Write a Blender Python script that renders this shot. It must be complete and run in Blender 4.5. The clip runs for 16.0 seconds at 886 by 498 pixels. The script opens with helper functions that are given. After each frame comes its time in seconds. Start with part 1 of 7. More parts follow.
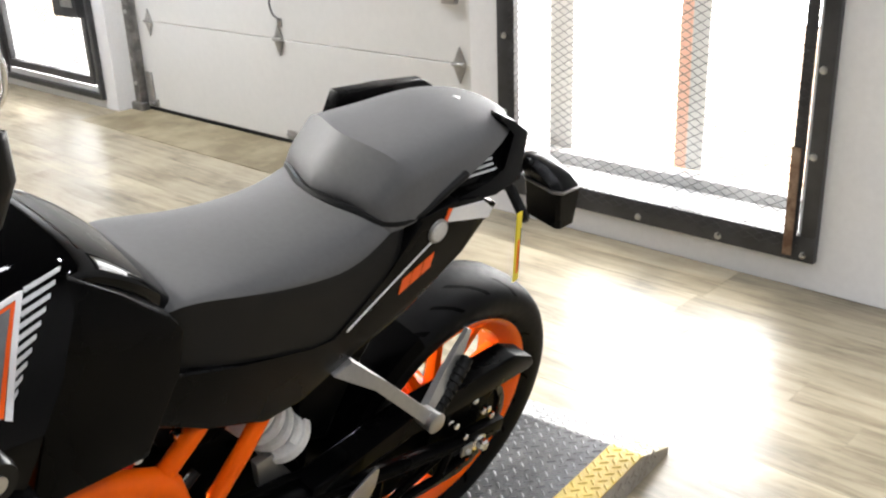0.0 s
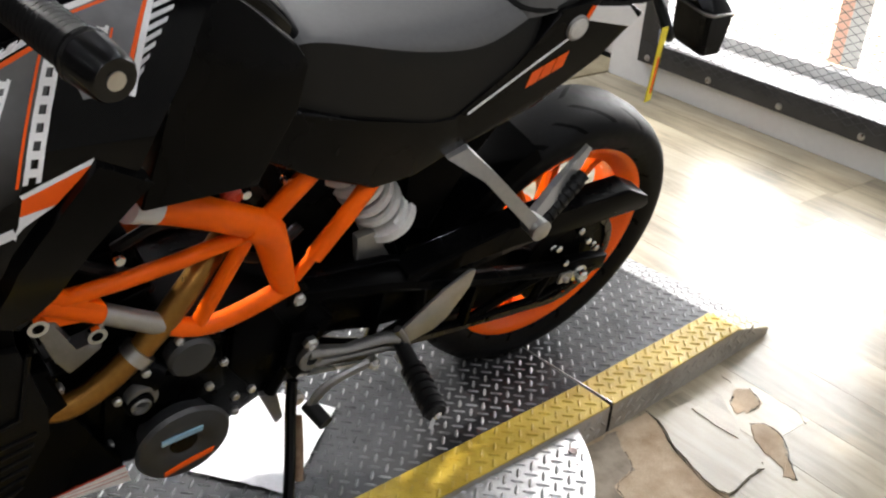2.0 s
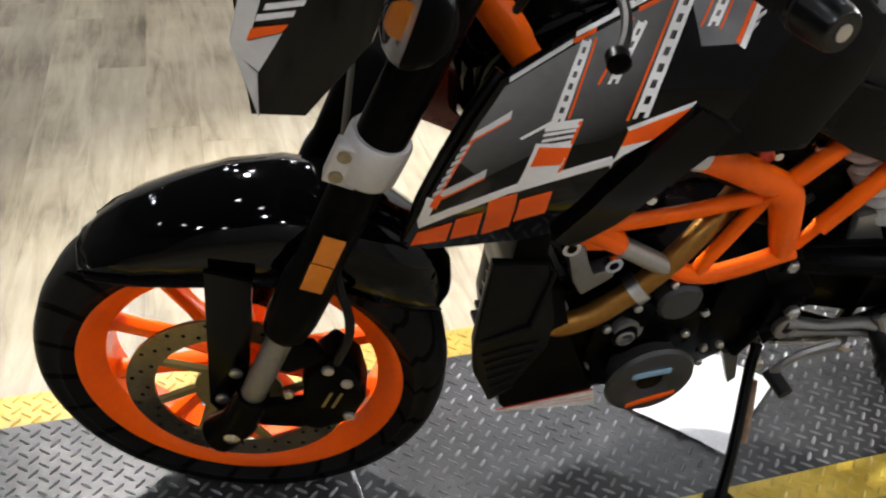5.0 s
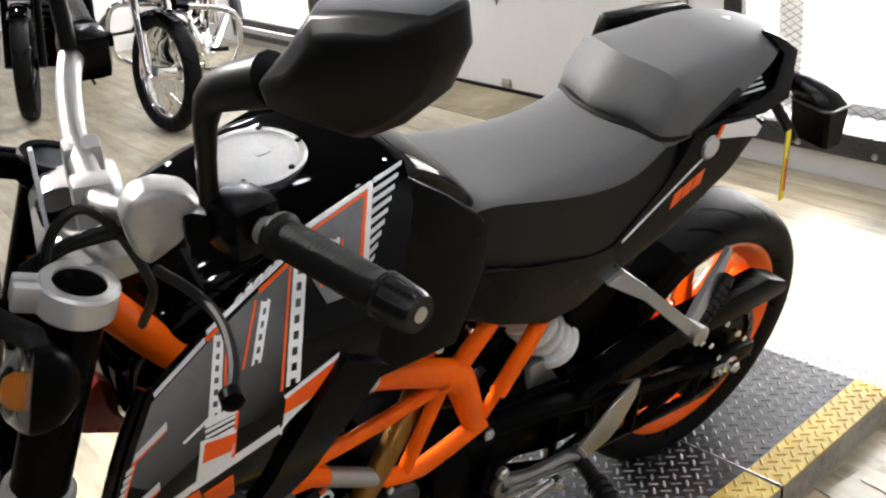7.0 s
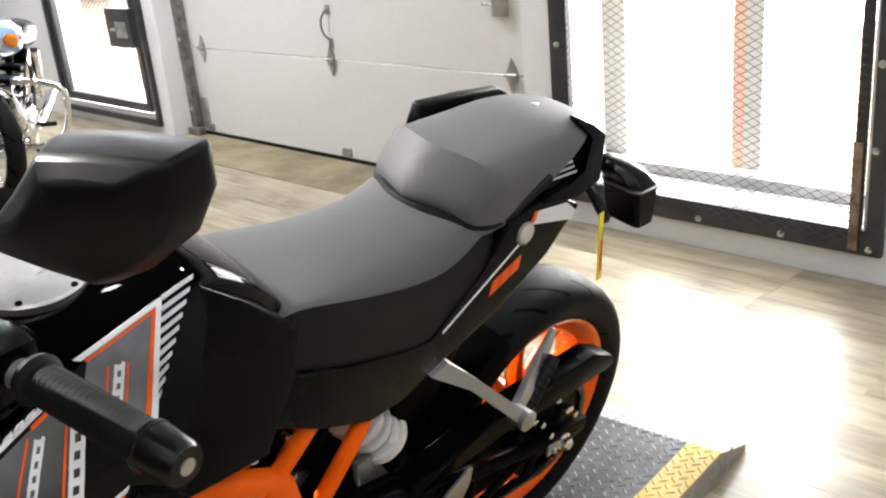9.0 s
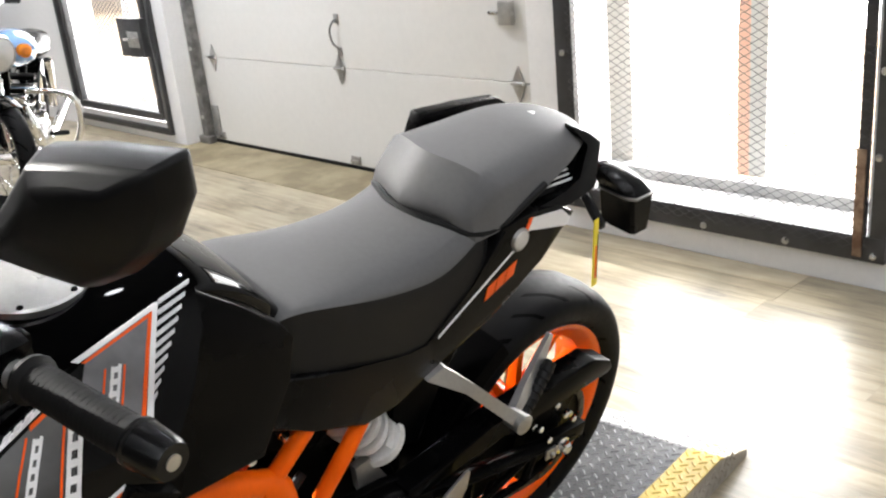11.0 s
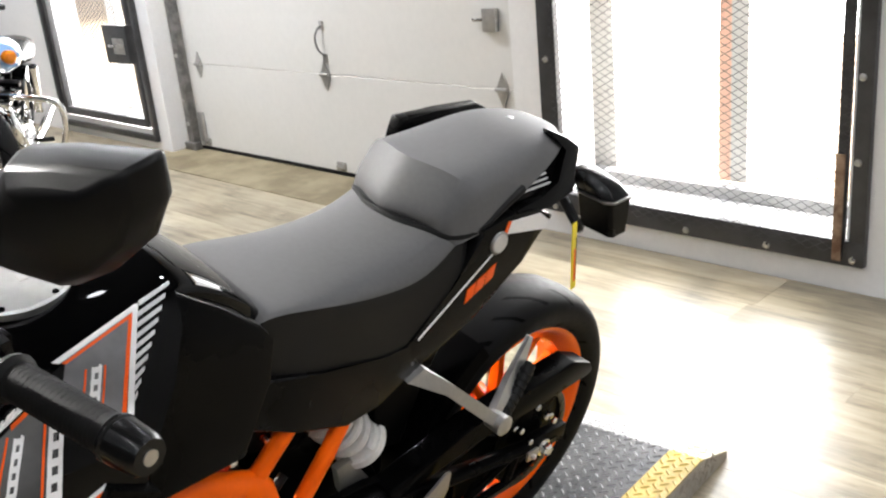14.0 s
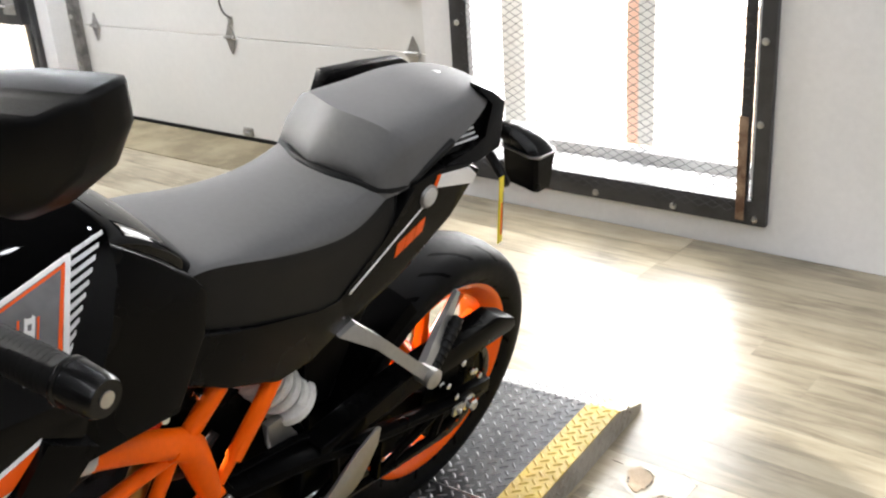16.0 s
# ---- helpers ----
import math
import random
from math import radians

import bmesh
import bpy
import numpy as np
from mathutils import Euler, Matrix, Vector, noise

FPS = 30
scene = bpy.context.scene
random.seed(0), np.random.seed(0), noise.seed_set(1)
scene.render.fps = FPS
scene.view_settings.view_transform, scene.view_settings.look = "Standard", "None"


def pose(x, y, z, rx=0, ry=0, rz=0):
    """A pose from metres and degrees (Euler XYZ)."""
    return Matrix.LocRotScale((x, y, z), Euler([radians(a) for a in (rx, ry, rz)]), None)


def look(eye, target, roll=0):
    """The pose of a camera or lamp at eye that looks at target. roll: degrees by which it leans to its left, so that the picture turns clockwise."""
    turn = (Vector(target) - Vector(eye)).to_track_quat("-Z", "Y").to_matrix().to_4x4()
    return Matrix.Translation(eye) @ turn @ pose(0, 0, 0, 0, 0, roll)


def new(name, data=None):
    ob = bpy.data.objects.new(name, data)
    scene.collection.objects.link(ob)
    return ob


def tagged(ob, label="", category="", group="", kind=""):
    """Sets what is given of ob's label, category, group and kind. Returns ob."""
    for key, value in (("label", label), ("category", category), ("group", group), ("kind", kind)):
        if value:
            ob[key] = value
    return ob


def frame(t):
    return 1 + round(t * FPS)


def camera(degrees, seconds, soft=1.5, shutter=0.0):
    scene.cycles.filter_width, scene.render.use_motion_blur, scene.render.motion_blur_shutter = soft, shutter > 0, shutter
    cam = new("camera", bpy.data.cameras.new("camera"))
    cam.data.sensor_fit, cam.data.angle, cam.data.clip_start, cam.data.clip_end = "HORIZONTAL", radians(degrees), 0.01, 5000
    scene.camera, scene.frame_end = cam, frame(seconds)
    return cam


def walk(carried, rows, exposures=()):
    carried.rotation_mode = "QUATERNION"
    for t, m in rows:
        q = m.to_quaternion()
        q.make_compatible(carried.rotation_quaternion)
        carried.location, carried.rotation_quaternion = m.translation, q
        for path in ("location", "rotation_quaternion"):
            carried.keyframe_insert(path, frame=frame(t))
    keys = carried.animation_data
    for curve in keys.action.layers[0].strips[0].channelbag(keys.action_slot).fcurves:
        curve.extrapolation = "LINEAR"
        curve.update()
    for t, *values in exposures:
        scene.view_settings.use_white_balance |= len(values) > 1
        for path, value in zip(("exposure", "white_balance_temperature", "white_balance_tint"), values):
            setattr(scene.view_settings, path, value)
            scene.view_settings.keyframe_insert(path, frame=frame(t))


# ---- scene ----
cam = camera(49.0, 16.0, soft=2.2)
PATH = [
    (0, (1.139, -1.13, 1.336), (-0.149, 0.214, 0.605), -2.2),
    (0.5, (1.162, -1.084, 1.265), (-0.102, 0.235, 0.452), 0.9),
    (1, (1.164, -1.08, 1.224), (-0.09, 0.2, 0.335), 2.7),
    (1.5, (1.161, -1.098, 1.203), (-0.105, 0.14, 0.273), 3.1),
    (2, (1.156, -1.154, 1.197), (-0.213, -0.038, 0.257), 4.2),
    (2.5, (1.164, -1.2, 1.199), (-0.302, -0.28, 0.196), 5.7),
    (3, (1.146, -1.262, 1.168), (-0.374, -0.465, 0.142), 7.8),
    (3.5, (1.135, -1.308, 1.159), (-0.438, -0.655, 0.111), 8.2),
    (3.7, (1.13, -1.326, 1.159), (-0.461, -0.737, 0.1), 8.1),
    (5.8, (1.116, -1.371, 1.24), (-0.545, -0.893, 0.23), 0.0),
    (6, (1.127, -1.361, 1.253), (-0.539, -0.772, 0.317), -1.0),
    (6.5, (1.123, -1.312, 1.292), (-0.486, -0.478, 0.447), -4.4),
    (7, (1.127, -1.293, 1.314), (-0.396, -0.26, 0.53), -6.2),
    (7.5, (1.121, -1.279, 1.322), (-0.318, -0.112, 0.57), -6.1),
    (8, (1.118, -1.252, 1.333), (-0.282, -0.018, 0.613), -5.6),
    (8.5, (1.122, -1.219, 1.341), (-0.249, 0.055, 0.637), -5.9),
    (9, (1.127, -1.212, 1.342), (-0.233, 0.078, 0.644), -5.3),
    (11.3, (1.167, -1.211, 1.347), (-0.216, 0.062, 0.666), -5.6),
    (11.5, (1.169, -1.213, 1.347), (-0.207, 0.063, 0.657), -5.4),
    (12, (1.175, -1.207, 1.344), (-0.179, 0.091, 0.648), -5.8),
    (12.5, (1.184, -1.206, 1.344), (-0.168, 0.098, 0.657), -5.6),
    (13, (1.187, -1.209, 1.351), (-0.183, 0.092, 0.694), -5.5),
    (13.5, (1.188, -1.212, 1.351), (-0.181, 0.089, 0.692), -5.6),
    (14, (1.185, -1.216, 1.347), (-0.182, 0.082, 0.676), -5.5),
    (14.5, (1.183, -1.22, 1.339), (-0.166, 0.085, 0.648), -5.3),
    (15, (1.175, -1.23, 1.336), (-0.164, 0.079, 0.634), -5.2),
    (15.5, (1.162, -1.248, 1.327), (-0.147, 0.078, 0.6), -5.4),
    (16, (1.158, -1.251, 1.326), (-0.049, 0.16, 0.583), -4.0),
]
walk(cam, [(t, look(eye, target, roll)) for t, eye, target, roll in PATH],
     exposures=((0, 0.30), (1, 0.22), (2, 0.10), (3, 0.02), (4.5, 0.02), (6, 0.2), (7, 0.20), (9, 0.30), (16, 0.37)))

# ---------------------------------------------------------------- light
world = bpy.data.worlds.new("sky")
scene.world = world
world.use_nodes = True
wn = world.node_tree.nodes
sky = wn.new("ShaderNodeTexSky")
sky.sky_type, sky.sun_disc = "NISHITA", False
sky.sun_elevation, sky.sun_rotation = radians(72), radians(15)
world.node_tree.links.new(sky.outputs[0], wn["Background"].inputs[0])
wn["Background"].inputs[1].default_value = 0.15


def lamp(name, kind, m, power, colour=(1, 1, 1), **more):
    data = bpy.data.lights.new(name, kind)
    data.energy, data.color = power, colour
    for key, value in more.items():
        setattr(data, key, value)
    ob = new(name, data)
    ob.matrix_world = m
    return ob


lamp("sun", "SUN", look((-1.2, 4.4, 9.0), (-0.5, 1.8, 0.5)), 3.0, (1, 0.95, 0.88), angle=radians(0.6))
# daylight that comes in by the two meshed openings
lamp("window_light", "AREA", look((-0.62, 2.02, 1.17), (-0.62, 0.0, 0.97)), 20, (0.95, 0.98, 1.0), shape="RECTANGLE", size=1.1, size_y=1.7)
lamp("door_light", "AREA", look((-5.1, 2.02, 1.1), (-5.1, 0.0, 0.9)), 30, (0.95, 0.98, 1.0), shape="RECTANGLE", size=1.1, size_y=1.8)

for lx, row in ((-7.0, (8, 10, 17, 22)), (-4.6, (8, 12, 22, 32)), (0.2, (6, 7, 3, 14)), (2.4, (20, 34, 14, 24))):
    for ly, power in zip((-4.4, -2.2, -0.3, 1.0), row):
        for dx in (-0.55, 0.55):
            lamp("ceiling_lamp", "AREA", look((lx + dx, ly + 0.25 * dx, 3.12), (lx + dx, ly + 0.25 * dx, 0)), power * 0.52, (0.935, 0.95, 1.0), shape="DISK", size=0.12)

for ly, power in ((-4.2, 12), (-1.7, 6), (0.2, 14), (1.0, 52)):
    lamp("ceiling_lamp", "AREA", look((-3.1, ly, 3.12), (-3.1, ly, 0)), power, (0.935, 0.95, 1.0), shape="DISK", size=0.14)
# the ceiling spot that is turned on the motorcycle
lamp("ceiling_spot", "SPOT", look((-2.5, -1.85, 3.12), (0.0, -0.75, 0.2)), 1100, (1.0, 0.97, 0.93), spot_size=radians(56), spot_blend=0.8, shadow_soft_size=0.05)

# ---------------------------------------------------------------- materials
MATS = {}


def nodes_of(name):
    m = bpy.data.materials.new(name)
    m.use_nodes = True
    t = m.node_tree
    return m, t.nodes, t.links, t.nodes["Principled BSDF"]


def surface(name, colour, rough=0.5, metal=0.0, vary=0.12, scale=30.0, bump=0.0, bump_scale=200.0, coat=0.0, rough_vary=0.1, spec=0.5):
    """A plain procedural surface: colour varied at two scales, uneven gloss and fine relief."""
    if name in MATS:
        return MATS[name]
    m, n, l, b = nodes_of(name)
    co = n.new("ShaderNodeTexCoord")
    big, fine = n.new("ShaderNodeTexNoise"), n.new("ShaderNodeTexNoise")
    big.inputs["Scale"].default_value, fine.inputs["Scale"].default_value = scale * 0.25, scale * 4
    big.inputs["Detail"].default_value = 6
    for q in (big, fine):
        l.new(co.outputs["Object"], q.inputs["Vector"])
    mix = n.new("ShaderNodeMath")
    mix.operation = "ADD"
    l.new(big.outputs[0], mix.inputs[0]), l.new(fine.outputs[0], mix.inputs[1])
    ramp = n.new("ShaderNodeMapRange")
    ramp.inputs[1].default_value, ramp.inputs[2].default_value = 0.6, 1.4
    ramp.inputs[3].default_value, ramp.inputs[4].default_value = 1 - vary, 1 + vary
    l.new(mix.outputs[0], ramp.inputs[0])
    hue = n.new("ShaderNodeHueSaturation")
    hue.inputs["Color"].default_value = (*colour, 1)
    l.new(ramp.outputs[0], hue.inputs["Value"])
    l.new(hue.outputs[0], b.inputs["Base Color"])
    rr = n.new("ShaderNodeMapRange")
    rr.inputs[1].default_value, rr.inputs[2].default_value = 0.3, 0.7
    rr.inputs[3].default_value, rr.inputs[4].default_value = max(0.02, rough - rough_vary), min(1, rough + rough_vary)
    l.new(big.outputs[0], rr.inputs[0]), l.new(rr.outputs[0], b.inputs["Roughness"])
    b.inputs["Metallic"].default_value = metal
    b.inputs["Specular IOR Level"].default_value = spec
    if coat:
        b.inputs["Coat Weight"].default_value, b.inputs["Coat Roughness"].default_value = coat, 0.04
    if bump:
        tex, bp = n.new("ShaderNodeTexNoise"), n.new("ShaderNodeBump")
        tex.inputs["Scale"].default_value = bump_scale
        l.new(co.outputs["Object"], tex.inputs["Vector"]), l.new(tex.outputs[0], bp.inputs["Height"])
        bp.inputs["Strength"].default_value, bp.inputs["Distance"].default_value = bump, 0.002
        l.new(bp.outputs[0], b.inputs["Normal"])
    MATS[name] = m
    return m


def glow(name, colour, strength):
    m, n, l, b = nodes_of(name)
    b.inputs["Base Color"].default_value = (*colour, 1)
    b.inputs["Emission Color"].default_value, b.inputs["Emission Strength"].default_value = (*colour, 1), strength
    return m


def glassy(name, colour=(1, 1, 1), rough=0.02, ior=1.45):
    m, n, l, b = nodes_of(name)
    b.inputs["Base Color"].default_value = (*colour, 1)
    b.inputs["Transmission Weight"].default_value, b.inputs["Roughness"].default_value, b.inputs["IOR"].default_value = 1.0, rough, ior
    return m


def wood_plank(name):
    """Washed oak vinyl plank: long grain along x, every plank a little different."""
    m, n, l, b = nodes_of(name)
    co, info = n.new("ShaderNodeTexCoord"), n.new("ShaderNodeObjectInfo")
    geo = n.new("ShaderNodeNewGeometry")
    off = n.new("ShaderNodeCombineXYZ")
    isl = n.new("ShaderNodeMath")
    isl.operation = "ADD"
    l.new(info.outputs["Random"], isl.inputs[0]), l.new(geo.outputs["Random Per Island"], isl.inputs[1])
    far = n.new("ShaderNodeMath")
    far.operation, far.inputs[1].default_value = "MULTIPLY", 37.0
    l.new(isl.outputs[0], far.inputs[0])
    l.new(far.outputs[0], off.inputs[0]), l.new(far.outputs[0], off.inputs[1])
    add = n.new("ShaderNodeVectorMath")
    l.new(geo.outputs["Position"], add.inputs[0]), l.new(off.outputs[0], add.inputs[1])
    mp = n.new("ShaderNodeMapping")
    mp.inputs["Scale"].default_value = (1.3, 11, 1)
    l.new(add.outputs[0], mp.inputs[0])
    grain, cloud = n.new("ShaderNodeTexNoise"), n.new("ShaderNodeTexNoise")
    grain.inputs["Scale"].default_value, grain.inputs["Detail"].default_value, grain.inputs["Roughness"].default_value = 2.2, 9, 0.68
    grain.inputs["Distortion"].default_value = 0.6
    cloud.inputs["Scale"].default_value, cloud.inputs["Detail"].default_value = 2.6, 4
    l.new(mp.outputs[0], grain.inputs["Vector"]), l.new(add.outputs[0], cloud.inputs["Vector"])
    ramp = n.new("ShaderNodeValToRGB")
    e = ramp.color_ramp.elements
    e[0].position, e[0].color = 0.33, (0.125, 0.1, 0.064, 1)
    e[1].position, e[1].color = 0.70, (0.53, 0.462, 0.338, 1)
    mid = e.new(0.5)
    mid.color = (0.365, 0.31, 0.215, 1)
    mixv = n.new("ShaderNodeMix")
    mixv.inputs[0].default_value = 0.45
    l.new(grain.outputs[0], mixv.inputs[2]), l.new(cloud.outputs[0], mixv.inputs[3])
    l.new(mixv.outputs[0], ramp.inputs[0])
    hue = n.new("ShaderNodeHueSaturation")
    val = n.new("ShaderNodeMapRange")
    val.inputs[2].default_value = 2.0
    val.inputs[3].default_value, val.inputs[4].default_value = 0.64, 1.1
    l.new(isl.outputs[0], val.inputs[0]), l.new(val.outputs[0], hue.inputs["Value"])
    l.new(ramp.outputs[0], hue.inputs["Color"]), l.new(hue.outputs[0], b.inputs["Base Color"])
    rr = n.new("ShaderNodeMapRange")
    rr.inputs[3].default_value, rr.inputs[4].default_value = 0.34, 0.5
    b.inputs["Specular IOR Level"].default_value = 0.22
    l.new(grain.outputs[0], rr.inputs[0]), l.new(rr.outputs[0], b.inputs["Roughness"])
    b.inputs["Coat Weight"].default_value, b.inputs["Coat Roughness"].default_value = 0.42, 0.25
    bp = n.new("ShaderNodeBump")
    bp.inputs["Strength"].default_value, bp.inputs["Distance"].default_value = 0.25, 0.001
    l.new(grain.outputs[0], bp.inputs["Height"]), l.new(bp.outputs[0], b.inputs["Normal"])
    return m


def patchy(name, a, b_, scale=3.0, rough=0.7, bump=0.3, metal=0.0, low=0.4, high=0.62, rough2=None, spec=0.5, grit=0.14):
    """Two colours in cloudy patches with grit: concrete, worn plaster, rubbed metal."""
    m, n, l, b = nodes_of(name)
    geo = n.new("ShaderNodeNewGeometry")
    big, fine = n.new("ShaderNodeTexNoise"), n.new("ShaderNodeTexNoise")
    big.inputs["Scale"].default_value, big.inputs["Detail"].default_value, big.inputs["Roughness"].default_value = scale, 8, 0.6
    fine.inputs["Scale"].default_value, fine.inputs["Detail"].default_value = scale * 40, 3
    l.new(geo.outputs["Position"], big.inputs["Vector"]), l.new(geo.outputs["Position"], fine.inputs["Vector"])
    ramp = n.new("ShaderNodeValToRGB")
    e = ramp.color_ramp.elements
    e[0].position, e[0].color = low, (*a, 1)
    e[1].position, e[1].color = high, (*b_, 1)
    l.new(big.outputs[0], ramp.inputs[0])
    hue = n.new("ShaderNodeHueSaturation")
    val = n.new("ShaderNodeMapRange")
    val.inputs[3].default_value, val.inputs[4].default_value = 1 - grit, 1 + grit
    l.new(fine.outputs[0], val.inputs[0]), l.new(val.outputs[0], hue.inputs["Value"])
    l.new(ramp.outputs[0], hue.inputs["Color"]), l.new(hue.outputs[0], b.inputs["Base Color"])
    rr = n.new("ShaderNodeMapRange")
    rr.inputs[3].default_value, rr.inputs[4].default_value = rough, rough if rough2 is None else rough2
    l.new(big.outputs[0], rr.inputs[0]), l.new(rr.outputs[0], b.inputs["Roughness"])
    b.inputs["Metallic"].default_value, b.inputs["Specular IOR Level"].default_value = metal, spec
    bp = n.new("ShaderNodeBump")
    bp.inputs["Strength"].default_value, bp.inputs["Distance"].default_value = bump, 0.002
    l.new(fine.outputs[0], bp.inputs["Height"]), l.new(bp.outputs[0], b.inputs["Normal"])
    return m


ORANGE = surface("orange_paint", (0.96, 0.135, 0.003), 0.36, vary=0.05, rough_vary=0.06, spec=0.16)
ORANGE_RIM = surface("orange_wheel_paint", (0.96, 0.125, 0.003), 0.22, vary=0.05, rough_vary=0.06, spec=0.4)
ORANGE_LOGO = surface("orange_film", (0.9, 0.11, 0.006), 0.35, vary=0.03, spec=0.3)
BLACK_GLOSS = surface("black_gloss_paint", (0.0012, 0.0012, 0.0013), 0.04, vary=0.05, rough_vary=0.02, spec=0.2)
BLACK_MATT = surface("black_matt_plastic", (0.0012, 0.0012, 0.0013), 0.25, vary=0.2, bump=0.05, bump_scale=900, spec=0.12)
BLACK_SATIN = surface("black_satin_metal", (0.0014, 0.0014, 0.0015), 0.3, vary=0.2, spec=0.03)
BLACK_RUBBER = surface("black_rubber", (0.005, 0.005, 0.005), 0.5, vary=0.2, bump=0.2, spec=0.2)
SEAT_GREY = surface("seat_vinyl", (0.092, 0.091, 0.092), 0.6, vary=0.08, rough_vary=0.05, bump=0.1, bump_scale=900, spec=0.4)
# Darker copy of the seat vinyl: shade on the seat's sides as colour.
SEAT_SHADE = surface("seat_shade_vinyl", (0.0055, 0.0055, 0.0054), 0.46, vary=0.1, bump=0.12, bump_scale=900, spec=0.26)
ALU = surface("cast_aluminium", (0.42, 0.415, 0.40), 0.38, 0.9, vary=0.08, bump=0.15, bump_scale=500)
ALU_DULL = surface("dull_aluminium", (0.25, 0.245, 0.24), 0.42, 0.85, vary=0.12, bump=0.2, bump_scale=400)
CLAMP = surface("bright_cast_alloy", (0.53, 0.52, 0.51), 0.42, 0.5, vary=0.06, bump=0.12, bump_scale=500)
PERCH = surface("grey_cast_alloy", (0.36, 0.352, 0.345), 0.36, 0.6, vary=0.1, bump=0.15, bump_scale=400)
MIRROR_BLACK = surface("matt_mirror_plastic", (0.0035, 0.0035, 0.0036), 0.42, vary=0.2, bump=0.06, bump_scale=900, spec=0.17)
BAR_END = surface("bar_end_paint", (0.003, 0.003, 0.0031), 0.2, vary=0.1, spec=0.28)
GRIP = surface("grip_rubber", (0.006, 0.0058, 0.0056), 0.6, vary=0.12, bump=0.1, spec=0.14)
CHROME = surface("polished_chrome", (0.8, 0.8, 0.8), 0.08, 1.0, vary=0.03, rough_vary=0.03)
STEEL = surface("bright_steel", (0.55, 0.54, 0.52), 0.3, 1.0, vary=0.1)
WHITE_FILM = surface("white_film", (0.82, 0.82, 0.82), 0.35, vary=0.04)
SILVER_FILM = surface("silver_film", (0.6, 0.6, 0.61), 0.35, vary=0.06)
MID_FILM = surface("mid_grey_film", (0.13, 0.13, 0.135), 0.3, vary=0.25, scale=14)


def faded_film(name):
    """Film whose colour runs from grey at its upper edge to black."""
    m, n, l, b = nodes_of(name)
    co, dot = n.new("ShaderNodeTexCoord"), n.new("ShaderNodeVectorMath")
    dot.operation = "DOT_PRODUCT"
    dot.inputs[1].default_value = (0, 0.55, -1.0)
    l.new(co.outputs["Object"], dot.inputs[0])
    grain = n.new("ShaderNodeTexNoise")
    grain.inputs["Scale"].default_value = 90
    l.new(co.outputs["Object"], grain.inputs["Vector"])
    ramp = n.new("ShaderNodeMapRange")
    ramp.inputs[1].default_value, ramp.inputs[2].default_value = -1.50, -1.375
    ramp.inputs[3].default_value, ramp.inputs[4].default_value = 0.17, 0.003
    l.new(dot.outputs["Value"], ramp.inputs[0])
    mul = n.new("ShaderNodeMath")
    mul.operation = "MULTIPLY"
    speck = n.new("ShaderNodeMapRange")
    speck.inputs[3].default_value, speck.inputs[4].default_value = 0.85, 1.15
    l.new(grain.outputs[0], speck.inputs[0])
    l.new(ramp.outputs[0], mul.inputs[0]), l.new(speck.outputs[0], mul.inputs[1])
    l.new(mul.outputs[0], b.inputs["Base Color"])
    b.inputs["Roughness"].default_value, b.inputs["Specular IOR Level"].default_value = 0.14, 0.2
    return m


GREY_FILM = faded_film("faded_grey_film")
GOLD = surface("bronze_exhaust", (0.30, 0.145, 0.03), 0.34, 0.85, vary=0.2)
DISC_GOLD = surface("disc_carrier", (0.30, 0.24, 0.10), 0.4, 0.8, vary=0.1)
DISC = surface("brake_disc_steel", (0.27, 0.235, 0.16), 0.3, 1.0, vary=0.2)
AMBER = surface("amber_reflector", (0.62, 0.18, 0.006), 0.18, vary=0.1, bump=0.6, bump_scale=700)
LENS = surface("clear_lens", (0.5, 0.495, 0.48), 0.12, vary=0.15, scale=60, coat=0.7)
YELLOW_TAG = surface("yellow_tag_plastic", (0.85, 0.68, 0.03), 0.4, vary=0.05)
WALL = patchy("white_wall_paint", (0.80, 0.795, 0.785), (0.83, 0.825, 0.815), 1.2, 0.6, 0.03, grit=0.05)
DOOR_WHITE = patchy("door_white_paint", (0.705, 0.695, 0.66), (0.735, 0.727, 0.695), 0.8, 0.45, 0.015, grit=0.04)
PLANK = wood_plank("oak_plank")
CONCRETE = patchy("brown_concrete", (0.17, 0.135, 0.075), (0.30, 0.25, 0.155), 4, 0.55, 0.4)
BARE = patchy("bare_concrete", (0.30, 0.205, 0.115), (0.48, 0.37, 0.25), 11, 0.75, 0.8, low=0.34, high=0.6, grit=0.3)
DARK_STEEL = patchy("dark_painted_steel", (0.022, 0.022, 0.023), (0.042, 0.042, 0.044), 8, 0.45, 0.3)
OUT_CONCRETE = patchy("pale_outdoor_concrete", (0.42, 0.42, 0.415), (0.52, 0.52, 0.515), 5, 0.8, 0.4)
GALV = patchy("galvanised_steel", (0.40, 0.39, 0.37), (0.52, 0.51, 0.49), 14, 0.4, 0.2, metal=0.8)
TREAD = patchy("tread_steel", (0.020, 0.020, 0.021), (0.040, 0.040, 0.041), 9, 0.44, 0.2, metal=0.2, rough2=0.36, spec=0.26)
LUG = patchy("lug_highlight_steel", (0.11, 0.11, 0.112), (0.24, 0.24, 0.242), 14, 0.38, 0.2, metal=0.8, rough2=0.28)
TREAD_LIGHT = patchy("tread_aluminium", (0.27, 0.268, 0.265), (0.37, 0.368, 0.365), 9, 0.46, 0.25, metal=0.7, rough2=0.36)
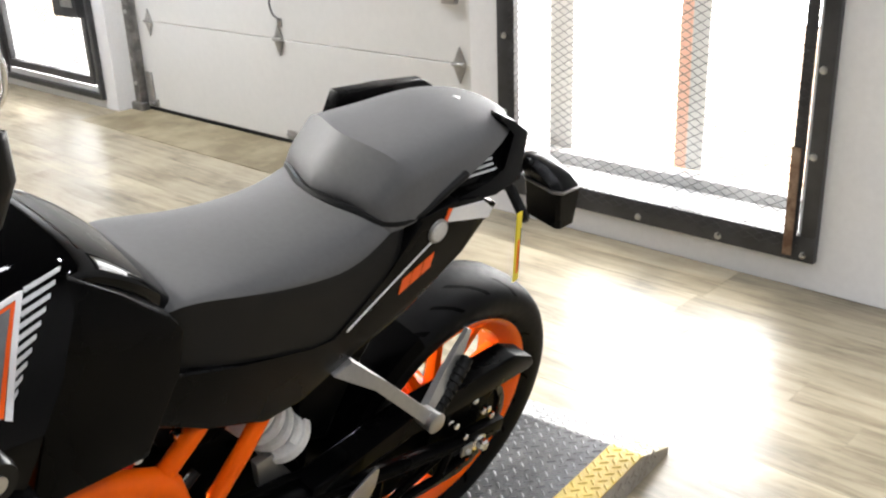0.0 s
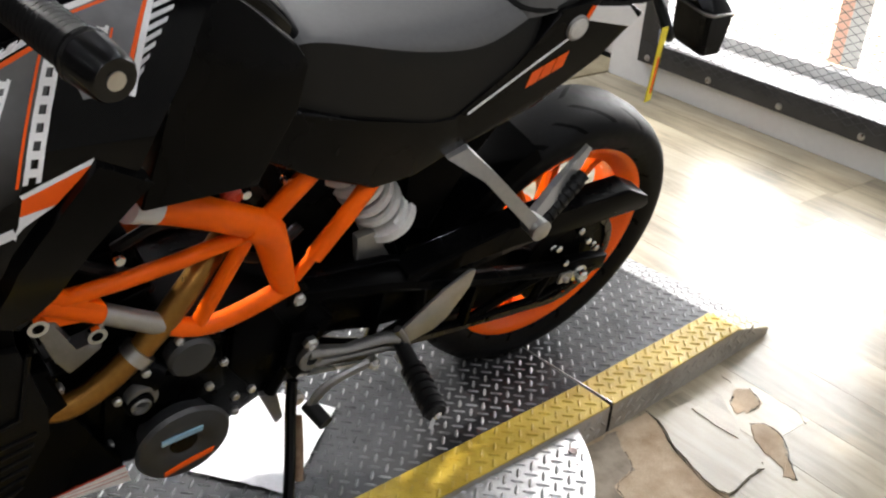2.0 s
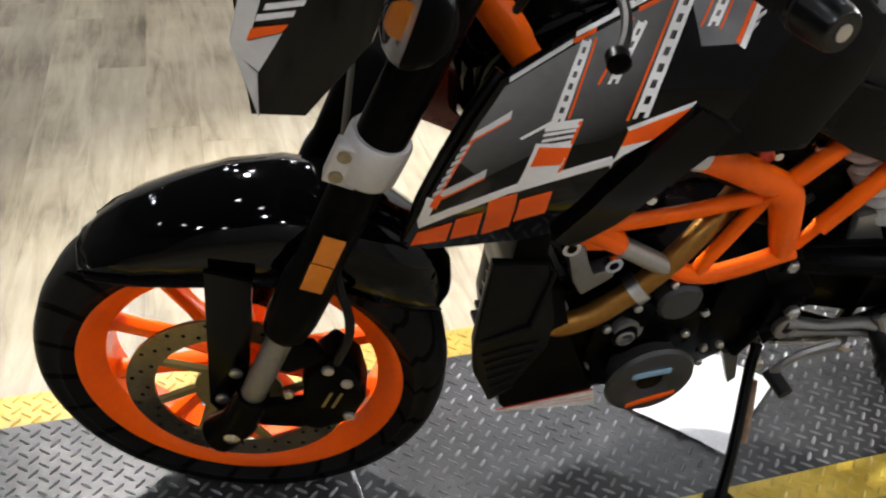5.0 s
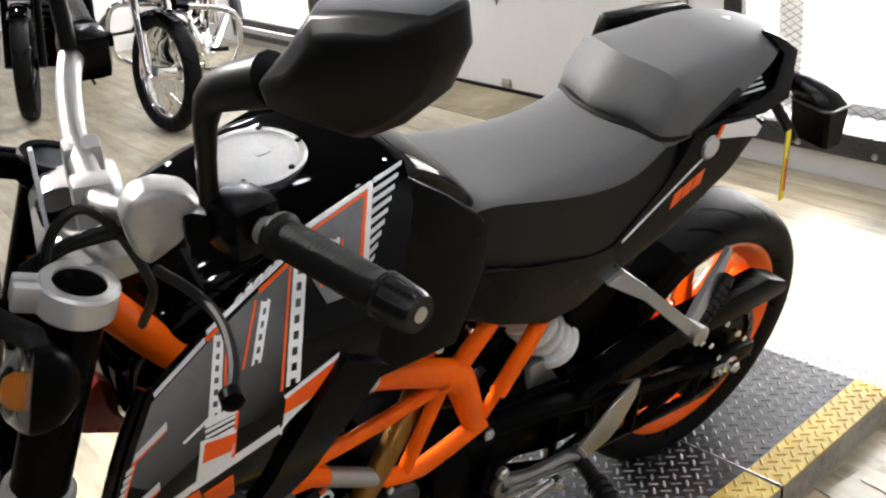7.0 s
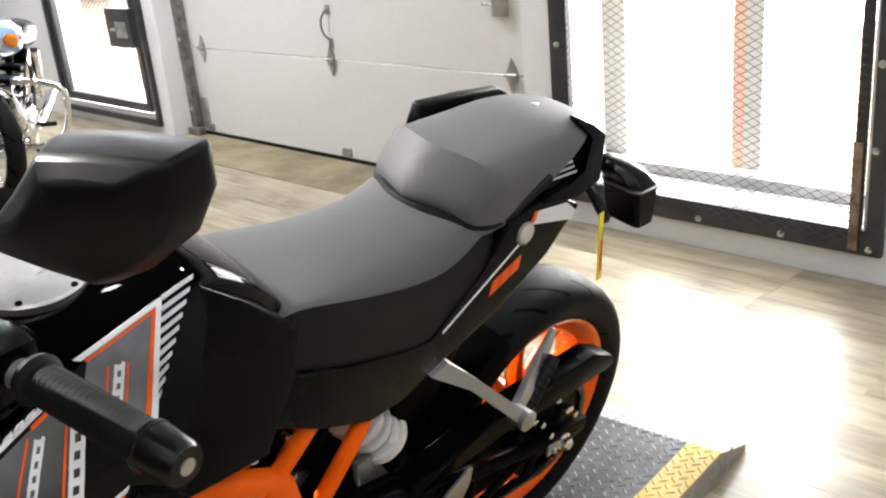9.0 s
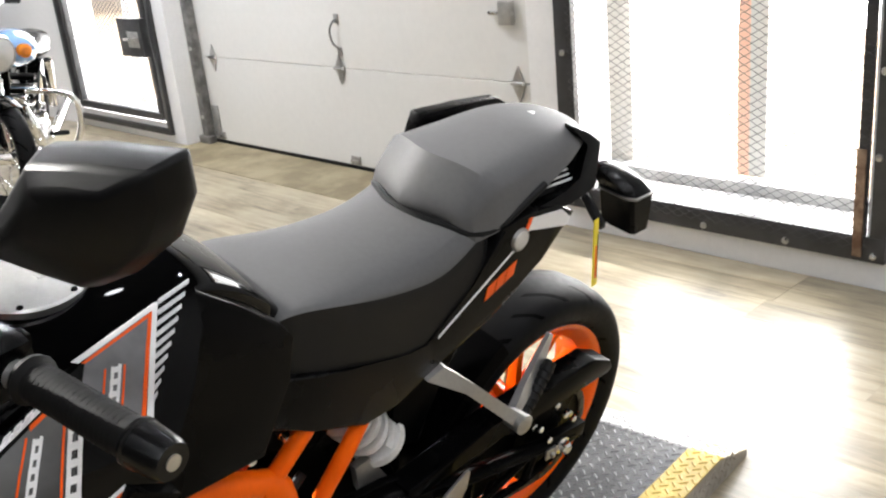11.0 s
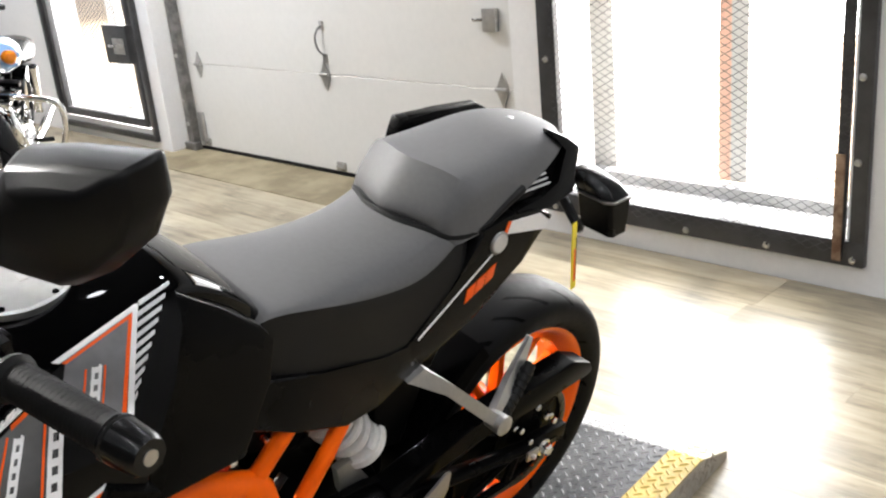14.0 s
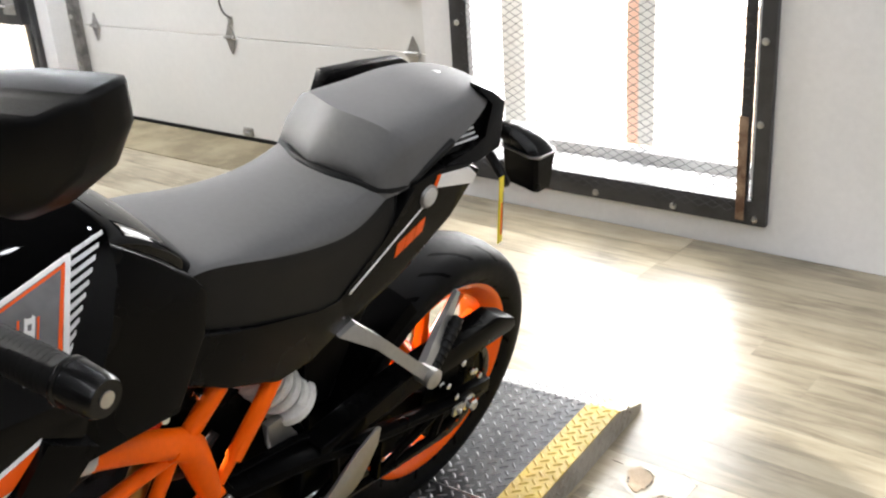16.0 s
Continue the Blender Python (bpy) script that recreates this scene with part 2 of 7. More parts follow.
# Lighter tan copy for the skirts: light bounced off the floor, as colour.
SKIRT_BOUNCE = patchy("skirt_floor_bounce", (0.27, 0.245, 0.205), (0.38, 0.355, 0.315), 9, 0.42, 0.25, metal=0.35, rough2=0.34)
YELLOW = patchy("yellow_floor_paint", (0.42, 0.285, 0.022), (0.58, 0.41, 0.05), 12, 0.5, 0.3, grit=0.25)
SLOPE_PALE = patchy("slope_pale_yellow", (0.42, 0.35, 0.19), (0.54, 0.49, 0.38), 22, 0.4, 0.3, grit=0.2)
CEIL = surface("ceiling_paint", (0.02, 0.02, 0.021), 0.8, vary=0.1)
BOUNCE_WALL = patchy("bounce_wall_grey", (0.36, 0.355, 0.35), (0.40, 0.395, 0.39), 1.2, 0.7, 0.15)
DARK_WALL = patchy("unseen_wall_dark", (0.05, 0.045, 0.04), (0.07, 0.065, 0.06), 1.2, 0.7, 0.15)
TORN = patchy("old_glue", (0.20, 0.165, 0.12), (0.36, 0.30, 0.23), 14, 0.7, 0.4, spec=0.25)
TEAR_SHADE = patchy("tear_shade", (0.02, 0.017, 0.013), (0.06, 0.05, 0.04), 30, 0.8, 0.3, spec=0.2)
MESH_STEEL = surface("mesh_steel", (0.06, 0.06, 0.062), 0.6, vary=0.2, spec=0.2)
RUST = patchy("rusted_steel", (0.12, 0.06, 0.03), (0.28, 0.19, 0.12), 20, 0.75, 0.5)
ORANGE_POST = surface("orange_post_paint", (0.95, 0.6, 0.45), 0.5, vary=0.1)
GALV_DARK = patchy("weathered_galvanised", (0.16, 0.155, 0.15), (0.30, 0.29, 0.28), 14, 0.45, 0.2, metal=0.7)
OUTSIDE = glow("bright_day", (1, 1, 1), 14.0)

# ---------------------------------------------------------------- mesh tools


def finish(bm, name, mat, parent=None, label="", smooth=38):
    bmesh.ops.recalc_face_normals(bm, faces=bm.faces)
    me = bpy.data.meshes.new(name)
    bm.to_mesh(me)
    bm.free()
    if smooth:
        for p in me.polygons:
            p.use_smooth = True
        me.set_sharp_from_angle(angle=radians(smooth))
    for q in mat if isinstance(mat, (list, tuple)) else [mat]:
        me.materials.append(q)
    ob = new(name, me)
    if parent is not None:
        ob.parent = parent
    if label:
        tagged(ob, label)
    return ob


def part(name, bm, mat, parent, label="", smooth=38):
    return finish(bm, name, mat, parent, label, smooth)


def thing(name, m, label, category, group="", kind=""):
    ob = new(name)
    ob.empty_display_size = 0.05
    ob.matrix_world = m
    return tagged(ob, label, category, group, kind)


def setting(name, bm, mat, label, category, smooth=30):
    return tagged(finish(bm, name, mat, None, "", smooth), label, category, "", "structure")


def box(bm, x0, x1, y0, y1, z0, z1, bevel=0.0):
    vs = [bm.verts.new(p) for p in ((x0, y0, z0), (x1, y0, z0), (x1, y1, z0), (x0, y1, z0), (x0, y0, z1), (x1, y0, z1), (x1, y1, z1), (x0, y1, z1))]
    fs = [bm.faces.new([vs[i] for i in f]) for f in ((3, 2, 1, 0), (4, 5, 6, 7), (0, 1, 5, 4), (1, 2, 6, 5), (2, 3, 7, 6), (3, 0, 4, 7))]
    if bevel:
        es = list({e for f in fs for e in f.edges})
        bmesh.ops.bevel(bm, geom=es, offset=bevel, segments=2, affect="EDGES", profile=0.6)
    return bm


def boxed(*a, bevel=0.0):
    return box(bmesh.new(), *a, bevel=bevel)


def rounded(points, times=2):
    """Corner cutting: a softer line through the same corners."""
    pts = [Vector(p) for p in points]
    for _ in range(times):
        out = [pts[0]]
        for a, b in zip(pts, pts[1:]):
            out += [a.lerp(b, 0.25), a.lerp(b, 0.75)]
        pts = out + [pts[-1]]
    return pts


def tube(points, r, seg=10, bm=None, cap=True, flat=1.0, hint=(0, 0, 1)):
    """A round bar along points; r is one radius or one for each point."""
    bm = bm or bmesh.new()
    pts = [Vector(p) for p in points]
    rs = list(r) if isinstance(r, (list, tuple)) else [r] * len(pts)
    rings, side = [], None
    for i, p in enumerate(pts):
        d = (pts[min(i + 1, len(pts) - 1)] - pts[max(i - 1, 0)]).normalized()
        if side is None:
            side = d.cross(Vector(hint))
            if side.length < 0.05:
                side = d.cross(Vector((1, 0, 0)))
        side = (side - d * side.dot(d)).normalized()
        up = side.cross(d)
        rings.append([bm.verts.new(p + rs[i] * (math.cos(a) * side + flat * math.sin(a) * up)) for a in (2 * math.pi * k / seg for k in range(seg))])
    for a, b in zip(rings, rings[1:]):
        for k in range(seg):
            bm.faces.new((a[k], a[(k + 1) % seg], b[(k + 1) % seg], b[k]))
    if cap:
        bm.faces.new(rings[0][::-1]), bm.faces.new(rings[-1])
    return bm


def lathe(profile, seg=48, bm=None, axis="X", close=False):
    """Turns a profile of (offset along the axis, radius) round the axis."""
    bm = bm or bmesh.new()
    rings = []
    for off, r in profile:
        ring = []
        for k in range(seg):
            a = 2 * math.pi * k / seg
            c, s = r * math.cos(a), r * math.sin(a)
            ring.append(bm.verts.new({"X": (off, c, s), "Y": (c, off, s), "Z": (c, s, off)}[axis]))
        rings.append(ring)
    pairs = list(zip(rings, rings[1:])) + ([(rings[-1], rings[0])] if close else [])
    for a, b in pairs:
        for k in range(seg):
            bm.faces.new((a[k], a[(k + 1) % seg], b[(k + 1) % seg], b[k]))
    if not close:
        for ring in (rings[0], rings[-1]):
            try:
                bm.faces.new(ring)
            except ValueError:
                pass
    return bm


def moved(bm, m):
    bmesh.ops.transform(bm, matrix=m, verts=bm.verts)
    return bm


def slab(outline, x0, x1, bevel=0.004, bm=None):
    """A plate in the y-z plane: an outline of (y, z), from x0 to x1."""
    own = bmesh.new()
    a = [own.verts.new((x0, y, z)) for y, z in outline]
    b = [own.verts.new((x1, y, z)) for y, z in outline]
    own.faces.new(a[::-1]), own.faces.new(b)
    n = len(a)
    for k in range(n):
        own.faces.new((a[k], a[(k + 1) % n], b[(k + 1) % n], b[k]))
    if bevel:
        bmesh.ops.bevel(own, geom=own.edges[:], offset=bevel, segments=2, affect="EDGES", profile=0.6, clamp_overlap=True)
    if bm is None:
        return own
    me = bpy.data.meshes.new("tmp")
    own.to_mesh(me)
    own.free()
    bm.from_mesh(me)
    bpy.data.meshes.remove(me)
    return bm


def loft(sections, cap=True, bm=None):
    bm = bm or bmesh.new()
    rings = [[bm.verts.new(p) for p in s] for s in sections]
    n = len(rings[0])
    for a, b in zip(rings, rings[1:]):
        for k in range(n):
            bm.faces.new((a[k], a[(k + 1) % n], b[(k + 1) % n], b[k]))
    if cap:
        bm.faces.new(rings[0][::-1]), bm.faces.new(rings[-1])
    return bm


def disc_bolt(bm, p, r, h, axis="X", seg=8):
    return moved_into(bm, lathe([(0, r), (h * 0.7, r), (h, r * 0.7)], seg, axis=axis), Matrix.Translation(p))


def moved_into(bm, other, m):
    moved(other, m)
    me = bpy.data.meshes.new("tmp")
    other.to_mesh(me)
    other.free()
    bm.from_mesh(me)
    bpy.data.meshes.remove(me)
    return bm

# ---------------------------------------------------------------- the hall
X0, X1, Y0, YW, HIGH = -9.0, 3.6, -6.0, 1.80, 3.2
YD = 1.95
WIN = (-1.31, 0.005, 0.102, 2.25)     # meshed opening: outer edge of its steel frame
WIN2 = (-5.90, -4.53, 0.055, 2.25)    # meshed door
GATE = (-4.40, -1.475, 0.0, 2.45)     # sectional door's opening


def wall_with_holes(name, xs, holes, y0, y1, z1, label):
    """A wall along x, built of piers and lintels round its openings."""
    bm = bmesh.new()
    x = xs[0]
    for a, b, lo, hi in sorted(holes):
        box(bm, x, a, y0, y1, 0, z1)
        if lo > 0:
            box(bm, a, b, y0, y1, 0, lo)
        box(bm, a, b, y0, y1, hi, z1)
        x = b
    box(bm, x, xs[1], y0, y1, 0, z1)
    return setting(name, bm, WALL, label, "wall", 0)


def inner(w, d=0.07):
    return (w[0] + d, w[1] - d, w[2] + d, w[3] - d)


wall_with_holes("wall_north", (X0, X1), [inner(WIN), GATE, inner(WIN2)], YW, YW + 0.22, HIGH, "white painted masonry wall with three openings")
# Unseen wall, kept dark so that glossy black parts reflect nothing bright.
setting("wall_south", boxed(X0, X1, Y0 - 0.2, Y0, 0, HIGH), DARK_WALL, "plain dark wall out of view, added to keep reflections black", "wall", 0)
setting("wall_west", boxed(X0 - 0.2, X0, Y0, YW, 0, HIGH), WALL, "plain white painted wall", "wall", 0)
# Unseen wall, its grey chosen to bounce light onto the motorcycle's near side.
setting("wall_east", boxed(X1, X1 + 0.2, Y0, YW, 0, HIGH), BOUNCE_WALL, "plain grey wall out of view, added to bounce light", "wall", 0)
setting("ceiling", boxed(X0 - 0.2, X1 + 0.2, Y0 - 0.2, YW + 0.22, HIGH, HIGH + 0.15), CEIL, "plain dark ceiling out of view", "ceiling", 0)
setting("ground", boxed(-80, 80, -80, 100, -0.3, -0.014), BARE, "bare concrete slab under and outside the hall", "ground", 0)
setting("threshold", boxed(GATE[0] + 0.01, GATE[1] - 0.01, YW - 0.26, YD + 0.1, -0.012, 0.003, bevel=0.002), CONCRETE, "brown stained concrete strip before the sectional door", "threshold", 0)
setting("backdrop", boxed(-14, 8, 7.0, 7.1, -0.01, 7.0), OUTSIDE, "overexposed daylight outside", "backdrop", 0)

# floor: loose-laid planks along x
floor = setting("floor", boxed(X0, X1, Y0, YW - 0.002, -0.0135, -0.0115), BARE, "washed oak plank floor", "floor", 0)
PL, PW = 1.22, 0.152


def plank_mesh(length):
    me = bpy.data.meshes.new("plank")
    bm = boxed(0.0002, length - 0.0002, 0.0002, PW - 0.0002, -0.012, 0.0, bevel=0.0004)
    bm.to_mesh(me)
    bm.free()
    me.materials.append(PLANK)
    return me


full_plank = plank_mesh(PL)
rest = bmesh.new()
y = YW - 0.262 - PW
while y > Y0 - PW:
    start = X0 - random.random() * PL
    x = start
    while x < X1:
        near = -6.3 < x and x + PL < 2.4 and y > -2.6
        if near:
            ob = new("plank", full_plank)
            ob.location = (x, y, 0)
            ob.parent = floor
        else:
            a, b = max(x, X0), min(x + PL, X1)
            if b - a > 0.02:
                box(rest, a + 0.0008, b - 0.0008, max(y, Y0) + 0.0006, y + PW - 0.0006, -0.012, 0.0)
        x += PL
    y -= PW
for a, b in ((X0, GATE[0]), (GATE[1], X1)):
    for k in range(2):
        x = a
        y0 = YW - 0.262 + 0.13 * k
        while x < b - 0.02:
            e = min(x + PL, b)
            box(rest, x + 0.0008, e - 0.0008, y0 + 0.0006, min(y0 + 0.13, YW - 0.003) - 0.0006, -0.012, 0.0)
            x = e
tagged(part("plank_field", rest, PLANK, floor, "washed oak planks", 0), kind="stuff")


def ragged(name, outline, z, mat, label, thick=0.0012, jitter=0.006):
    """A thin torn-edged patch lying on the floor."""
    pts = []
    for (ax, ay), (bx, by) in zip(outline, outline[1:] + outline[:1]):
        for k in range(5):
            t = k / 5
            pts.append((ax + (bx - ax) * t + random.uniform(-jitter, jitter), ay + (by - ay) * t + random.uniform(-jitter, jitter)))
    bm = bmesh.new()
    lo = [bm.verts.new((x, y, z)) for x, y in pts]
    hi = [bm.verts.new((x, y, z + thick)) for x, y in pts]
    bm.faces.new(hi), bm.faces.new(lo[::-1])
    for k in range(len(pts)):
        bm.faces.new((lo[k - 1], lo[k], hi[k], hi[k - 1]))
    return part(name, bm, mat, floor, label, 0)


ragged("bare_patch", [(0.185, 0.20), (0.23, 0.19), (0.30, 0.155), (0.385, 0.14), (0.47, 0.135), (0.58, 0.10), (0.52, -0.10), (0.40, -0.22), (0.30, -0.12), (0.19, 0.0)], 0.0004, BARE, "bare screed where the planks are torn away")
ragged("glue_patch", [(0.196, 0.10), (0.249, 0.07), (0.297, 0.05), (0.306, -0.02), (0.339, -0.025), (0.36, -0.10), (0.30, -0.11), (0.20, 0.0)], 0.0012, TORN, "grey glue left on the screed", 0.0008, 0.005)
ragged("bare_patch", [(0.236, 0.423), (0.253, 0.45), (0.292, 0.437), (0.303, 0.412), (0.303, 0.384), (0.293, 0.36), (0.259, 0.379)], 0.0004, BARE, "torn hole in the planks", jitter=0.005)
ragged("bare_patch", [(0.329, 0.349), (0.34, 0.373), (0.367, 0.382), (0.407, 0.363), (0.447, 0.317), (0.484, 0.287), (0.469, 0.277), (0.429, 0.305), (0.398, 0.302), (0.367, 0.317)], 0.0004, BARE, "torn hole in the planks", jitter=0.005)
ragged("torn_sheet", [(0.21, 0.206), (0.265, 0.176), (0.312, 0.155), (0.362, 0.144), (0.414, 0.131), (0.442, 0.142), (0.429, 0.217), (0.431, 0.257), (0.411, 0.276), (0.375, 0.298), (0.335, 0.315), (0.29, 0.345), (0.233, 0.379), (0.215, 0.37)], 0.0022, PLANK, "loose torn piece of floor plank", 0.003, 0.003)
ragged("torn_flap", [(0.236, 0.285), (0.291, 0.281), (0.348, 0.288), (0.331, 0.312), (0.288, 0.341), (0.24, 0.368)], 0.0056, PLANK, "curled flap of torn plank", 0.002, 0.002)
# Thin dark bars draw the shade along the torn edges.
for line, width in (([(0.184, 0.203), (0.222, 0.198), (0.265, 0.172), (0.312, 0.151), (0.362, 0.139), (0.414, 0.126), (0.45, 0.134)], 0.0016),
                    ([(0.236, 0.284), (0.291, 0.279), (0.348, 0.286)], 0.0015),
                    ([(0.445, 0.142), (0.431, 0.216), (0.433, 0.257)], 0.0012),
                    ([(0.253, 0.452), (0.294, 0.438), (0.305, 0.412), (0.304, 0.384)], 0.0016),
                    ([(0.259, 0.379), (0.252, 0.398)], 0.0022),
                    ([(0.33, 0.351), (0.341, 0.375), (0.368, 0.384), (0.409, 0.364), (0.45, 0.318), (0.487, 0.287)], 0.0017),
                    ([(0.186, 0.439), (0.214, 0.437)], 0.0011), ([(0.346, 0.48), (0.395, 0.452)], 0.001),
                    ([(0.249, 0.071), (0.297, 0.051), (0.306, -0.02), (0.339, -0.025)], 0.0009)):
    edge = [p + Vector((random.uniform(-0.002, 0.002), random.uniform(-0.002, 0.002), 0)) for p in rounded([(a, b, 0.0018) for a, b in line], 2)]
    part("torn_edge", tube(edge, [width * random.uniform(0.15, 1.0) for _ in edge], 5), TEAR_SHADE, floor, "dark line for the shade along a torn edge", 0)

# ---------------------------------------------------------------- meshed window and door


def steel_frame(parent, w, bar, y0, y1, name="frame_bar"):
    a, b, lo, hi = w
    part(name, boxed(a, b, y0, y1, lo, lo + bar, bevel=0.002), DARK_STEEL, parent)
    part(name, boxed(a, b, y0, y1, hi - bar, hi, bevel=0.002), DARK_STEEL, parent)
    part(name, boxed(a, a + bar, y0, y1, lo + bar, hi - bar, bevel=0.002), DARK_STEEL, parent)
    part(name, boxed(b - bar, b, y0, y1, lo + bar, hi - bar, bevel=0.002), DARK_STEEL, parent)


def wire(w, y, lw, sw, r):
    """Expanded steel mesh: rows of flat diamonds."""
    a, b, lo, hi = w
    verts, faces = [], []

    def strand(p, q):
        d = (q - p).normalized()
        n1 = Vector((d.z, 0, -d.x)) * r
        n2 = Vector((0, r * 1.3, 0))
        k = len(verts)
        for e in (p, q):
            verts.extend([e + n1, e + n2, e - n1, e - n2])
        for i in range(4):
            faces.append((k + i, k + (i + 1) % 4, k + 4 + (i + 1) % 4, k + 4 + i))

    nx, nz = int((b - a) / lw), int((hi - lo) / sw)
    for i in range(nx):
        for j in range(nz):
            x, z = a + (i + 0.5) * lw, lo + (j + 0.5) * sw
            l, r_, t, u = Vector((x - lw / 2, y, z)), Vector((x + lw / 2, y, z)), Vector((x, y, z + sw / 2)), Vector((x, y, z - sw / 2))
            strand(l, t), strand(t, r_), strand(r_, u), strand(u, l)
    me = bpy.data.meshes.new("wire_mesh")
    me.from_pydata(verts, [], faces)
    me.materials.append(MESH_STEEL)
    return me


window_1 = thing("window_1", Matrix(), "dark steel framed opening with expanded mesh", "window", kind="structure")
for a, b, lo, hi in ((WIN[0], WIN[1], WIN[2], WIN[2] + 0.085), (WIN[0], WIN[1], WIN[3] - 0.085, WIN[3]), (WIN[0], WIN[0] + 0.085, WIN[2] + 0.085, WIN[3] - 0.085), (WIN[1] - 0.05, WIN[1], WIN[2] + 0.085, WIN[3] - 0.085)):
    part("frame_bar", boxed(a, b, YW - 0.03, YW - 0.001, lo, hi, bevel=0.002), DARK_STEEL, window_1)
ob = new("wire_mesh", wire((WIN[0] + 0.062, WIN[1] - 0.036, WIN[2] + 0.04, WIN[3] - 0.06), YW - 0.0335, 0.052, 0.029, 0.0012))
ob.parent = window_1
tagged(ob, "dark expanded steel mesh", kind="stuff")
for p in [(x, 0.124) for x in (-1.26, -0.96, -0.65, -0.332, -0.03)] + [(-1.275, 0.43), (-1.275, 0.728), (-0.03, 0.455), (-0.028, 0.726), (-0.026, 1.02), (-1.275, 1.03)]:
    part("round_bolt", moved(lathe([(0, 0.013), (-0.006, 0.011), (-0.009, 0.005)], 14, axis="Y"), Matrix.Translation((p[0], YW - 0.03, p[1]))), STEEL, window_1)
part("rusty_bar", boxed(-0.096, -0.066, YW - 0.043, YW - 0.0365, 0.12, 0.48, bevel=0.001), RUST, window_1, "rusty steel strip")
part("inner_bar", boxed(-0.096, -0.062, YW - 0.029, YW - 0.014, 0.187, 2.165, bevel=0.001), DARK_STEEL, window_1)
# Added plate covers the overlit sill, so that the mesh shows against it.
part("sill_plate", boxed(WIN[0] + 0.072, WIN[1] - 0.072, YW + 0.002, YW + 0.219, WIN[2] + 0.0703, WIN[2] + 0.075), OUT_CONCRETE, window_1, "thin plate added over the sill to dim it")
part("outer_step", boxed(WIN[0] - 0.5, WIN[1] + 0.3, YW + 0.222, YW + 0.292, -0.01, 0.222, bevel=0.006), OUT_CONCRETE, window_1, "pale concrete step outside")
# what stands just outside
for nm, a, b, lo, hi, mt, lb in (("outer_jamb", -1.56, -1.185, 0.0, 2.4, DOOR_WHITE, "white door jamb outside"), ("outer_jamb", -0.13, 0.1, 0.0, 2.4, DOOR_WHITE, "white door jamb outside"), ("outer_post", -0.705, -0.655, 0.224, 2.4, ORANGE_POST, "pale orange post outside"), ("outer_post", -0.655, -0.585, 0.224, 2.4, DOOR_WHITE, "pale steel post outside")):
    part(nm, boxed(a, b, YW + 0.30, YW + 0.36, lo, hi, bevel=0.003), mt, window_1, lb)

door_1 = thing("door_1", Matrix(), "steel mesh security door in a dark frame", "door", kind="structure")
steel_frame(door_1, WIN2, 0.036, YW - 0.03, YW - 0.001)
leaf = (WIN2[0] + 0.075, WIN2[1] - 0.085, WIN2[2] + 0.085, WIN2[3] - 0.08)
steel_frame(door_1, leaf, 0.05, YW - 0.02, YW + 0.02, "leaf_bar")
ob = new("wire_mesh", wire((leaf[0] + 0.05, leaf[1] - 0.05, leaf[2] + 0.05, leaf[3] - 0.05), YW + 0.005, 0.052, 0.029, 0.0017))
ob.parent = door_1
tagged(ob, "dark expanded steel mesh", kind="stuff")
lock = part("lock_box", boxed(-4.90, -4.60, YW - 0.07, YW - 0.021, 0.56, 0.80, bevel=0.004), DARK_STEEL, door_1, "dark steel lock box")
part("lock_lever", boxed(-4.80, -4.64, YW - 0.10, YW - 0.071, 0.665, 0.685, bevel=0.004), STEEL, lock)
part("lock_plate", boxed(-4.78, -4.64, YW - 0.075, YW - 0.0705, 0.62, 0.72, bevel=0.001), GALV, lock)
part("outer_jamb", boxed(-5.62, -5.50, YW + 0.34, YW + 0.40, 0.0, 2.4, bevel=0.003), DOOR_WHITE, door_1, "white post outside")
part("outer_sill", boxed(-5.7, -4.7, YW + 0.25, YW + 0.7, 0.0, 0.12, bevel=0.003), DOOR_WHITE, door_1, "white sill outside")

# ---------------------------------------------------------------- sectional door
gate = thing("sectional_door", Matrix(), "closed white steel sectional garage door", "garage door", kind="structure")
SEAMS = [0.02, 0.548, 1.08, 1.61, 2.14, 2.5]
for lo, hi in zip(SEAMS, SEAMS[1:]):
    part("door_section", boxed(GATE[0] + 0.005, GATE[1] + 0.15, YD, YD + 0.045, lo + 0.002, hi - 0.002, bevel=0.003), DOOR_WHITE, gate, "white painted steel door section", 0)
part("bottom_seal", boxed(GATE[0] + 0.12, GATE[1] + 0.15, YD - 0.006, YD + 0.04, 0.003, 0.022, bevel=0.004), BLACK_RUBBER, gate, "black rubber bottom seal")
for x in (-4.15, -2.91, -1.665):
    for z in (0.548, 1.08):
        h = part("door_hinge", loft([[(x + a, YD - 0.003 - d, z + b) for a, b in ((0, 0.075), (0.032, 0.012), (0.036, -0.012), (0, -0.085), (-0.036, -0.012), (-0.032, 0.012))] for d in (0, 0.006)]), GALV, gate, "galvanised door hinge", 20)
        part("hinge_knuckle", tube([(x - 0.034, YD - 0.016, z), (x + 0.034, YD - 0.016, z)], 0.009, 10), GALV, h)
handle = part("door_handle", tube(rounded([(-2.895, YD - 0.004, 0.80), (-2.90, YD - 0.03, 0.79), (-2.915, YD - 0.045, 0.745), (-2.905, YD - 0.04, 0.68), (-2.885, YD - 0.02, 0.655), (-2.885, YD - 0.004, 0.645)], 2), 0.0055, 10), ALU_DULL, gate, "dull steel lift handle")
for z in (0.805, 0.635):
    part("handle_plate", boxed(-2.912, -2.878, YD - 0.008, YD - 0.001, z - 0.025, z + 0.022, bevel=0.003), GALV, handle)
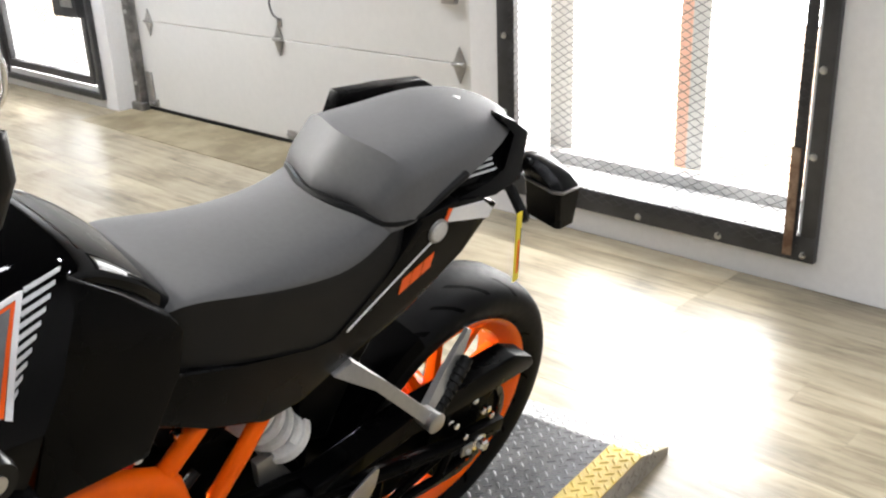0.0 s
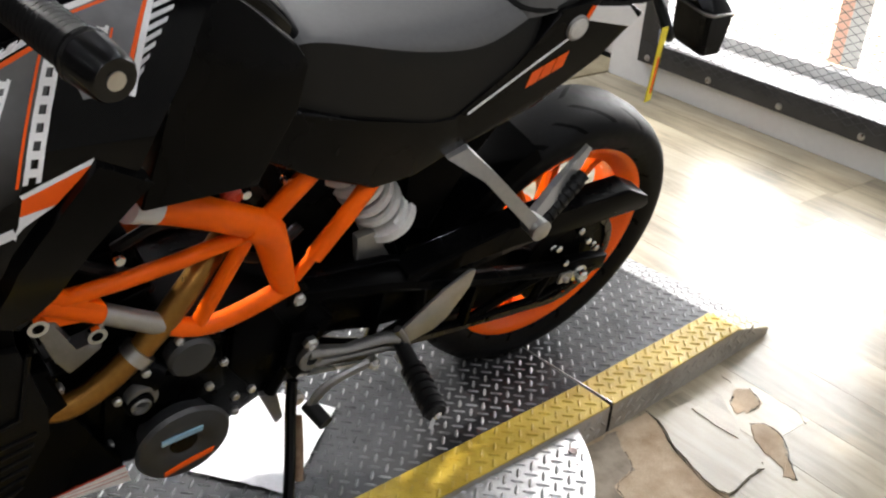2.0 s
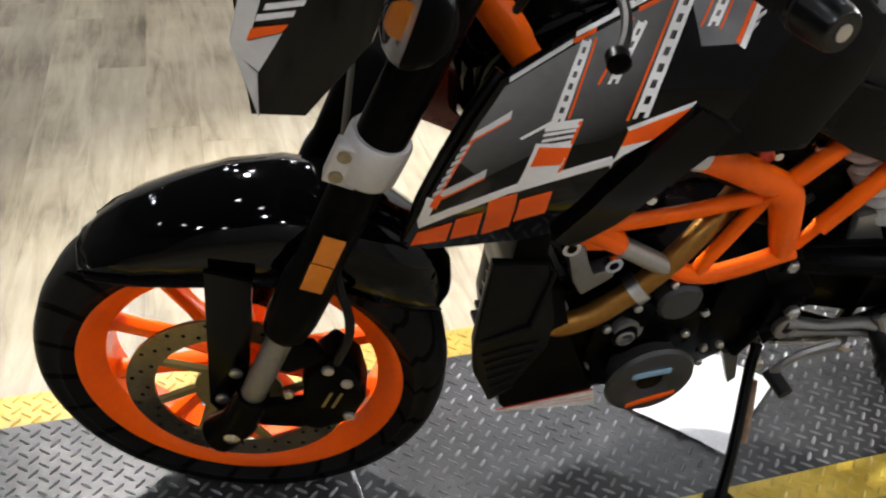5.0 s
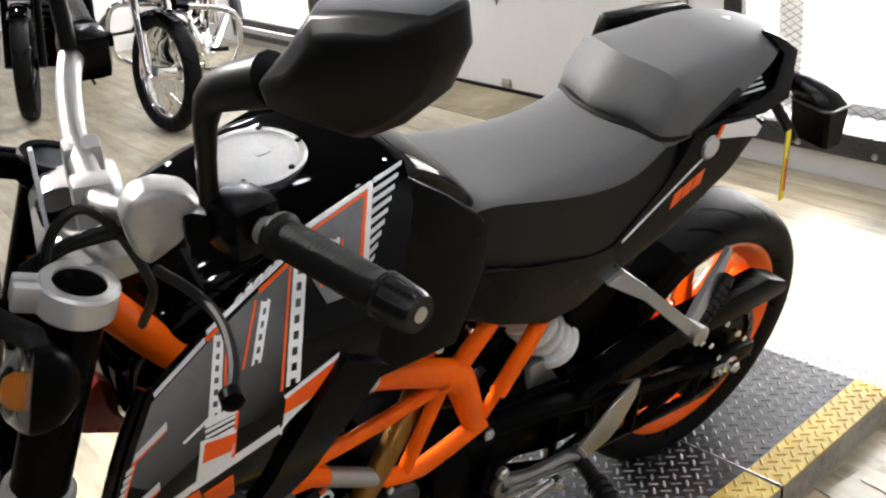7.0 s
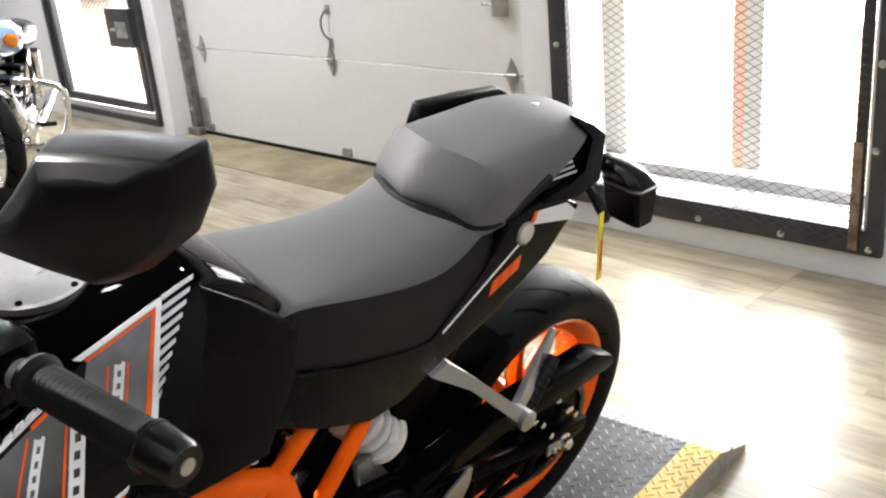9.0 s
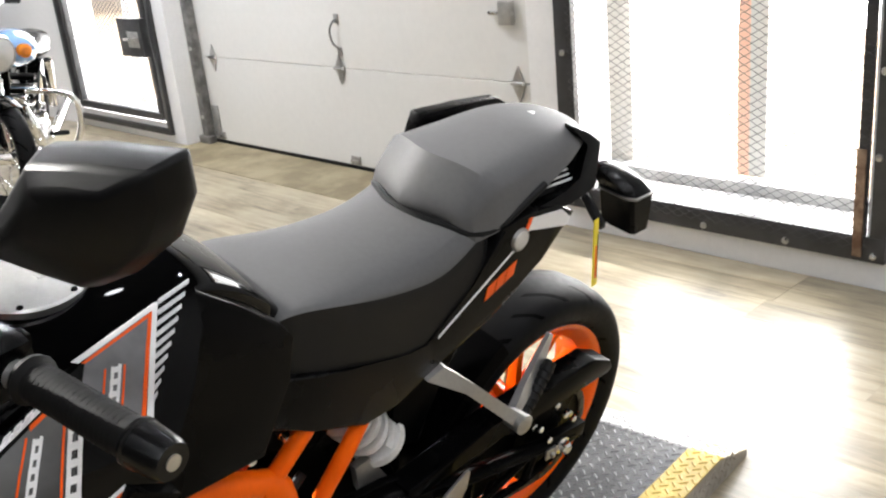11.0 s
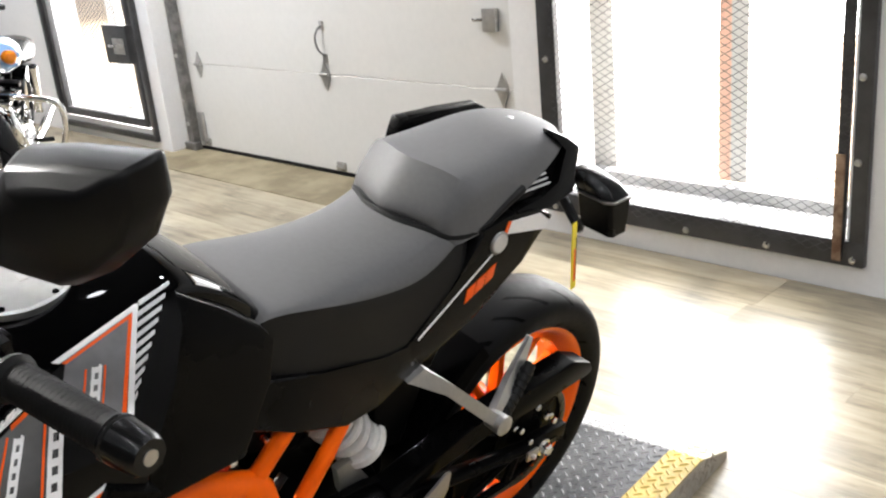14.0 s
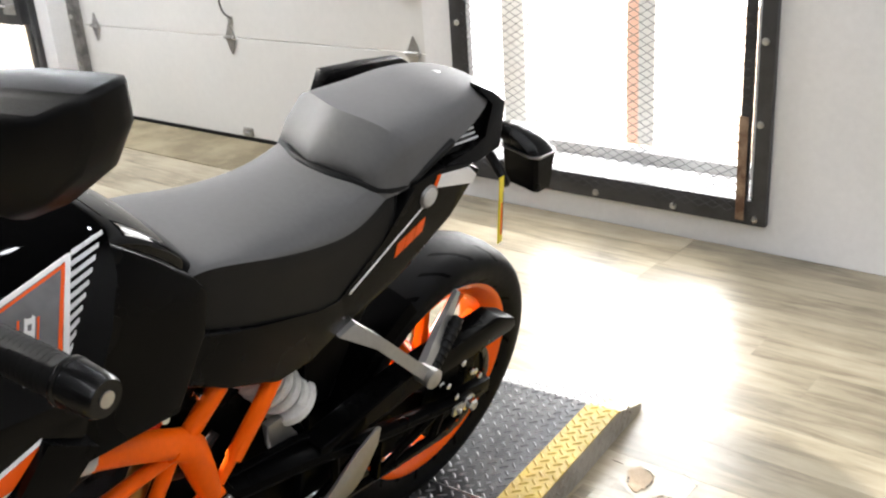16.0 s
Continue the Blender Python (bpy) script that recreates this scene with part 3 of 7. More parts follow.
latch = part("slide_latch", boxed(-1.74, -1.665, YD - 0.03, YD - 0.002, 0.80, 0.90, bevel=0.004), GALV, gate, "galvanised slide latch")
part("latch_bolt", tube([(-1.80, YD - 0.02, 0.85), (-1.66, YD - 0.02, 0.85)], 0.009, 10), STEEL, latch)
for x in (-4.20, -2.87, -1.68):
    br = part("bottom_bracket", boxed(x - 0.035, x + 0.035, YD - 0.012, YD - 0.001, 0.03, 0.075, bevel=0.002), GALV, gate, "galvanised bottom bracket")
    part("bracket_roller", tube([(x - 0.03, YD - 0.016, 0.05), (x + 0.03, YD - 0.016, 0.05)], 0.008, 10), STEEL, br)
part("corner_bracket", boxed(-4.262, -4.20, YD - 0.014, YD - 0.001, 0.05, 0.24, bevel=0.002), GALV, gate)
track = part("door_track", boxed(-4.345, -4.285, YD - 0.055, YD - 0.045, 0.03, 2.5, bevel=0.003), GALV_DARK, gate, "galvanised vertical door track")
part("track_lip", boxed(-4.289, -4.285, YD - 0.055, YD - 0.005, 0.03, 2.5, bevel=0.001), GALV_DARK, track)
part("track_lip", boxed(-4.345, -4.341, YD - 0.055, YD + 0.0, 0.03, 2.5, bevel=0.001), GALV_DARK, track)
for z in (0.17, 0.32, 0.60, 1.1):
    part("track_bolt", moved(lathe([(0, 0.014), (-0.008, 0.012)], 8, axis="Y"), Matrix.Translation((-4.315, YD - 0.055, z))), STEEL, track)
part("track_foot", boxed(-4.37, -4.25, YD - 0.075, YD - 0.02, 0.004, 0.05, bevel=0.004), GALV_DARK, track)
part("side_seal", boxed(-4.40 + 0.001, -4.36, YD - 0.03, YD - 0.002, 0.003, 2.45, bevel=0.002), DOOR_WHITE, gate)

# ---------------------------------------------------------------- tread-plate platform


def lugs(verts, faces, x0, x1, y0, y1, z_at, step=0.0225, length=0.0262, width=0.0066, high=0.0024):
    """The raised bars of tread plate, turned by turns on a lattice askew to the sheet, whose height is z_at(y)."""
    r = math.sqrt(0.5)
    d1, d2 = Vector((r, r)), Vector((-r, r))
    mid = Vector(((x0 + x1) / 2, (y0 + y1) / 2))
    n = int(((x1 - x0) + (y1 - y0)) / step) + 2
    for i in range(-n, n + 1):
        for j in range(-n, n + 1):
            c = mid + (i * d1 + j * d2) * step
            if not (x0 + 0.006 < c.x < x1 - 0.006 and y0 + 0.006 < c.y < y1 - 0.006):
                continue
            d, q = (d1, d2) if (i + j) % 2 else (d2, d1)
            k = len(verts)
            for p, h in ((c - d * length / 2, 0), (c - d * length / 4 + q * width / 2, 0), (c + d * length / 4 + q * width / 2, 0), (c + d * length / 2, 0), (c + d * length / 4 - q * width / 2, 0), (c - d * length / 4 - q * width / 2, 0), (c - d * length / 3.6, high), (c + d * length / 3.6, high)):
                px, py = min(max(p.x, x0), x1), min(max(p.y, y0), y1)
                verts.append((px, py, z_at(py) + h + (0.0001 if h else -0.0002)))
            for f in ((0, 1, 6), (1, 2, 7, 6), (2, 3, 7), (3, 4, 7), (4, 5, 6, 7), (5, 0, 6)):
                faces.append(tuple(k + m for m in f))


def tread_sheet(name, x0, x1, y0, y1, mat, parent, z_at, thick=0.004, label="", **more):
    verts, faces = [], []
    cuts = sorted({y0, y1} | {c for c in (0.53,) if y0 < c < y1})
    for c in cuts:
        z = z_at(c)
        verts += [(x0, c, z), (x1, c, z), (x1, c, z - thick), (x0, c, z - thick)]
    for i in range(len(cuts) - 1):
        a, b = 4 * i, 4 * i + 4
        faces += [(a, a + 1, b + 1, b), (a + 1, a + 2, b + 2, b + 1), (a + 2, a + 3, b + 3, b + 2), (a + 3, a, b, b + 3)]
    faces += [(0, 3, 2, 1), tuple(len(verts) - 4 + q for q in (0, 1, 2, 3))]
    flat_faces = len(faces)
    lugs(verts, faces, x0, x1, y0, y1, z_at, **more)
    me = bpy.data.meshes.new(name)
    me.from_pydata(verts, [], faces)
    me.materials.append(mat)
    # Lugs take a lighter copy of the steel, their highlights put into colour.
    if mat is TREAD:
        me.materials.append(LUG)
        for p in me.polygons[flat_faces:]:
            p.material_index = 1
    ob = new(name, me)
    ob.parent = parent
    return tagged(ob, label) if label else ob


PLAT = Matrix.Translation((0.19, 0.08, 0)) @ pose(0, 0, 0, 0, 0, 3.0) @ Matrix.Translation((-0.19, -0.08, 0))
DW, DZ = 0.60, 0.07
XR = 0.19
XL = XR - DW


def flat(y):
    return DZ


def sloped(y):
    return DZ if y < 0.53 else DZ - (y - 0.53) * (DZ - 0.018) / 0.15


def deck_section(name, y0, y1, z_at, label, end=False, at=PLAT):
    t = thing(name, at, label, "platform")
    y2 = 0.548 if end else y1
    tread_sheet("tread_plate", XL + 0.082, XR - 0.082, y0, y2, TREAD, t, z_at, label="dark diamond tread plate")
    for a in (XR - 0.082, XL):
        tread_sheet("yellow_edge", a, a + 0.082, y0, y2, YELLOW, t, z_at, label="yellow painted tread plate edge")
        # Pale slope: the window's reflection there is put into its colour.
        if end and a == XL:
            tread_sheet("worn_plate", XL + 0.082, XR - 0.082, y2, y1, TREAD_LIGHT, t, z_at, label="pale sloping end, the window's reflection put into its colour")
        if end:
            tread_sheet("worn_edge", a, a + 0.082, y2, y1, SLOPE_PALE, t, z_at, label="pale edge of the slope, the window's reflection put into its colour")
    cuts = [c for c in (y0, 0.53, y1) if y0 <= c <= y1]
    for x in (XR, XL):
        s = 1 if x == XR else -1
        verts, faces = [], []
        for c in sorted(set(cuts)):
            verts += [(x, c, 0.0), (x, c, z_at(c) - 0.0042), (x - 0.004 * s, c, z_at(c) - 0.0042), (x - 0.004 * s, c, 0.0)]
        for i in range(len(verts) // 4 - 1):
            a, b = 4 * i, 4 * i + 4
            faces += [(a, a + 1, b + 1, b), (a + 1, a + 2, b + 2, b + 1), (a + 2, a + 3, b + 3, b + 2), (a + 3, a, b, b + 3)]
        faces += [(0, 1, 2, 3), tuple(len(verts) - 4 + q for q in (3, 2, 1, 0))]
        lv, lf = [], []
        lugs(lv, lf, 0.0, DZ - 0.006, y0, y1 - (0.06 if end else 0), lambda q: 0.0)
        k = len(verts)
        verts += [(x + (zz + 0.0002) * s, yy, xx) for xx, yy, zz in lv]
        faces += [tuple(k + q for q in f) for f in lf]
        me = bpy.data.meshes.new("side_skirt")
        me.from_pydata(verts, [], faces)
        me.materials.append(SKIRT_BOUNCE)
        ob = new("side_skirt", me)
        ob.parent = t
        tagged(ob, "bare tread plate skirt")
    return t


RAMP = Matrix.Translation((0.19, 0.08, 0)) @ pose(0, 0, 0, 0, 0, 5.2) @ Matrix.Translation((-0.19, -0.08, 0))
ramp = deck_section("ramp", 0.088, 0.672, sloped, "tread plate ramp with yellow edges and sloping end", True, RAMP)
part("ramp_lip", boxed(XL, XR, 0.668, 0.674, 0.0, 0.0175), TREAD_LIGHT, ramp)
part("hinge_strip", boxed(XL + 0.001, XR - 0.001, 0.0785, 0.0875, 0.0, DZ - 0.008), BLACK_SATIN, ramp, "black hinge gap")
part("edge_strip", boxed(XL + 0.001, XR - 0.001, 0.0858, 0.0882, DZ - 0.003, DZ + 0.0012, bevel=0.0006), STEEL, ramp, "bare steel edge strip")
deck_section("platform", -1.158, 0.078, flat, "dark diamond tread plate platform with yellow edges")
front_deck = deck_section("platform", -2.0, -1.165, flat, "dark tread plate front platform with yellow edges")
part("edge_strip", boxed(XL + 0.001, XR - 0.001, -1.1645, -1.1585, DZ - 0.003, DZ + 0.0012, bevel=0.0006), STEEL, front_deck, "bare steel edge strip")
part("hinge_strip", boxed(XL + 0.001, XR - 0.001, -1.165, -1.1585, 0.0, DZ - 0.003), BLACK_SATIN, front_deck, "black hinge gap")

# round turntable plate under the platform
TC, TR, TZ = Vector((0.027, -0.412)), 0.435, 0.055
tt = thing("turntable", pose(TC.x, TC.y, 0), "round bare tread plate turntable under the platform", "turntable")
part("turntable_disc", lathe([(0.0005, TR - 0.03), (TZ - 0.012, TR - 0.03), (TZ - 0.010, TR), (TZ - 0.002, TR), (TZ, TR - 0.003), (TZ, 0.0)], 96, axis="Z"), TREAD_LIGHT, tt, "bare aluminium disc")
verts, faces = [], []
lugs(verts, faces, 0.168, TR - 0.012, -TR, TR, lambda q: TZ + 0.0002)
keep = [f for f in faces if all(Vector(verts[q][:2]).length < TR - 0.012 for q in f)]
me = bpy.data.meshes.new("disc_tread")
me.from_pydata(verts, [], keep)
me.materials.append(TREAD_LIGHT)
ob = new("disc_tread", me)
ob.parent = tt
for a in (0.35, 1.02, -0.35):
    part("disc_bolt", moved(lathe([(TZ, 0.009), (TZ + 0.004, 0.008)], 10, axis="Z"), Matrix.Translation((math.cos(a) * (TR - 0.03), math.sin(a) * (TR - 0.03), 0))), STEEL, tt)

# crumpled sheet lying on the deck
sheet = thing("drip_sheet", pose(0, 0, 0), "crumpled white sheet lying on the platform", "sheet")
bm = bmesh.new()
corners = [Vector((-0.10, -0.70, 0)), Vector((0.075, -0.56, 0)), Vector((-0.08, -0.375, 0)), Vector((-0.25, -0.50, 0))]
N = 14
grid = []
for i in range(N + 1):
    for j in range(N + 1):
        u, v = i / N, j / N
        p = corners[0].lerp(corners[1], u).lerp(corners[3].lerp(corners[2], u), v)
        p.z = DZ + 0.0035 + 0.006 * abs(noise.noise(Vector((p.x * 14, p.y * 14, 3)))) + 0.004 * abs(noise.noise(Vector((p.x * 40, p.y * 40, 9))))
        grid.append(bm.verts.new(p))
for i in range(N):
    for j in range(N):
        bm.faces.new([grid[q] for q in (i * (N + 1) + j, (i + 1) * (N + 1) + j, (i + 1) * (N + 1) + j + 1, i * (N + 1) + j + 1)])
part("sheet_surface", bm, surface("white_sheet", (0.78, 0.78, 0.79), 0.45, 0.0, vary=0.08, bump=0.5, bump_scale=60), sheet, "", 20)

# ---------------------------------------------------------------- the motorcycle
# Local axes: x to the rider's left, y to the rear, z up from the deck; the rear axle is over the origin.
BIKE = pose(-0.115, 0.036, 0.07, 0, 14.5, 0.5)
bike = thing("motorcycle", BIKE, "black and orange naked motorcycle leaning on its side stand", "motorcycle")
FORK = Matrix.Translation((0.031, -1.364, 0.293)) @ pose(0, 0, 0, 0, 0, -13.7)


def flip(bm):
    """The same shape on the rider's right."""
    return moved(bm, Matrix.Diagonal((-1, 1, 1, 1)))


def both(name, build, mat, parent=None, label="", smooth=38):
    """A part on the left and its twin on the right."""
    a = part(name, build(), mat, parent or bike, label, smooth)
    part(name, flip(build()), mat, parent or bike, label, smooth)
    return a


def tyre_material():
    """Rubber with swept tread grooves on the crown, their shade put in as darker, duller bands."""
    m, n, l, b = nodes_of("tyre_tread")
    co, sep = n.new("ShaderNodeTexCoord"), n.new("ShaderNodeSeparateXYZ")
    l.new(co.outputs["Object"], sep.inputs[0])

    def op(kind, a, c=None):
        q = n.new("ShaderNodeMath")
        q.operation = kind
        for i, v in enumerate((a, c)):
            if v is None:
                continue
            if isinstance(v, (int, float)):
                q.inputs[i].default_value = v
            else:
                l.new(v, q.inputs[i])
        return q.outputs[0]

    ang = op("ARCTAN2", sep.outputs[2], sep.outputs[1])
    x = op("ABSOLUTE", sep.outputs[0])
    sweep = op("ADD", op("MULTIPLY", ang, 11 / (2 * math.pi)), op("MULTIPLY", x, 9.0))
    fr = op("FRACT", sweep)
    groove = op("MULTIPLY", op("LESS_THAN", fr, 0.085), op("MULTIPLY", op("GREATER_THAN", x, 0.012), op("LESS_THAN", x, 0.062)))
    fr2 = op("FRACT", op("ADD", sweep, 0.47))
    groove2 = op("MULTIPLY", op("LESS_THAN", fr2, 0.07), op("MULTIPLY", op("GREATER_THAN", x, 0.034), op("LESS_THAN", x, 0.068)))
    g = op("MAXIMUM", groove, groove2)
    noise_t = n.new("ShaderNodeTexNoise")
    noise_t.inputs["Scale"].default_value = 60
    l.new(co.outputs["Object"], noise_t.inputs["Vector"])
    mixc = n.new("ShaderNodeMix")
    mixc.data_type = "RGBA"
    mixc.inputs[6].default_value, mixc.inputs[7].default_value = (0.005, 0.005, 0.0053, 1), (0.001, 0.001, 0.001, 1)
    l.new(g, mixc.inputs[0]), l.new(mixc.outputs[2], b.inputs["Base Color"])
    rr = n.new("ShaderNodeMapRange")
    rr.inputs[3].default_value, rr.inputs[4].default_value = 0.42, 0.62
    l.new(noise_t.outputs[0], rr.inputs[0]), l.new(rr.outputs[0], b.inputs["Roughness"])
    bp = n.new("ShaderNodeBump")
    bp.inputs["Strength"].default_value, bp.inputs["Distance"].default_value = 0.9, 0.004
    bp.invert = True
    l.new(g, bp.inputs["Height"]), l.new(bp.outputs[0], b.inputs["Normal"])
    dull = n.new("ShaderNodeMapRange")
    dull.inputs[3].default_value, dull.inputs[4].default_value = 0.09, 0.03
    l.new(g, dull.inputs[0]), l.new(dull.outputs[0], b.inputs["Specular IOR Level"])
    return m


TREADED = tyre_material()


def wheel(name, m, r, w, rim_w, label):
    hub = part(name, lathe([(-0.055, 0.022), (-0.055, 0.042), (-0.03, 0.036), (0.03, 0.036), (0.055, 0.042), (0.055, 0.022)], 28), ORANGE_RIM, bike, label)
    hub.matrix_basis = m
    k = r - 0.228
    half = [(rim_w - 0.004, 0.214), (rim_w + 0.004, 0.229), (rim_w + 0.012, 0.238), (w / 2 - 0.002, 0.228 + 0.36 * k), (w / 2, 0.228 + 0.5 * k), (w / 2 * 0.93, 0.228 + 0.68 * k), (w / 2 * 0.78, 0.228 + 0.83 * k), (w / 2 * 0.52, 0.228 + 0.94 * k), (w / 2 * 0.25, r - 0.002)]
    prof = [(-a, b) for a, b in half] + [(0, r)] + half[::-1]
    part("tyre", lathe(prof, 96, close=True), TREADED, hub, "black road tyre with swept grooves", 60)
    rim = [(-rim_w, 0.230), (-rim_w + 0.006, 0.230), (-rim_w + 0.012, 0.212), (-rim_w * 0.4, 0.196), (rim_w * 0.4, 0.196), (rim_w - 0.012, 0.212), (rim_w - 0.006, 0.230), (rim_w, 0.230), (rim_w, 0.217), (rim_w - 0.006, 0.207), (rim_w * 0.55, 0.186), (-rim_w * 0.55, 0.186), (-rim_w + 0.006, 0.207), (-rim_w, 0.217)]
    part("rim", lathe(rim, 96, close=True), ORANGE_RIM, hub, "orange cast rim")
    for i in range(10):
        a = 2 * math.pi * (i // 2) / 5 + (0.22 if i % 2 else -0.22)
        c = 2 * math.pi * (i // 2) / 5 + (0.34 if i % 2 else -0.34)
        p0, p1 = Vector((0, 0.034 * math.cos(a), 0.034 * math.sin(a))), Vector((0, 0.192 * math.cos(c), 0.192 * math.sin(c)))
        part("spoke", tube([p0, p0.lerp(p1, 0.5), p0.lerp(p1, 0.9), p1], [0.016, 0.011, 0.0115, 0.016], 8, flat=1.25, hint=(1, 0, 0)), ORANGE_RIM, hub)
    return hub


rear_wheel = wheel("rear_wheel", pose(0, 0, 0.303), 0.297, 0.146, 0.058, "orange ten-spoke rear wheel with black tyre")
front_wheel = wheel("front_wheel", FORK.copy(), 0.283, 0.110, 0.046, "orange ten-spoke front wheel with black tyre")


def ring(r0, r1, x0, x1, seg=48):
    return lathe([(x0, r0), (x1, r0), (x1, r1), (x0, r1)], seg, close=True)


def ring_at(p, r0, r1, w):
    return moved(lathe([(-w / 2, r0), (w / 2, r0), (w / 2, r1 - 0.002), (w / 2 - 0.002, r1), (2e-3 - w / 2, r1), (-w / 2, r1 - 0.002)], 24, close=True), Matrix.Translation(p))


# sprocket, carrier and chain
sprocket = part("sprocket", ring(0.03, 0.104, 0.089, 0.095), BLACK_SATIN, rear_wheel, "dark steel rear sprocket")
part("sprocket_carrier", lathe([(0.03, 0.075), (0.093, 0.086), (0.097, 0.06), (0.101, 0.03)], 32), BLACK_SATIN, rear_wheel)
for i in range(6):
    a = 2 * math.pi * i / 6 + 0.3
    part("sprocket_bolt", disc_bolt(bmesh.new(), (0.095, 0.068 * math.cos(a), 0.068 * math.sin(a)), 0.008, 0.009), CHROME, rear_wheel)
part("rear_disc", ring(0.07, 0.115, -0.076, -0.071), DISC, rear_wheel)


def chain_mesh():
    bm = bmesh.new()
    r0, r1, c1 = 0.106, 0.034, Vector((0, -0.60, 0.288 - 0.303))
    d = c1.length
    base = math.atan2(c1.z, c1.y)
    off = math.acos((r0 - r1) / d)
    pts = []
    for s, flipd in ((1, 1), (-1, -1)):
        a = base + s * off
        p0 = Vector((0, r0 * math.cos(a), r0 * math.sin(a)))
        p1 = c1 + Vector((0, r1 * math.cos(a), r1 * math.sin(a)))
        pts.append((p0, p1))
    links = []
    for p0, p1 in pts:
        k = int((p1 - p0).length / 0.0159)
        links += [(p0.lerp(p1, i / k), (p1 - p0).normalized()) for i in range(k)]
    a0, a1 = base + off, base + 2 * math.pi - off
    k = int(r0 * (a1 - a0) / 0.0159)
    for i in range(k):
        a = a0 + (a1 - a0) * i / k
        links.append((Vector((0, r0 * math.cos(a), r0 * math.sin(a))), Vector((0, -math.sin(a), math.cos(a)))))
    for i, (p, d) in enumerate(links):
        up = Vector((1, 0, 0)).cross(d)
        w = 0.0062 if i % 2 else 0.0078
        for x in (0.085, 0.098):
            quad = [Vector((x + (0.0015 if i % 2 else 0), 0, 0)) + p + d * a + up * b for a, b in ((-0.0095, -w), (0.0095, -w), (0.0095, w), (-0.0095, w))]
            vs = [bm.verts.new(q) for q in quad] + [bm.verts.new(q + Vector((0.0022, 0, 0))) for q in quad]
            for f in ((0, 1, 2, 3), (7, 6, 5, 4), (0, 4, 5, 1), (1, 5, 6, 2), (2, 6, 7, 3), (3, 7, 4, 0)):
                bm.faces.new([vs[j] for j in f])
        tube([p + Vector((0.085, 0, 0)) + d * 0.008, p + Vector((0.102, 0, 0)) + d * 0.008], 0.004, 6, bm)
    return bm


part("drive_chain", chain_mesh(), surface("greasy_chain_steel", (0.09, 0.085, 0.08), 0.35, 0.9, vary=0.3), rear_wheel, "greasy steel drive chain", 0)

# swingarm: an open lattice on either side
ARM_TOP = [(0.102, -0.62, 0.455), (0.118, -0.45, 0.43), (0.120, -0.25, 0.366), (0.120, -0.06, 0.318), (0.122, 0.045, 0.303)]
ARM_LOW = [(0.102, -0.60, 0.335), (0.116, -0.45, 0.285), (0.118, -0.25, 0.256), (0.118, -0.08, 0.246), (0.122, 0.04, 0.282)]


def swingarm_side():
    bm = tube(ARM_TOP, [0.028, 0.024, 0.0185, 0.016, 0.014], 10, flat=0.7)
    tube(ARM_LOW, [0.02, 0.012, 0.008, 0.008, 0.010], 10, bm, flat=0.7)
    return slab([(-0.03, 0.282), (0.075, 0.288), (0.075, 0.322), (-0.03, 0.335)], 0.112, 0.134, 0.004, bm)


def swingarm_ribs(arm, s):
    t, b = [Vector((p[0] * s, p[1], p[2])) for p in ARM_TOP], [Vector((p[0] * s, p[1], p[2])) for p in ARM_LOW]
    for p, q in ((b[1], t[1]), (b[1], t[2]), (b[2], t[2]), (b[2], t[3]), (b[3], t[3]), (b[1].lerp(b[2], 0.5), t[1].lerp(t[2], 0.4))):
        part("swingarm_rib", tube([p, q], 0.007, 6, flat=1.6), BLACK_SATIN, arm)


for side in (1, -1):
    swingarm_ribs(part("swingarm", swingarm_side() if side > 0 else flip(swingarm_side()), BLACK_SATIN, bike, "black lattice swingarm"), side)
both("swingarm_web", lambda: slab([(-0.63, 0.475), (-0.44, 0.452), (-0.30, 0.412), (-0.25, 0.37), (-0.35, 0.30), (-0.45, 0.312), (-0.60, 0.355)], 0.088, 0.104, 0.004), BLACK_SATIN, None, "solid black front part of the swingarm")
# Added black plates that darken the pale view through the swingarm.
both("swingarm_web", lambda: slab([(-0.36, 0.40), (-0.10, 0.345), (-0.03, 0.31), (-0.04, 0.216), (-0.32, 0.236)], 0.070, 0.079, 0.003), BLACK_SATIN, None, "black plate added to close the view through the swingarm")
part("axle_nut", disc_bolt(disc_bolt(bmesh.new(), (0.134, 0.0, 0.303), 0.019, 0.006, seg=20), (0.14, 0, 0.303), 0.014, 0.014, seg=6), CHROME, bike)
part("axle_adjuster", disc_bolt(slab([(-0.05, 0.293), (-0.02, 0.291), (-0.02, 0.315), (-0.05, 0.317)], 0.134, 0.14, 0.002), (0.14, -0.037, 0.304), 0.006, 0.008), ALU, bike)
for p in ((0.136, -0.05, 0.345), (0.136, -0.085, 0.39), (0.136, -0.01, 0.385), (0.136, 0.02, 0.36)):
    part("guard_bolt", disc_bolt(bmesh.new(), p, 0.007, 0.006), CHROME, bike)
part("chain_guard", slab([(-0.42, 0.443), (-0.22, 0.474), (-0.057, 0.478), (0.06, 0.481), (0.118, 0.452), (0.13, 0.43), (0.116, 0.422), (-0.016, 0.424), (-0.2, 0.432), (-0.42, 0.412)], 0.088, 0.136, 0.005), BLACK_SATIN, bike, "black plastic chain guard")


def guard_section(a, r):
    c, q = math.cos(a), math.sin(a)
    pts = [(0.084, -0.03), (0.078, -0.006), (0.05, 0.0), (0, 0.003), (-0.05, 0.0), (-0.078, -0.006), (-0.084, -0.03)]
    out = [(x, -c * (r + k), 0.303 + q * (r + k)) for x, k in pts]
    return out + [(x * 0.95, -c * (r + k - 0.005), 0.303 + q * (r + k - 0.005)) for x, k in pts[::-1]]


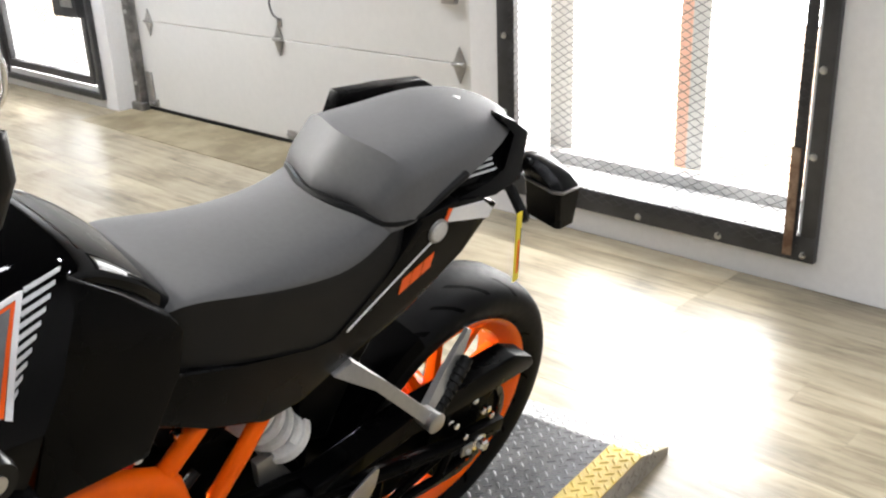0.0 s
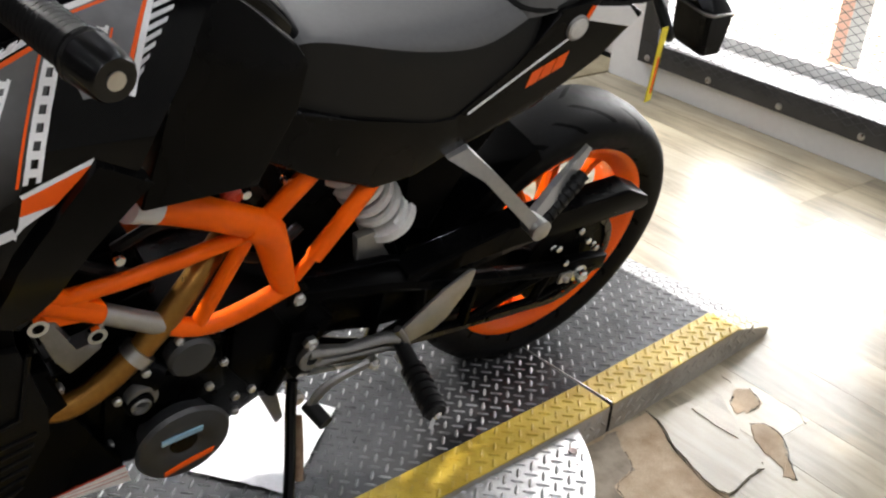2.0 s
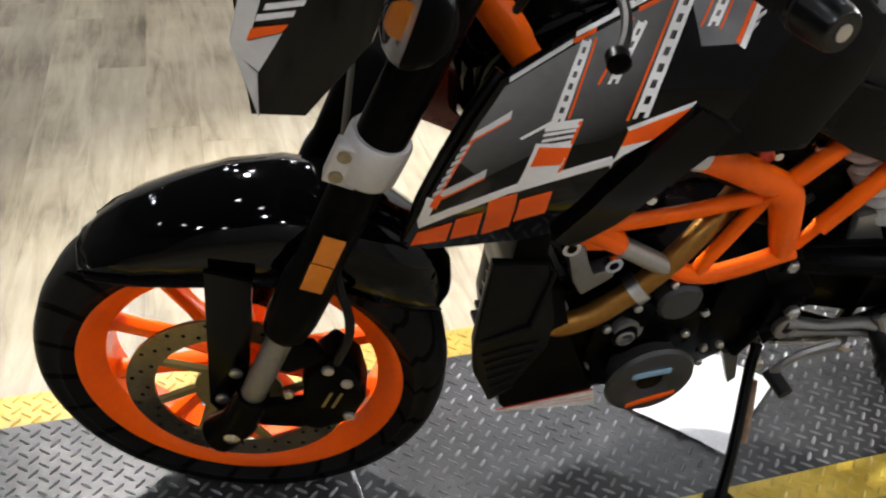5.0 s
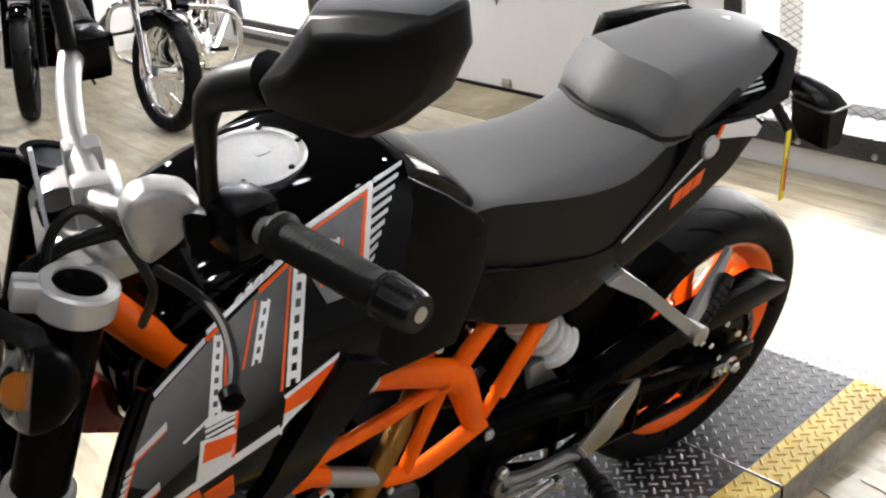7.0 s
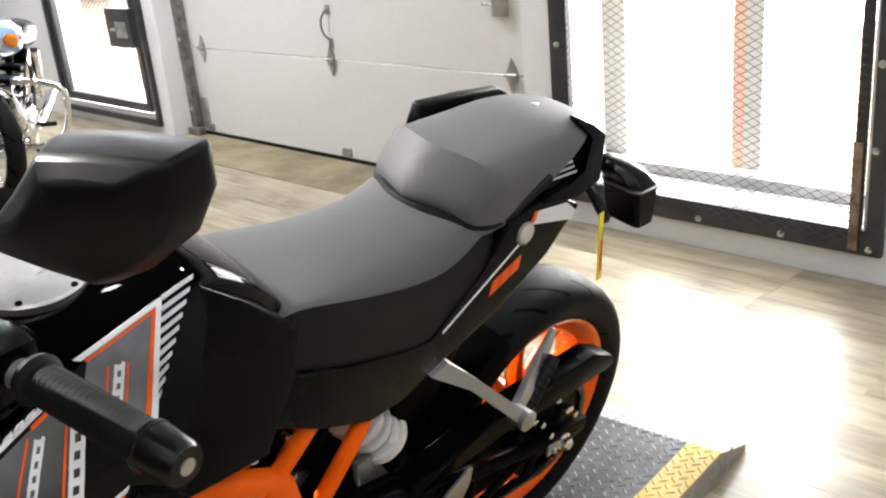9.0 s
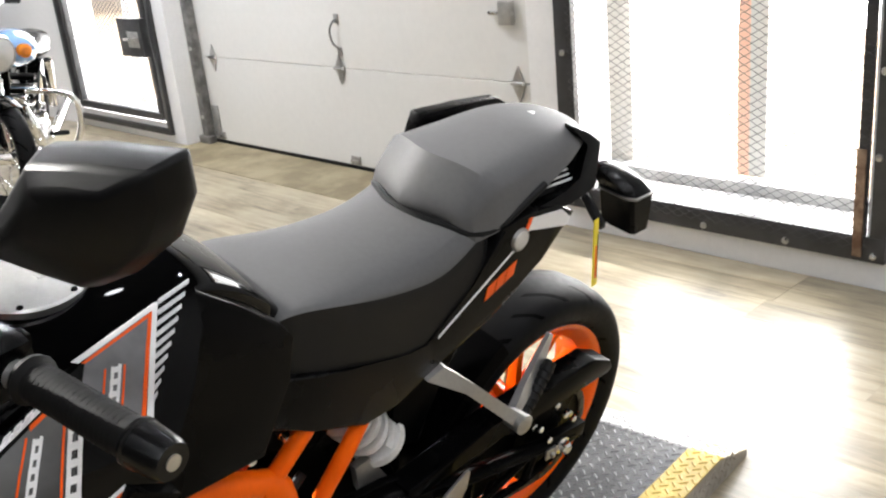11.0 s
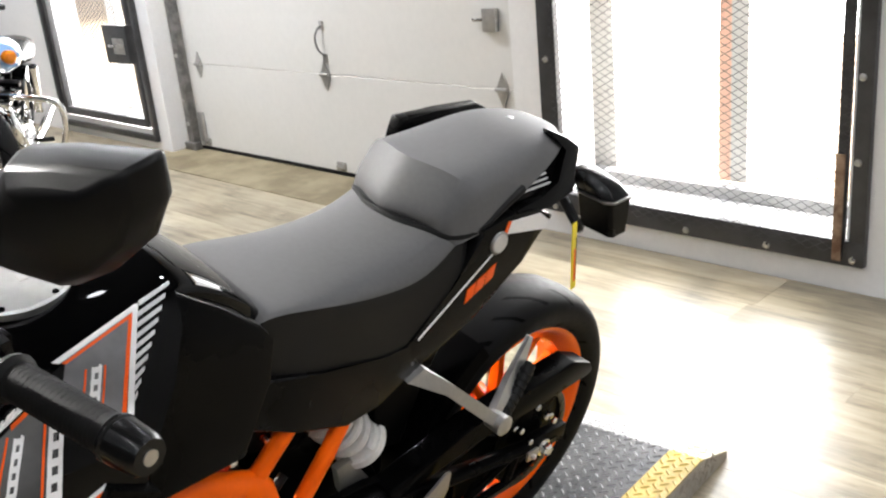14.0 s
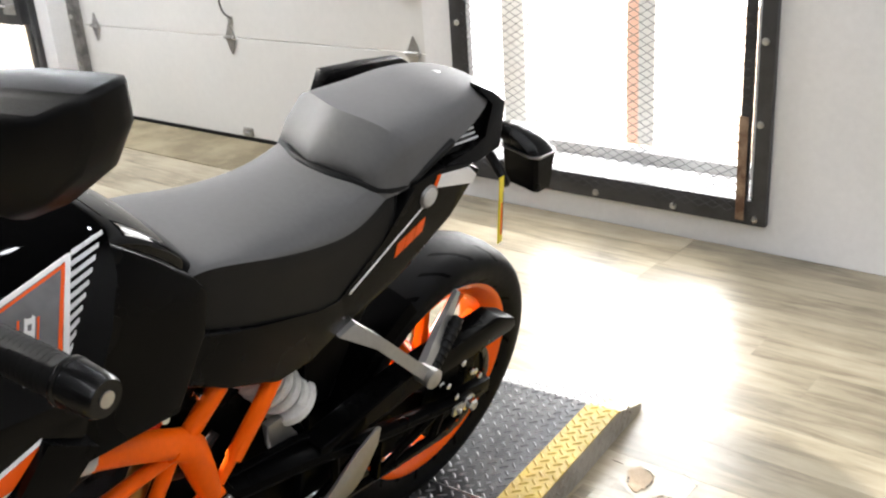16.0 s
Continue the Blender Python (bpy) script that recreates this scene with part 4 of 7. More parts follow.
part("inner_mudguard", loft([guard_section(0.1 + 0.12 * i, 0.322) for i in range(9)]), BLACK_SATIN, bike, "black inner mudguard")

# trellis frame
F1 = 0.114
TUBES = {
    "lower_rail": ([(F1, -0.955, 0.568), (F1, -0.90, 0.536), (F1, -0.79, 0.463), (F1, -0.745, 0.445), (F1, -0.70, 0.449), (F1, -0.61, 0.478)], 0.0138),
    "middle_rail": ([(F1, -0.935, 0.565), (F1, -0.82, 0.572), (F1, -0.69, 0.594)], 0.011),
    "diagonal": ([(F1, -0.757, 0.45), (F1, -0.695, 0.588)], 0.0108),
    "main_rail": ([(0.13, -0.86, 0.70), (0.122, -0.79, 0.668), (F1, -0.69, 0.611), (F1, -0.672, 0.602)], 0.0212),
    "seat_stay": ([(F1, -0.668, 0.611), (0.112, -0.60, 0.682), (0.10, -0.57, 0.712)], 0.0138),
    "lower_seat_stay": ([(0.116, -0.588, 0.521), (0.116, -0.523, 0.613), (0.105, -0.49, 0.66)], 0.0132),
    "stay_link": ([(F1, -0.612, 0.488), (0.114, -0.58, 0.532)], 0.009),
    "front_post": ([(F1, -0.955, 0.56), (0.105, -0.94, 0.61), (0.09, -0.985, 0.70), (0.05, -1.08, 0.85)], 0.014),
    "head_brace": ([(0.12, -0.85, 0.70), (0.122, -0.95, 0.745), (0.115, -1.055, 0.815), (0.1, -1.1, 0.872), (0.05, -1.125, 0.90)], 0.020),
}
for key, (pts, r) in TUBES.items():
    both("frame_tube", lambda: tube(rounded(pts, 1) if len(pts) > 2 else pts, r, 14), ORANGE, None, "orange trellis frame tube")
both("frame_node", lambda: tube(rounded([(F1 + 0.002, -0.700, 0.612), (F1, -0.668, 0.597), (F1, -0.652, 0.555), (F1, -0.636, 0.505), (F1, -0.628, 0.478)], 1), [0.0212, 0.0225, 0.0245, 0.0245, 0.023, 0.022, 0.021, 0.019, 0.017, 0.016], 14), ORANGE, None, "orange welded frame node over the swingarm pivot")


def sleeve(p, q, r):
    return tube([p, q], r, 16)


part("grey_sleeve", sleeve((0.132, -0.862, 0.702), (0.1265, -0.828, 0.686), 0.0222), SILVER_FILM, bike, "silver grey sticker sleeve")
part("grey_sleeve", sleeve((F1, -0.885, 0.526), (F1, -0.803, 0.472), 0.0144), ALU, bike, "silver grey sticker sleeve")
part("head_tube", tube([(0.0, -1.085, 0.80), (0.0, -1.13, 0.93)], 0.034, 16), ORANGE, bike)
# Orange frame in shadow: its shade is put into the dark red.
part("head_gusset", slab([(-1.158, 0.735), (-1.118, 0.775), (-1.07, 0.72), (-1.10, 0.668), (-1.158, 0.70)], 0.015, 0.042, 0.006), surface("orange_in_shade", (0.22, 0.022, 0.012), 0.3, vary=0.2), bike)
part("front_mount_plate", slab([(-0.975, 0.57), (-0.935, 0.585), (-0.88, 0.545), (-0.885, 0.525), (-0.94, 0.532)], 0.108, 0.124, 0.004), ORANGE, bike)

# engine
engine = part("engine", slab([(-0.60, 0.45), (-0.545, 0.36), (-0.60, 0.24), (-0.70, 0.185), (-0.85, 0.18), (-0.94, 0.28), (-0.93, 0.37), (-0.86, 0.44), (-0.72, 0.44)], -0.11, 0.10, 0.018), BLACK_SATIN, bike, "black single-cylinder engine")
part("cylinder", slab([(-0.93, 0.38), (-0.80, 0.44), (-0.83, 0.60), (-0.95, 0.58)], -0.085, 0.085, 0.012), BLACK_SATIN, engine)
for i in range(4):
    part("cylinder_fin", slab([(-0.945 - 0.004 * i, 0.41 + 0.035 * i), (-0.80 - 0.006 * i, 0.452 + 0.035 * i), (-0.80 - 0.006 * i, 0.460 + 0.035 * i), (-0.945 - 0.004 * i, 0.418 + 0.035 * i)], -0.09, 0.096, 0.002), BLACK_SATIN, engine)
cover = part("generator_cover", moved(lathe([(0.09, 0.052), (0.118, 0.058), (0.132, 0.068), (0.139, 0.072), (0.145, 0.068), (0.149, 0.052), (0.147, 0.03), (0.140, 0.022), (0.140, 0.0)], 48), Matrix.Translation((0, -0.775, 0.245)) @ pose(0, 0, 0, 0, 0, 0)), surface("grey_cast_cover", (0.035, 0.036, 0.037), 0.42, 0.2, vary=0.1), engine, "dark grey round engine cover")
# Bluish reflection on the cover, painted as a pale bar.
part("cover_stripe", slab([(-0.813, 0.266), (-0.752, 0.272), (-0.752, 0.281), (-0.813, 0.276)], 0.1478, 0.1506, 0.0), surface("pale_blue_glint", (0.25, 0.42, 0.55), 0.3), cover, "pale blue highlight put into colour")
part("cover_stripe", slab([(-0.806, 0.193), (-0.732, 0.213), (-0.730, 0.222), (-0.806, 0.202)], 0.1458, 0.1506, 0.0), ORANGE_LOGO, cover, "orange stripe")
# Flat black disc puts the shade of the cover's recess into colour.
part("cover_recess", moved(lathe([(0.1402, 0.021), (0.1412, 0.021)], 28), Matrix.Translation((0, -0.775, 0.245))), BLACK_MATT, cover)
part("small_cover", moved(lathe([(0.1, 0.034), (0.119, 0.035), (0.125, 0.030), (0.125, 0.0)], 32), Matrix.Translation((0, -0.762, 0.398))), surface("grey_cast_cover", (0.035, 0.036, 0.037), 0.42), engine)
part("oil_filler_cap", moved(lathe([(0.1, 0.024), (0.126, 0.022), (0.126, 0.014), (0.118, 0.012), (0.118, 0.0)], 20), Matrix.Translation((0, -0.832, 0.352))), ALU_DULL, engine, "worn aluminium filler cap")
part("starter_housing", tube([(0.07, -0.86, 0.40), (0.112, -0.80, 0.372)], [0.03, 0.024], 14), BLACK_SATIN, engine)
for p in ((-0.935, 0.40), (-0.87, 0.25)):
    part("engine_bolt", disc_bolt(bmesh.new(), (0.098, *p), 0.0075, 0.012), ALU, engine)
part("crankcase_boss", slab([(-0.88, 0.27), (-0.70, 0.30), (-0.71, 0.38), (-0.80, 0.36), (-0.88, 0.40)], 0.098, 0.112, 0.008), BLACK_SATIN, engine)
part("sprocket_cover", slab([(-0.70, 0.44), (-0.585, 0.455), (-0.53, 0.38), (-0.56, 0.30), (-0.66, 0.28), (-0.70, 0.34)], 0.098, 0.118, 0.008), BLACK_SATIN, bike, "black plastic sprocket cover")
part("pivot_plate", slab([(-0.66, 0.47), (-0.60, 0.485), (-0.575, 0.44), (-0.62, 0.40)], 0.104, 0.124, 0.006), BLACK_SATIN, bike)
part("pivot_bolt", disc_bolt(bmesh.new(), (0.122, -0.607, 0.455), 0.011, 0.01, seg=6), STEEL, bike)
part("engine_mount", slab([(-0.970, 0.553), (-0.940, 0.543), (-0.922, 0.482), (-0.884, 0.506), (-0.888, 0.478), (-0.928, 0.448), (-0.946, 0.478)], 0.104, 0.128, 0.005), ALU_DULL, bike, "cast aluminium engine mount")
for p in ((-0.963, 0.547), (-0.895, 0.506)):
    q = part("mount_bolt", moved(ring(0.007, 0.0125, 0.124, 0.132, 24), Matrix.Translation((0, *p))), CHROME, bike)
    part("bolt_head", disc_bolt(bmesh.new(), (0.122, *p), 0.008, 0.01, seg=6), BLACK_SATIN, q)
part("exhaust_header", tube(rounded([(0.03, -0.99, 0.43), (0.10, -0.97, 0.362), (0.118, -0.91, 0.375), (0.116, -0.82, 0.452), (0.10, -0.75, 0.535), (0.05, -0.68, 0.56)], 2), 0.0172, 16), GOLD, bike, "heat-tinted bronze exhaust header")
part("header_clamp", tube([(0.117, -0.845, 0.43), (0.116, -0.832, 0.442)], 0.0225, 16), STEEL, bike)
part("throttle_body", tube([(0.05, -0.80, 0.62), (0.08, -0.72, 0.63)], 0.032, 14), BLACK_SATIN, bike)
for pts in ([(0.09, -0.86, 0.60), (0.10, -0.80, 0.64), (0.09, -0.74, 0.60), (0.06, -0.68, 0.56)], [(0.08, -0.93, 0.60), (0.10, -0.86, 0.57), (0.07, -0.80, 0.52)], [(0.09, -0.72, 0.56), (0.1, -0.66, 0.52), (0.09, -0.60, 0.56)]):
    part("hose", tube(rounded(pts, 2), 0.008, 8), BLACK_RUBBER, bike)
for p in ((0.10, -0.775, 0.66), (0.10, -0.70, 0.655), (0.102, -0.86, 0.60), (0.10, -0.64, 0.66)):
    part("hose_clip", disc_bolt(bmesh.new(), p, 0.009, 0.012), CHROME, bike)
part("fuel_tap", moved(lathe([(0, 0.014), (0.02, 0.014), (0.024, 0.01)], 14), Matrix.Translation((0.085, -0.715, 0.652))), surface("red_plastic", (0.5, 0.05, 0.02), 0.25), bike)

for p in ((-0.722, 0.441), (-0.712, 0.367), (-0.731, 0.324), (-0.687, 0.281), (-0.685, 0.246), (-0.865, 0.358), (-0.827, 0.397), (-0.66, 0.284), (-0.782, 0.439)):
    part("cover_bolt", disc_bolt(bmesh.new(), (0.117, *p), 0.0068, 0.008), STEEL, bike)
part("sight_glass", ring_at((0.122, -0.836, 0.343), 0.013, 0.020, 0.014), BLACK_SATIN, bike)
part("sight_bezel", ring_at((0.127, -0.836, 0.343), 0.011, 0.0145, 0.010), ALU_DULL, bike)

# radiator, its shrouds and belly pan
part("radiator", slab([(-1.035, 0.50), (-1.0, 0.36), (-0.975, 0.37), (-0.99, 0.62), (-1.03, 0.64)], -0.05, 0.118, 0.008), BLACK_SATIN, bike, "black radiator")
for i in range(9):
    part("radiator_louvre", slab([(-1.026 + 0.003 * i, 0.282 + 0.023 * i), (-1.0 + 0.003 * i, 0.286 + 0.023 * i), (-1.0 + 0.003 * i, 0.291 + 0.023 * i), (-1.026 + 0.003 * i, 0.29 + 0.023 * i)], 0.0, 0.084, 0.001), BLACK_SATIN, bike)


def belly_side():
    return slab([(-1.02, 0.28), (-1.005, 0.208), (-0.99, 0.19), (-0.845, 0.172), (-0.86, 0.24), (-0.93, 0.355), (-0.95, 0.46), (-1.015, 0.47)], 0.085, 0.122, 0.008)


part("belly_pan", belly_side(), BLACK_SATIN, bike, "black plastic belly pan")
part("belly_pan", moved(flip(belly_side()), Matrix.Translation((0.055, 0.02, 0))), BLACK_SATIN, bike, "black plastic belly pan")
part("belly_floor", slab([(-1.01, 0.24), (-0.99, 0.195), (-0.85, 0.175), (-0.86, 0.22)], -0.04, 0.09, 0.006), BLACK_SATIN, bike)
SHIELD = surface("scuffed_black_plastic", (0.0022, 0.0022, 0.0023), 0.42, vary=0.25, bump=0.2, bump_scale=300, spec=0.14)
shield = part("radiator_shield", slab([(-1.062, 0.528), (-0.985, 0.515), (-0.955, 0.40), (-0.955, 0.345), (-1.0, 0.248), (-1.026, 0.232), (-1.058, 0.305), (-1.066, 0.37)], 0.112, 0.128, 0.004), SHIELD, bike, "scuffed black radiator shield with ribs")
for i in range(6):
    t = i / 5
    part("shield_rib", tube([(0.129, -1.052 + 0.026 * t, 0.345 - 0.095 * t), (0.129, -0.972 - 0.022 * t, 0.362 - 0.10 * t)], 0.0028, 6), SHIELD, shield)
part("shield_fold", tube([(0.1285, -1.058, 0.375), (0.131, -0.99, 0.40), (0.1285, -0.975, 0.505)], 0.004, 6), SHIELD, shield)
part("belly_stripe", slab([(-1.012, 0.197), (-0.855, 0.216), (-0.845, 0.177), (-0.985, 0.191)], 0.1222, 0.1232, 0.0), WHITE_FILM, bike, "white film on the belly pan")
part("belly_stripe", slab([(-1.01, 0.2), (-0.855, 0.2185), (-0.855, 0.2155), (-1.006, 0.1975)], 0.1228, 0.1238, 0.0), surface("red_film", (0.45, 0.05, 0.02), 0.35), bike, "red pinstripe")
for i in range(2):
    part("belly_stripe", slab([(-0.995 + 0.01 * i, 0.1935 + 0.007 * i), (-0.85, 0.191 + 0.009 * i), (-0.85, 0.193 + 0.009 * i), (-0.995 + 0.01 * i, 0.1945 + 0.007 * i)], 0.1228, 0.1238, 0.0), surface("rose_film", (0.55, 0.3, 0.27), 0.35), bike, "faded red pinstripe")

# tank


def tank_section(y, w, side, top):
    pts = [(w, side), (w * 0.93, side + 0.35 * (top - side)), (w * 0.72, side + 0.72 * (top - side)), (w * 0.4, side + 0.94 * (top - side)), (0, top)]
    ring_pts = [(x, y, z) for x, z in pts] + [(-x, y, z) for x, z in pts[-2::-1]]
    return ring_pts + [(-w * 0.8, y, side - 0.12), (w * 0.8, y, side - 0.12)]


TANK = [(-1.13, 0.085, 0.80, 0.835), (-1.10, 0.115, 0.815, 0.88), (-1.03, 0.135, 0.862, 0.925), (-0.95, 0.134, 0.905, 0.952), (-0.88, 0.13, 0.928, 0.965), (-0.82, 0.126, 0.945, 0.972), (-0.77, 0.119, 0.952, 0.976), (-0.72, 0.114, 0.929, 0.953), (-0.675, 0.108, 0.893, 0.915), (-0.647, 0.100, 0.862, 0.884), (-0.628, 0.085, 0.838, 0.858)]
tank = part("fuel_tank", loft([tank_section(*s) for s in TANK]), BLACK_GLOSS, bike, "gloss black fuel tank", 50)
sub = tank.modifiers.new("soft", "SUBSURF")
sub.levels = sub.render_levels = 2
cap_at = Matrix.Translation((0.002, -0.904, 0.9545)) @ pose(0, 0, 0, 5, 0, 0)
fuel_cap = part("fuel_cap", moved(lathe([(0.0, 0.063), (0.008, 0.063), (0.0105, 0.060), (0.0105, 0.0535), (0.0085, 0.052), (0.0085, 0.0)], 48, axis="Z"), cap_at), ALU, bike, "brushed aluminium fuel cap")
for i in range(6):
    a = 2 * math.pi * i / 6 + 0.4
    part("cap_bolt", moved(lathe([(0.0105, 0.004), (0.0125, 0.0035)], 8, axis="Z"), cap_at @ Matrix.Translation((0.0568 * math.cos(a), 0.0568 * math.sin(a), 0))), BLACK_SATIN, fuel_cap)
part("key_flap", moved(box(bmesh.new(), -0.007, 0.007, 0.004, 0.022, 0.0085, 0.0093, 0.0004), cap_at), ALU, fuel_cap)

# side shrouds with their film graphics


def on_shroud(z, lift=0.0):
    return 0.13 + 0.2 * (0.95 - z) + lift


def flank(y, z):
    """How far out the bulging flank of the tank shroud lies."""
    low = min(z - 0.70, 0.0)
    z = max(z, 0.70)
    return 0.237 + 0.048 * (y + 1) - 0.036 * (z - 0.8) - 2.35 * (z - 0.8) ** 2 + 0.434 * low


def flared(y, z):
    """Slides a corner drawn on the flat side out to the bulging flank, roughly along the camera's line of sight."""
    x = on_shroud(z)
    dy, dz = -0.5 - 0.95 * (y + 1.0), 0.97 - 1.2 * (z - 0.8)
    lo, hi = 0.0, 0.16
    for _ in range(30):
        k = (lo + hi) / 2
        if x + k < flank(y + dy * k, z + dz * k):
            lo = k
        else:
            hi = k
    return (y + dy * lo, z + dz * lo)


def knee_plate(outline, lift, thick, bevel=0.0):
    """A plate in the slanting plane beside the tank; thick goes inwards."""
    bm = slab(outline, 0, thick, bevel)
    for v in bm.verts:
        v.co.x += on_shroud(v.co.z, lift - thick)
    return bm


def shroud_plate(outline, lift, thick, bevel=0.0):
    """A plate that follows the bulging flank; thick goes inwards."""
    bm = bmesh.new()
    pts = []
    for (ay, az), (by, bz) in zip(outline, outline[1:] + outline[:1]):
        n = max(1, int(math.hypot(by - ay, bz - az) / 0.03))
        pts += [flared(ay + (by - ay) * k / n, az + (bz - az) * k / n) for k in range(n)]
    bm.faces.new([bm.verts.new((0, y, z)) for y, z in pts])
    for i in range(34):
        bmesh.ops.bisect_plane(bm, geom=bm.verts[:] + bm.edges[:] + bm.faces[:], plane_co=(0, 0, 0.62 + 0.0125 * i), plane_no=(0, 0, 1), dist=1e-6)
    bmesh.ops.recalc_face_normals(bm, faces=bm.faces)
    out = bmesh.ops.extrude_face_region(bm, geom=bm.faces[:])
    inner_side = {v for v in out["geom"] if isinstance(v, bmesh.types.BMVert)}
    for v in bm.verts:
        v.co.x = flank(v.co.y, v.co.z) + lift - (thick if v in inner_side else 0)
    return bm


SHROUD = [(-1.200, 0.648), (-1.179, 0.697), (-1.134, 0.781), (-1.109, 0.822), (-1.016, 0.880), (-0.917, 0.932), (-0.833, 0.964), (-0.782, 0.978), (-0.776, 0.925), (-0.795, 0.86), (-0.848, 0.762), (-0.895, 0.735), (-0.985, 0.66), (-1.06, 0.63), (-1.168, 0.620)]
shroud = part("tank_shroud", shroud_plate(SHROUD, 0.0, 0.007), BLACK_GLOSS, bike, "gloss black tank shroud with film graphics")
part("tank_shroud", flip(knee_plate(SHROUD, -0.02, 0.02, 0.004)), BLACK_GLOSS, bike, "gloss black tank shroud")
part("shroud_edge", tube([(flank(y, z) - 0.006, y, z) for y, z in (flared(*p) for p in ((-1.196, 0.640), (-1.182, 0.697), (-1.160, 0.742), (-1.137, 0.785), (-1.109, 0.829)))], 0.006, 8), BLACK_MATT, bike)
part("air_scoop", shroud_plate([(-0.84, 0.752), (-0.893, 0.782), (-0.985, 0.69), (-1.03, 0.64), (-1.0, 0.618), (-0.96, 0.655)], 0.012, 0.03, 0.006), BLACK_MATT, bike)


def film(outline, mat, lift=0.0012, label=""):
    return part("film_graphic", shroud_plate(outline, lift, 0.0010), mat, shroud, label, 0)


film([(-1.15, 0.74), (-1.105, 0.815), (-1.015, 0.868), (-0.92, 0.918), (-0.945, 0.80), (-0.975, 0.748), (-1.06, 0.742), (-1.12, 0.715)], GREY_FILM, 0.0006, "dark grey shaded film")
film([(-0.910, 0.937), (-0.836, 0.960), (-0.860, 0.846), (-0.900, 0.846), (-0.921, 0.90)], MID_FILM, 0.0007, "grey film")
# the tall triangle
film([(-0.925, 0.939), (-0.829, 0.967), (-0.829, 0.9615), (-0.918, 0.935)], WHITE_FILM, label="white line")
film([(-0.831, 0.967), (-0.825, 0.967), (-0.850, 0.840), (-0.857, 0.844)], WHITE_FILM, label="white line")
film([(-0.915, 0.934), (-0.833, 0.959), (-0.8335, 0.9555), (-0.911, 0.932)], ORANGE_LOGO, label="orange line")
film([(-0.8375, 0.956), (-0.833, 0.958), (-0.858, 0.846), (-0.8625, 0.849)], ORANGE_LOGO, label="orange line")
for i in range(10):
    t = i / 9
    y0, z0 = -0.824 - 0.022 * t, 0.969 - 0.104 * t
    y1, z1 = -0.786 - 0.054 * t, 0.979 - 0.108 * t
    film([(y0, z0), (y1, z1), (y1 - 0.001, z1 - 0.0045), (y0, z0 - 0.005)], SILVER_FILM, label="silver slanting bar")
# ladders


def ladder(a, b, w0, w1, rungs, mat=WHITE_FILM):
    """Two rails with rungs between the points a (top) and b."""
    a, b = Vector(a), Vector(b)
    for k in (0.0, 0.72):
        film([(a.x + w0 * k, a.y), (a.x + w0 * (k + 0.28), a.y - 0.002), (b.x + w1 * (k + 0.28), b.y), (b.x + w1 * k, b.y)], mat, label="white rail of a ladder graphic")
    for i in range(rungs):
        t0, t1 = (i + 0.1) / rungs, (i + 0.55) / rungs
        p, q = a.lerp(b, t0), a.lerp(b, t1)
        film([(p.x, p.y), (p.x + w0, p.y - 0.002), (q.x + w0, q.y - 0.002), (q.x, q.y)], mat, 0.0014, "white rung of a ladder graphic")


ladder((-0.930, 0.912), (-0.963, 0.770), 0.015, 0.017, 8)
ladder((-0.974, 0.878), (-0.997, 0.811), 0.010, 0.011, 5)
ladder((-1.030, 0.861), (-1.053, 0.772), 0.010, 0.014, 7)
ladder((-0.885, 0.918), (-0.898, 0.868), 0.011, 0.012, 4)
film([(-0.893, 0.918), (-0.8907, 0.918), (-0.9037, 0.868), (-0.906, 0.868)], ORANGE_LOGO, label="orange line")
film([(-0.872, 0.914), (-0.8697, 0.914), (-0.8817, 0.864), (-0.884, 0.864)], ORANGE_LOGO, label="orange line")
film([(-0.935, 0.914), (-0.9325, 0.914), (-0.967, 0.768), (-0.970, 0.768)], ORANGE_LOGO, label="orange line")
film([(-0.981, 0.882), (-0.979, 0.881), (-1.0055, 0.811), (-1.008, 0.811)], ORANGE_LOGO, label="orange line")
film([(-1.017, 0.862), (-1.0148, 0.862), (-1.0325, 0.776), (-1.035, 0.776)], ORANGE_LOGO, label="orange line")
film([(-1.037, 0.869), (-0.935, 0.921), (-0.935, 0.916), (-1.037, 0.864)], WHITE_FILM, label="white line")
film([(-1.040, 0.861), (-1.017, 0.873), (-1.017, 0.868), (-1.038, 0.857)], ORANGE_LOGO, label="orange line")
film([(-0.975, 0.892), (-0.935, 0.912), (-0.935, 0.907), (-0.975, 0.887)], ORANGE_LOGO, label="orange line")
# lower blocks
film([(-0.967, 0.760), (-0.893, 0.784), (-0.897, 0.778), (-0.965, 0.756)], WHITE_FILM, label="white edge")
film([(-0.965, 0.756), (-0.897, 0.777), (-0.935, 0.744), (-0.970, 0.739)], ORANGE_LOGO, label="orange block")
film([(-0.970, 0.739), (-0.935, 0.744), (-0.981, 0.722), (-0.978, 0.715)], WHITE_FILM, label="white block")
film([(-1.084, 0.705), (-0.978, 0.728), (-0.976, 0.719), (-1.086, 0.696)], WHITE_FILM, label="white band")
film([(-1.057, 0.772), (-1.018, 0.774), (-1.022, 0.765), (-1.058, 0.763)], WHITE_FILM, label="white block")
for i in range(3):
    film([(-1.0585 - 0.001 * i, 0.7605 - 0.0065 * i), (-1.024 - 0.002 * i, 0.7635 - 0.0065 * i), (-1.024 - 0.002 * i, 0.7605 - 0.0065 * i), (-1.059 - 0.001 * i, 0.7575 - 0.0065 * i)], WHITE_FILM, label="white bar")
film([(-1.062, 0.746), (-1.029, 0.743), (-1.036, 0.724), (-1.069, 0.725)], ORANGE_LOGO, 0.0016, "orange block")
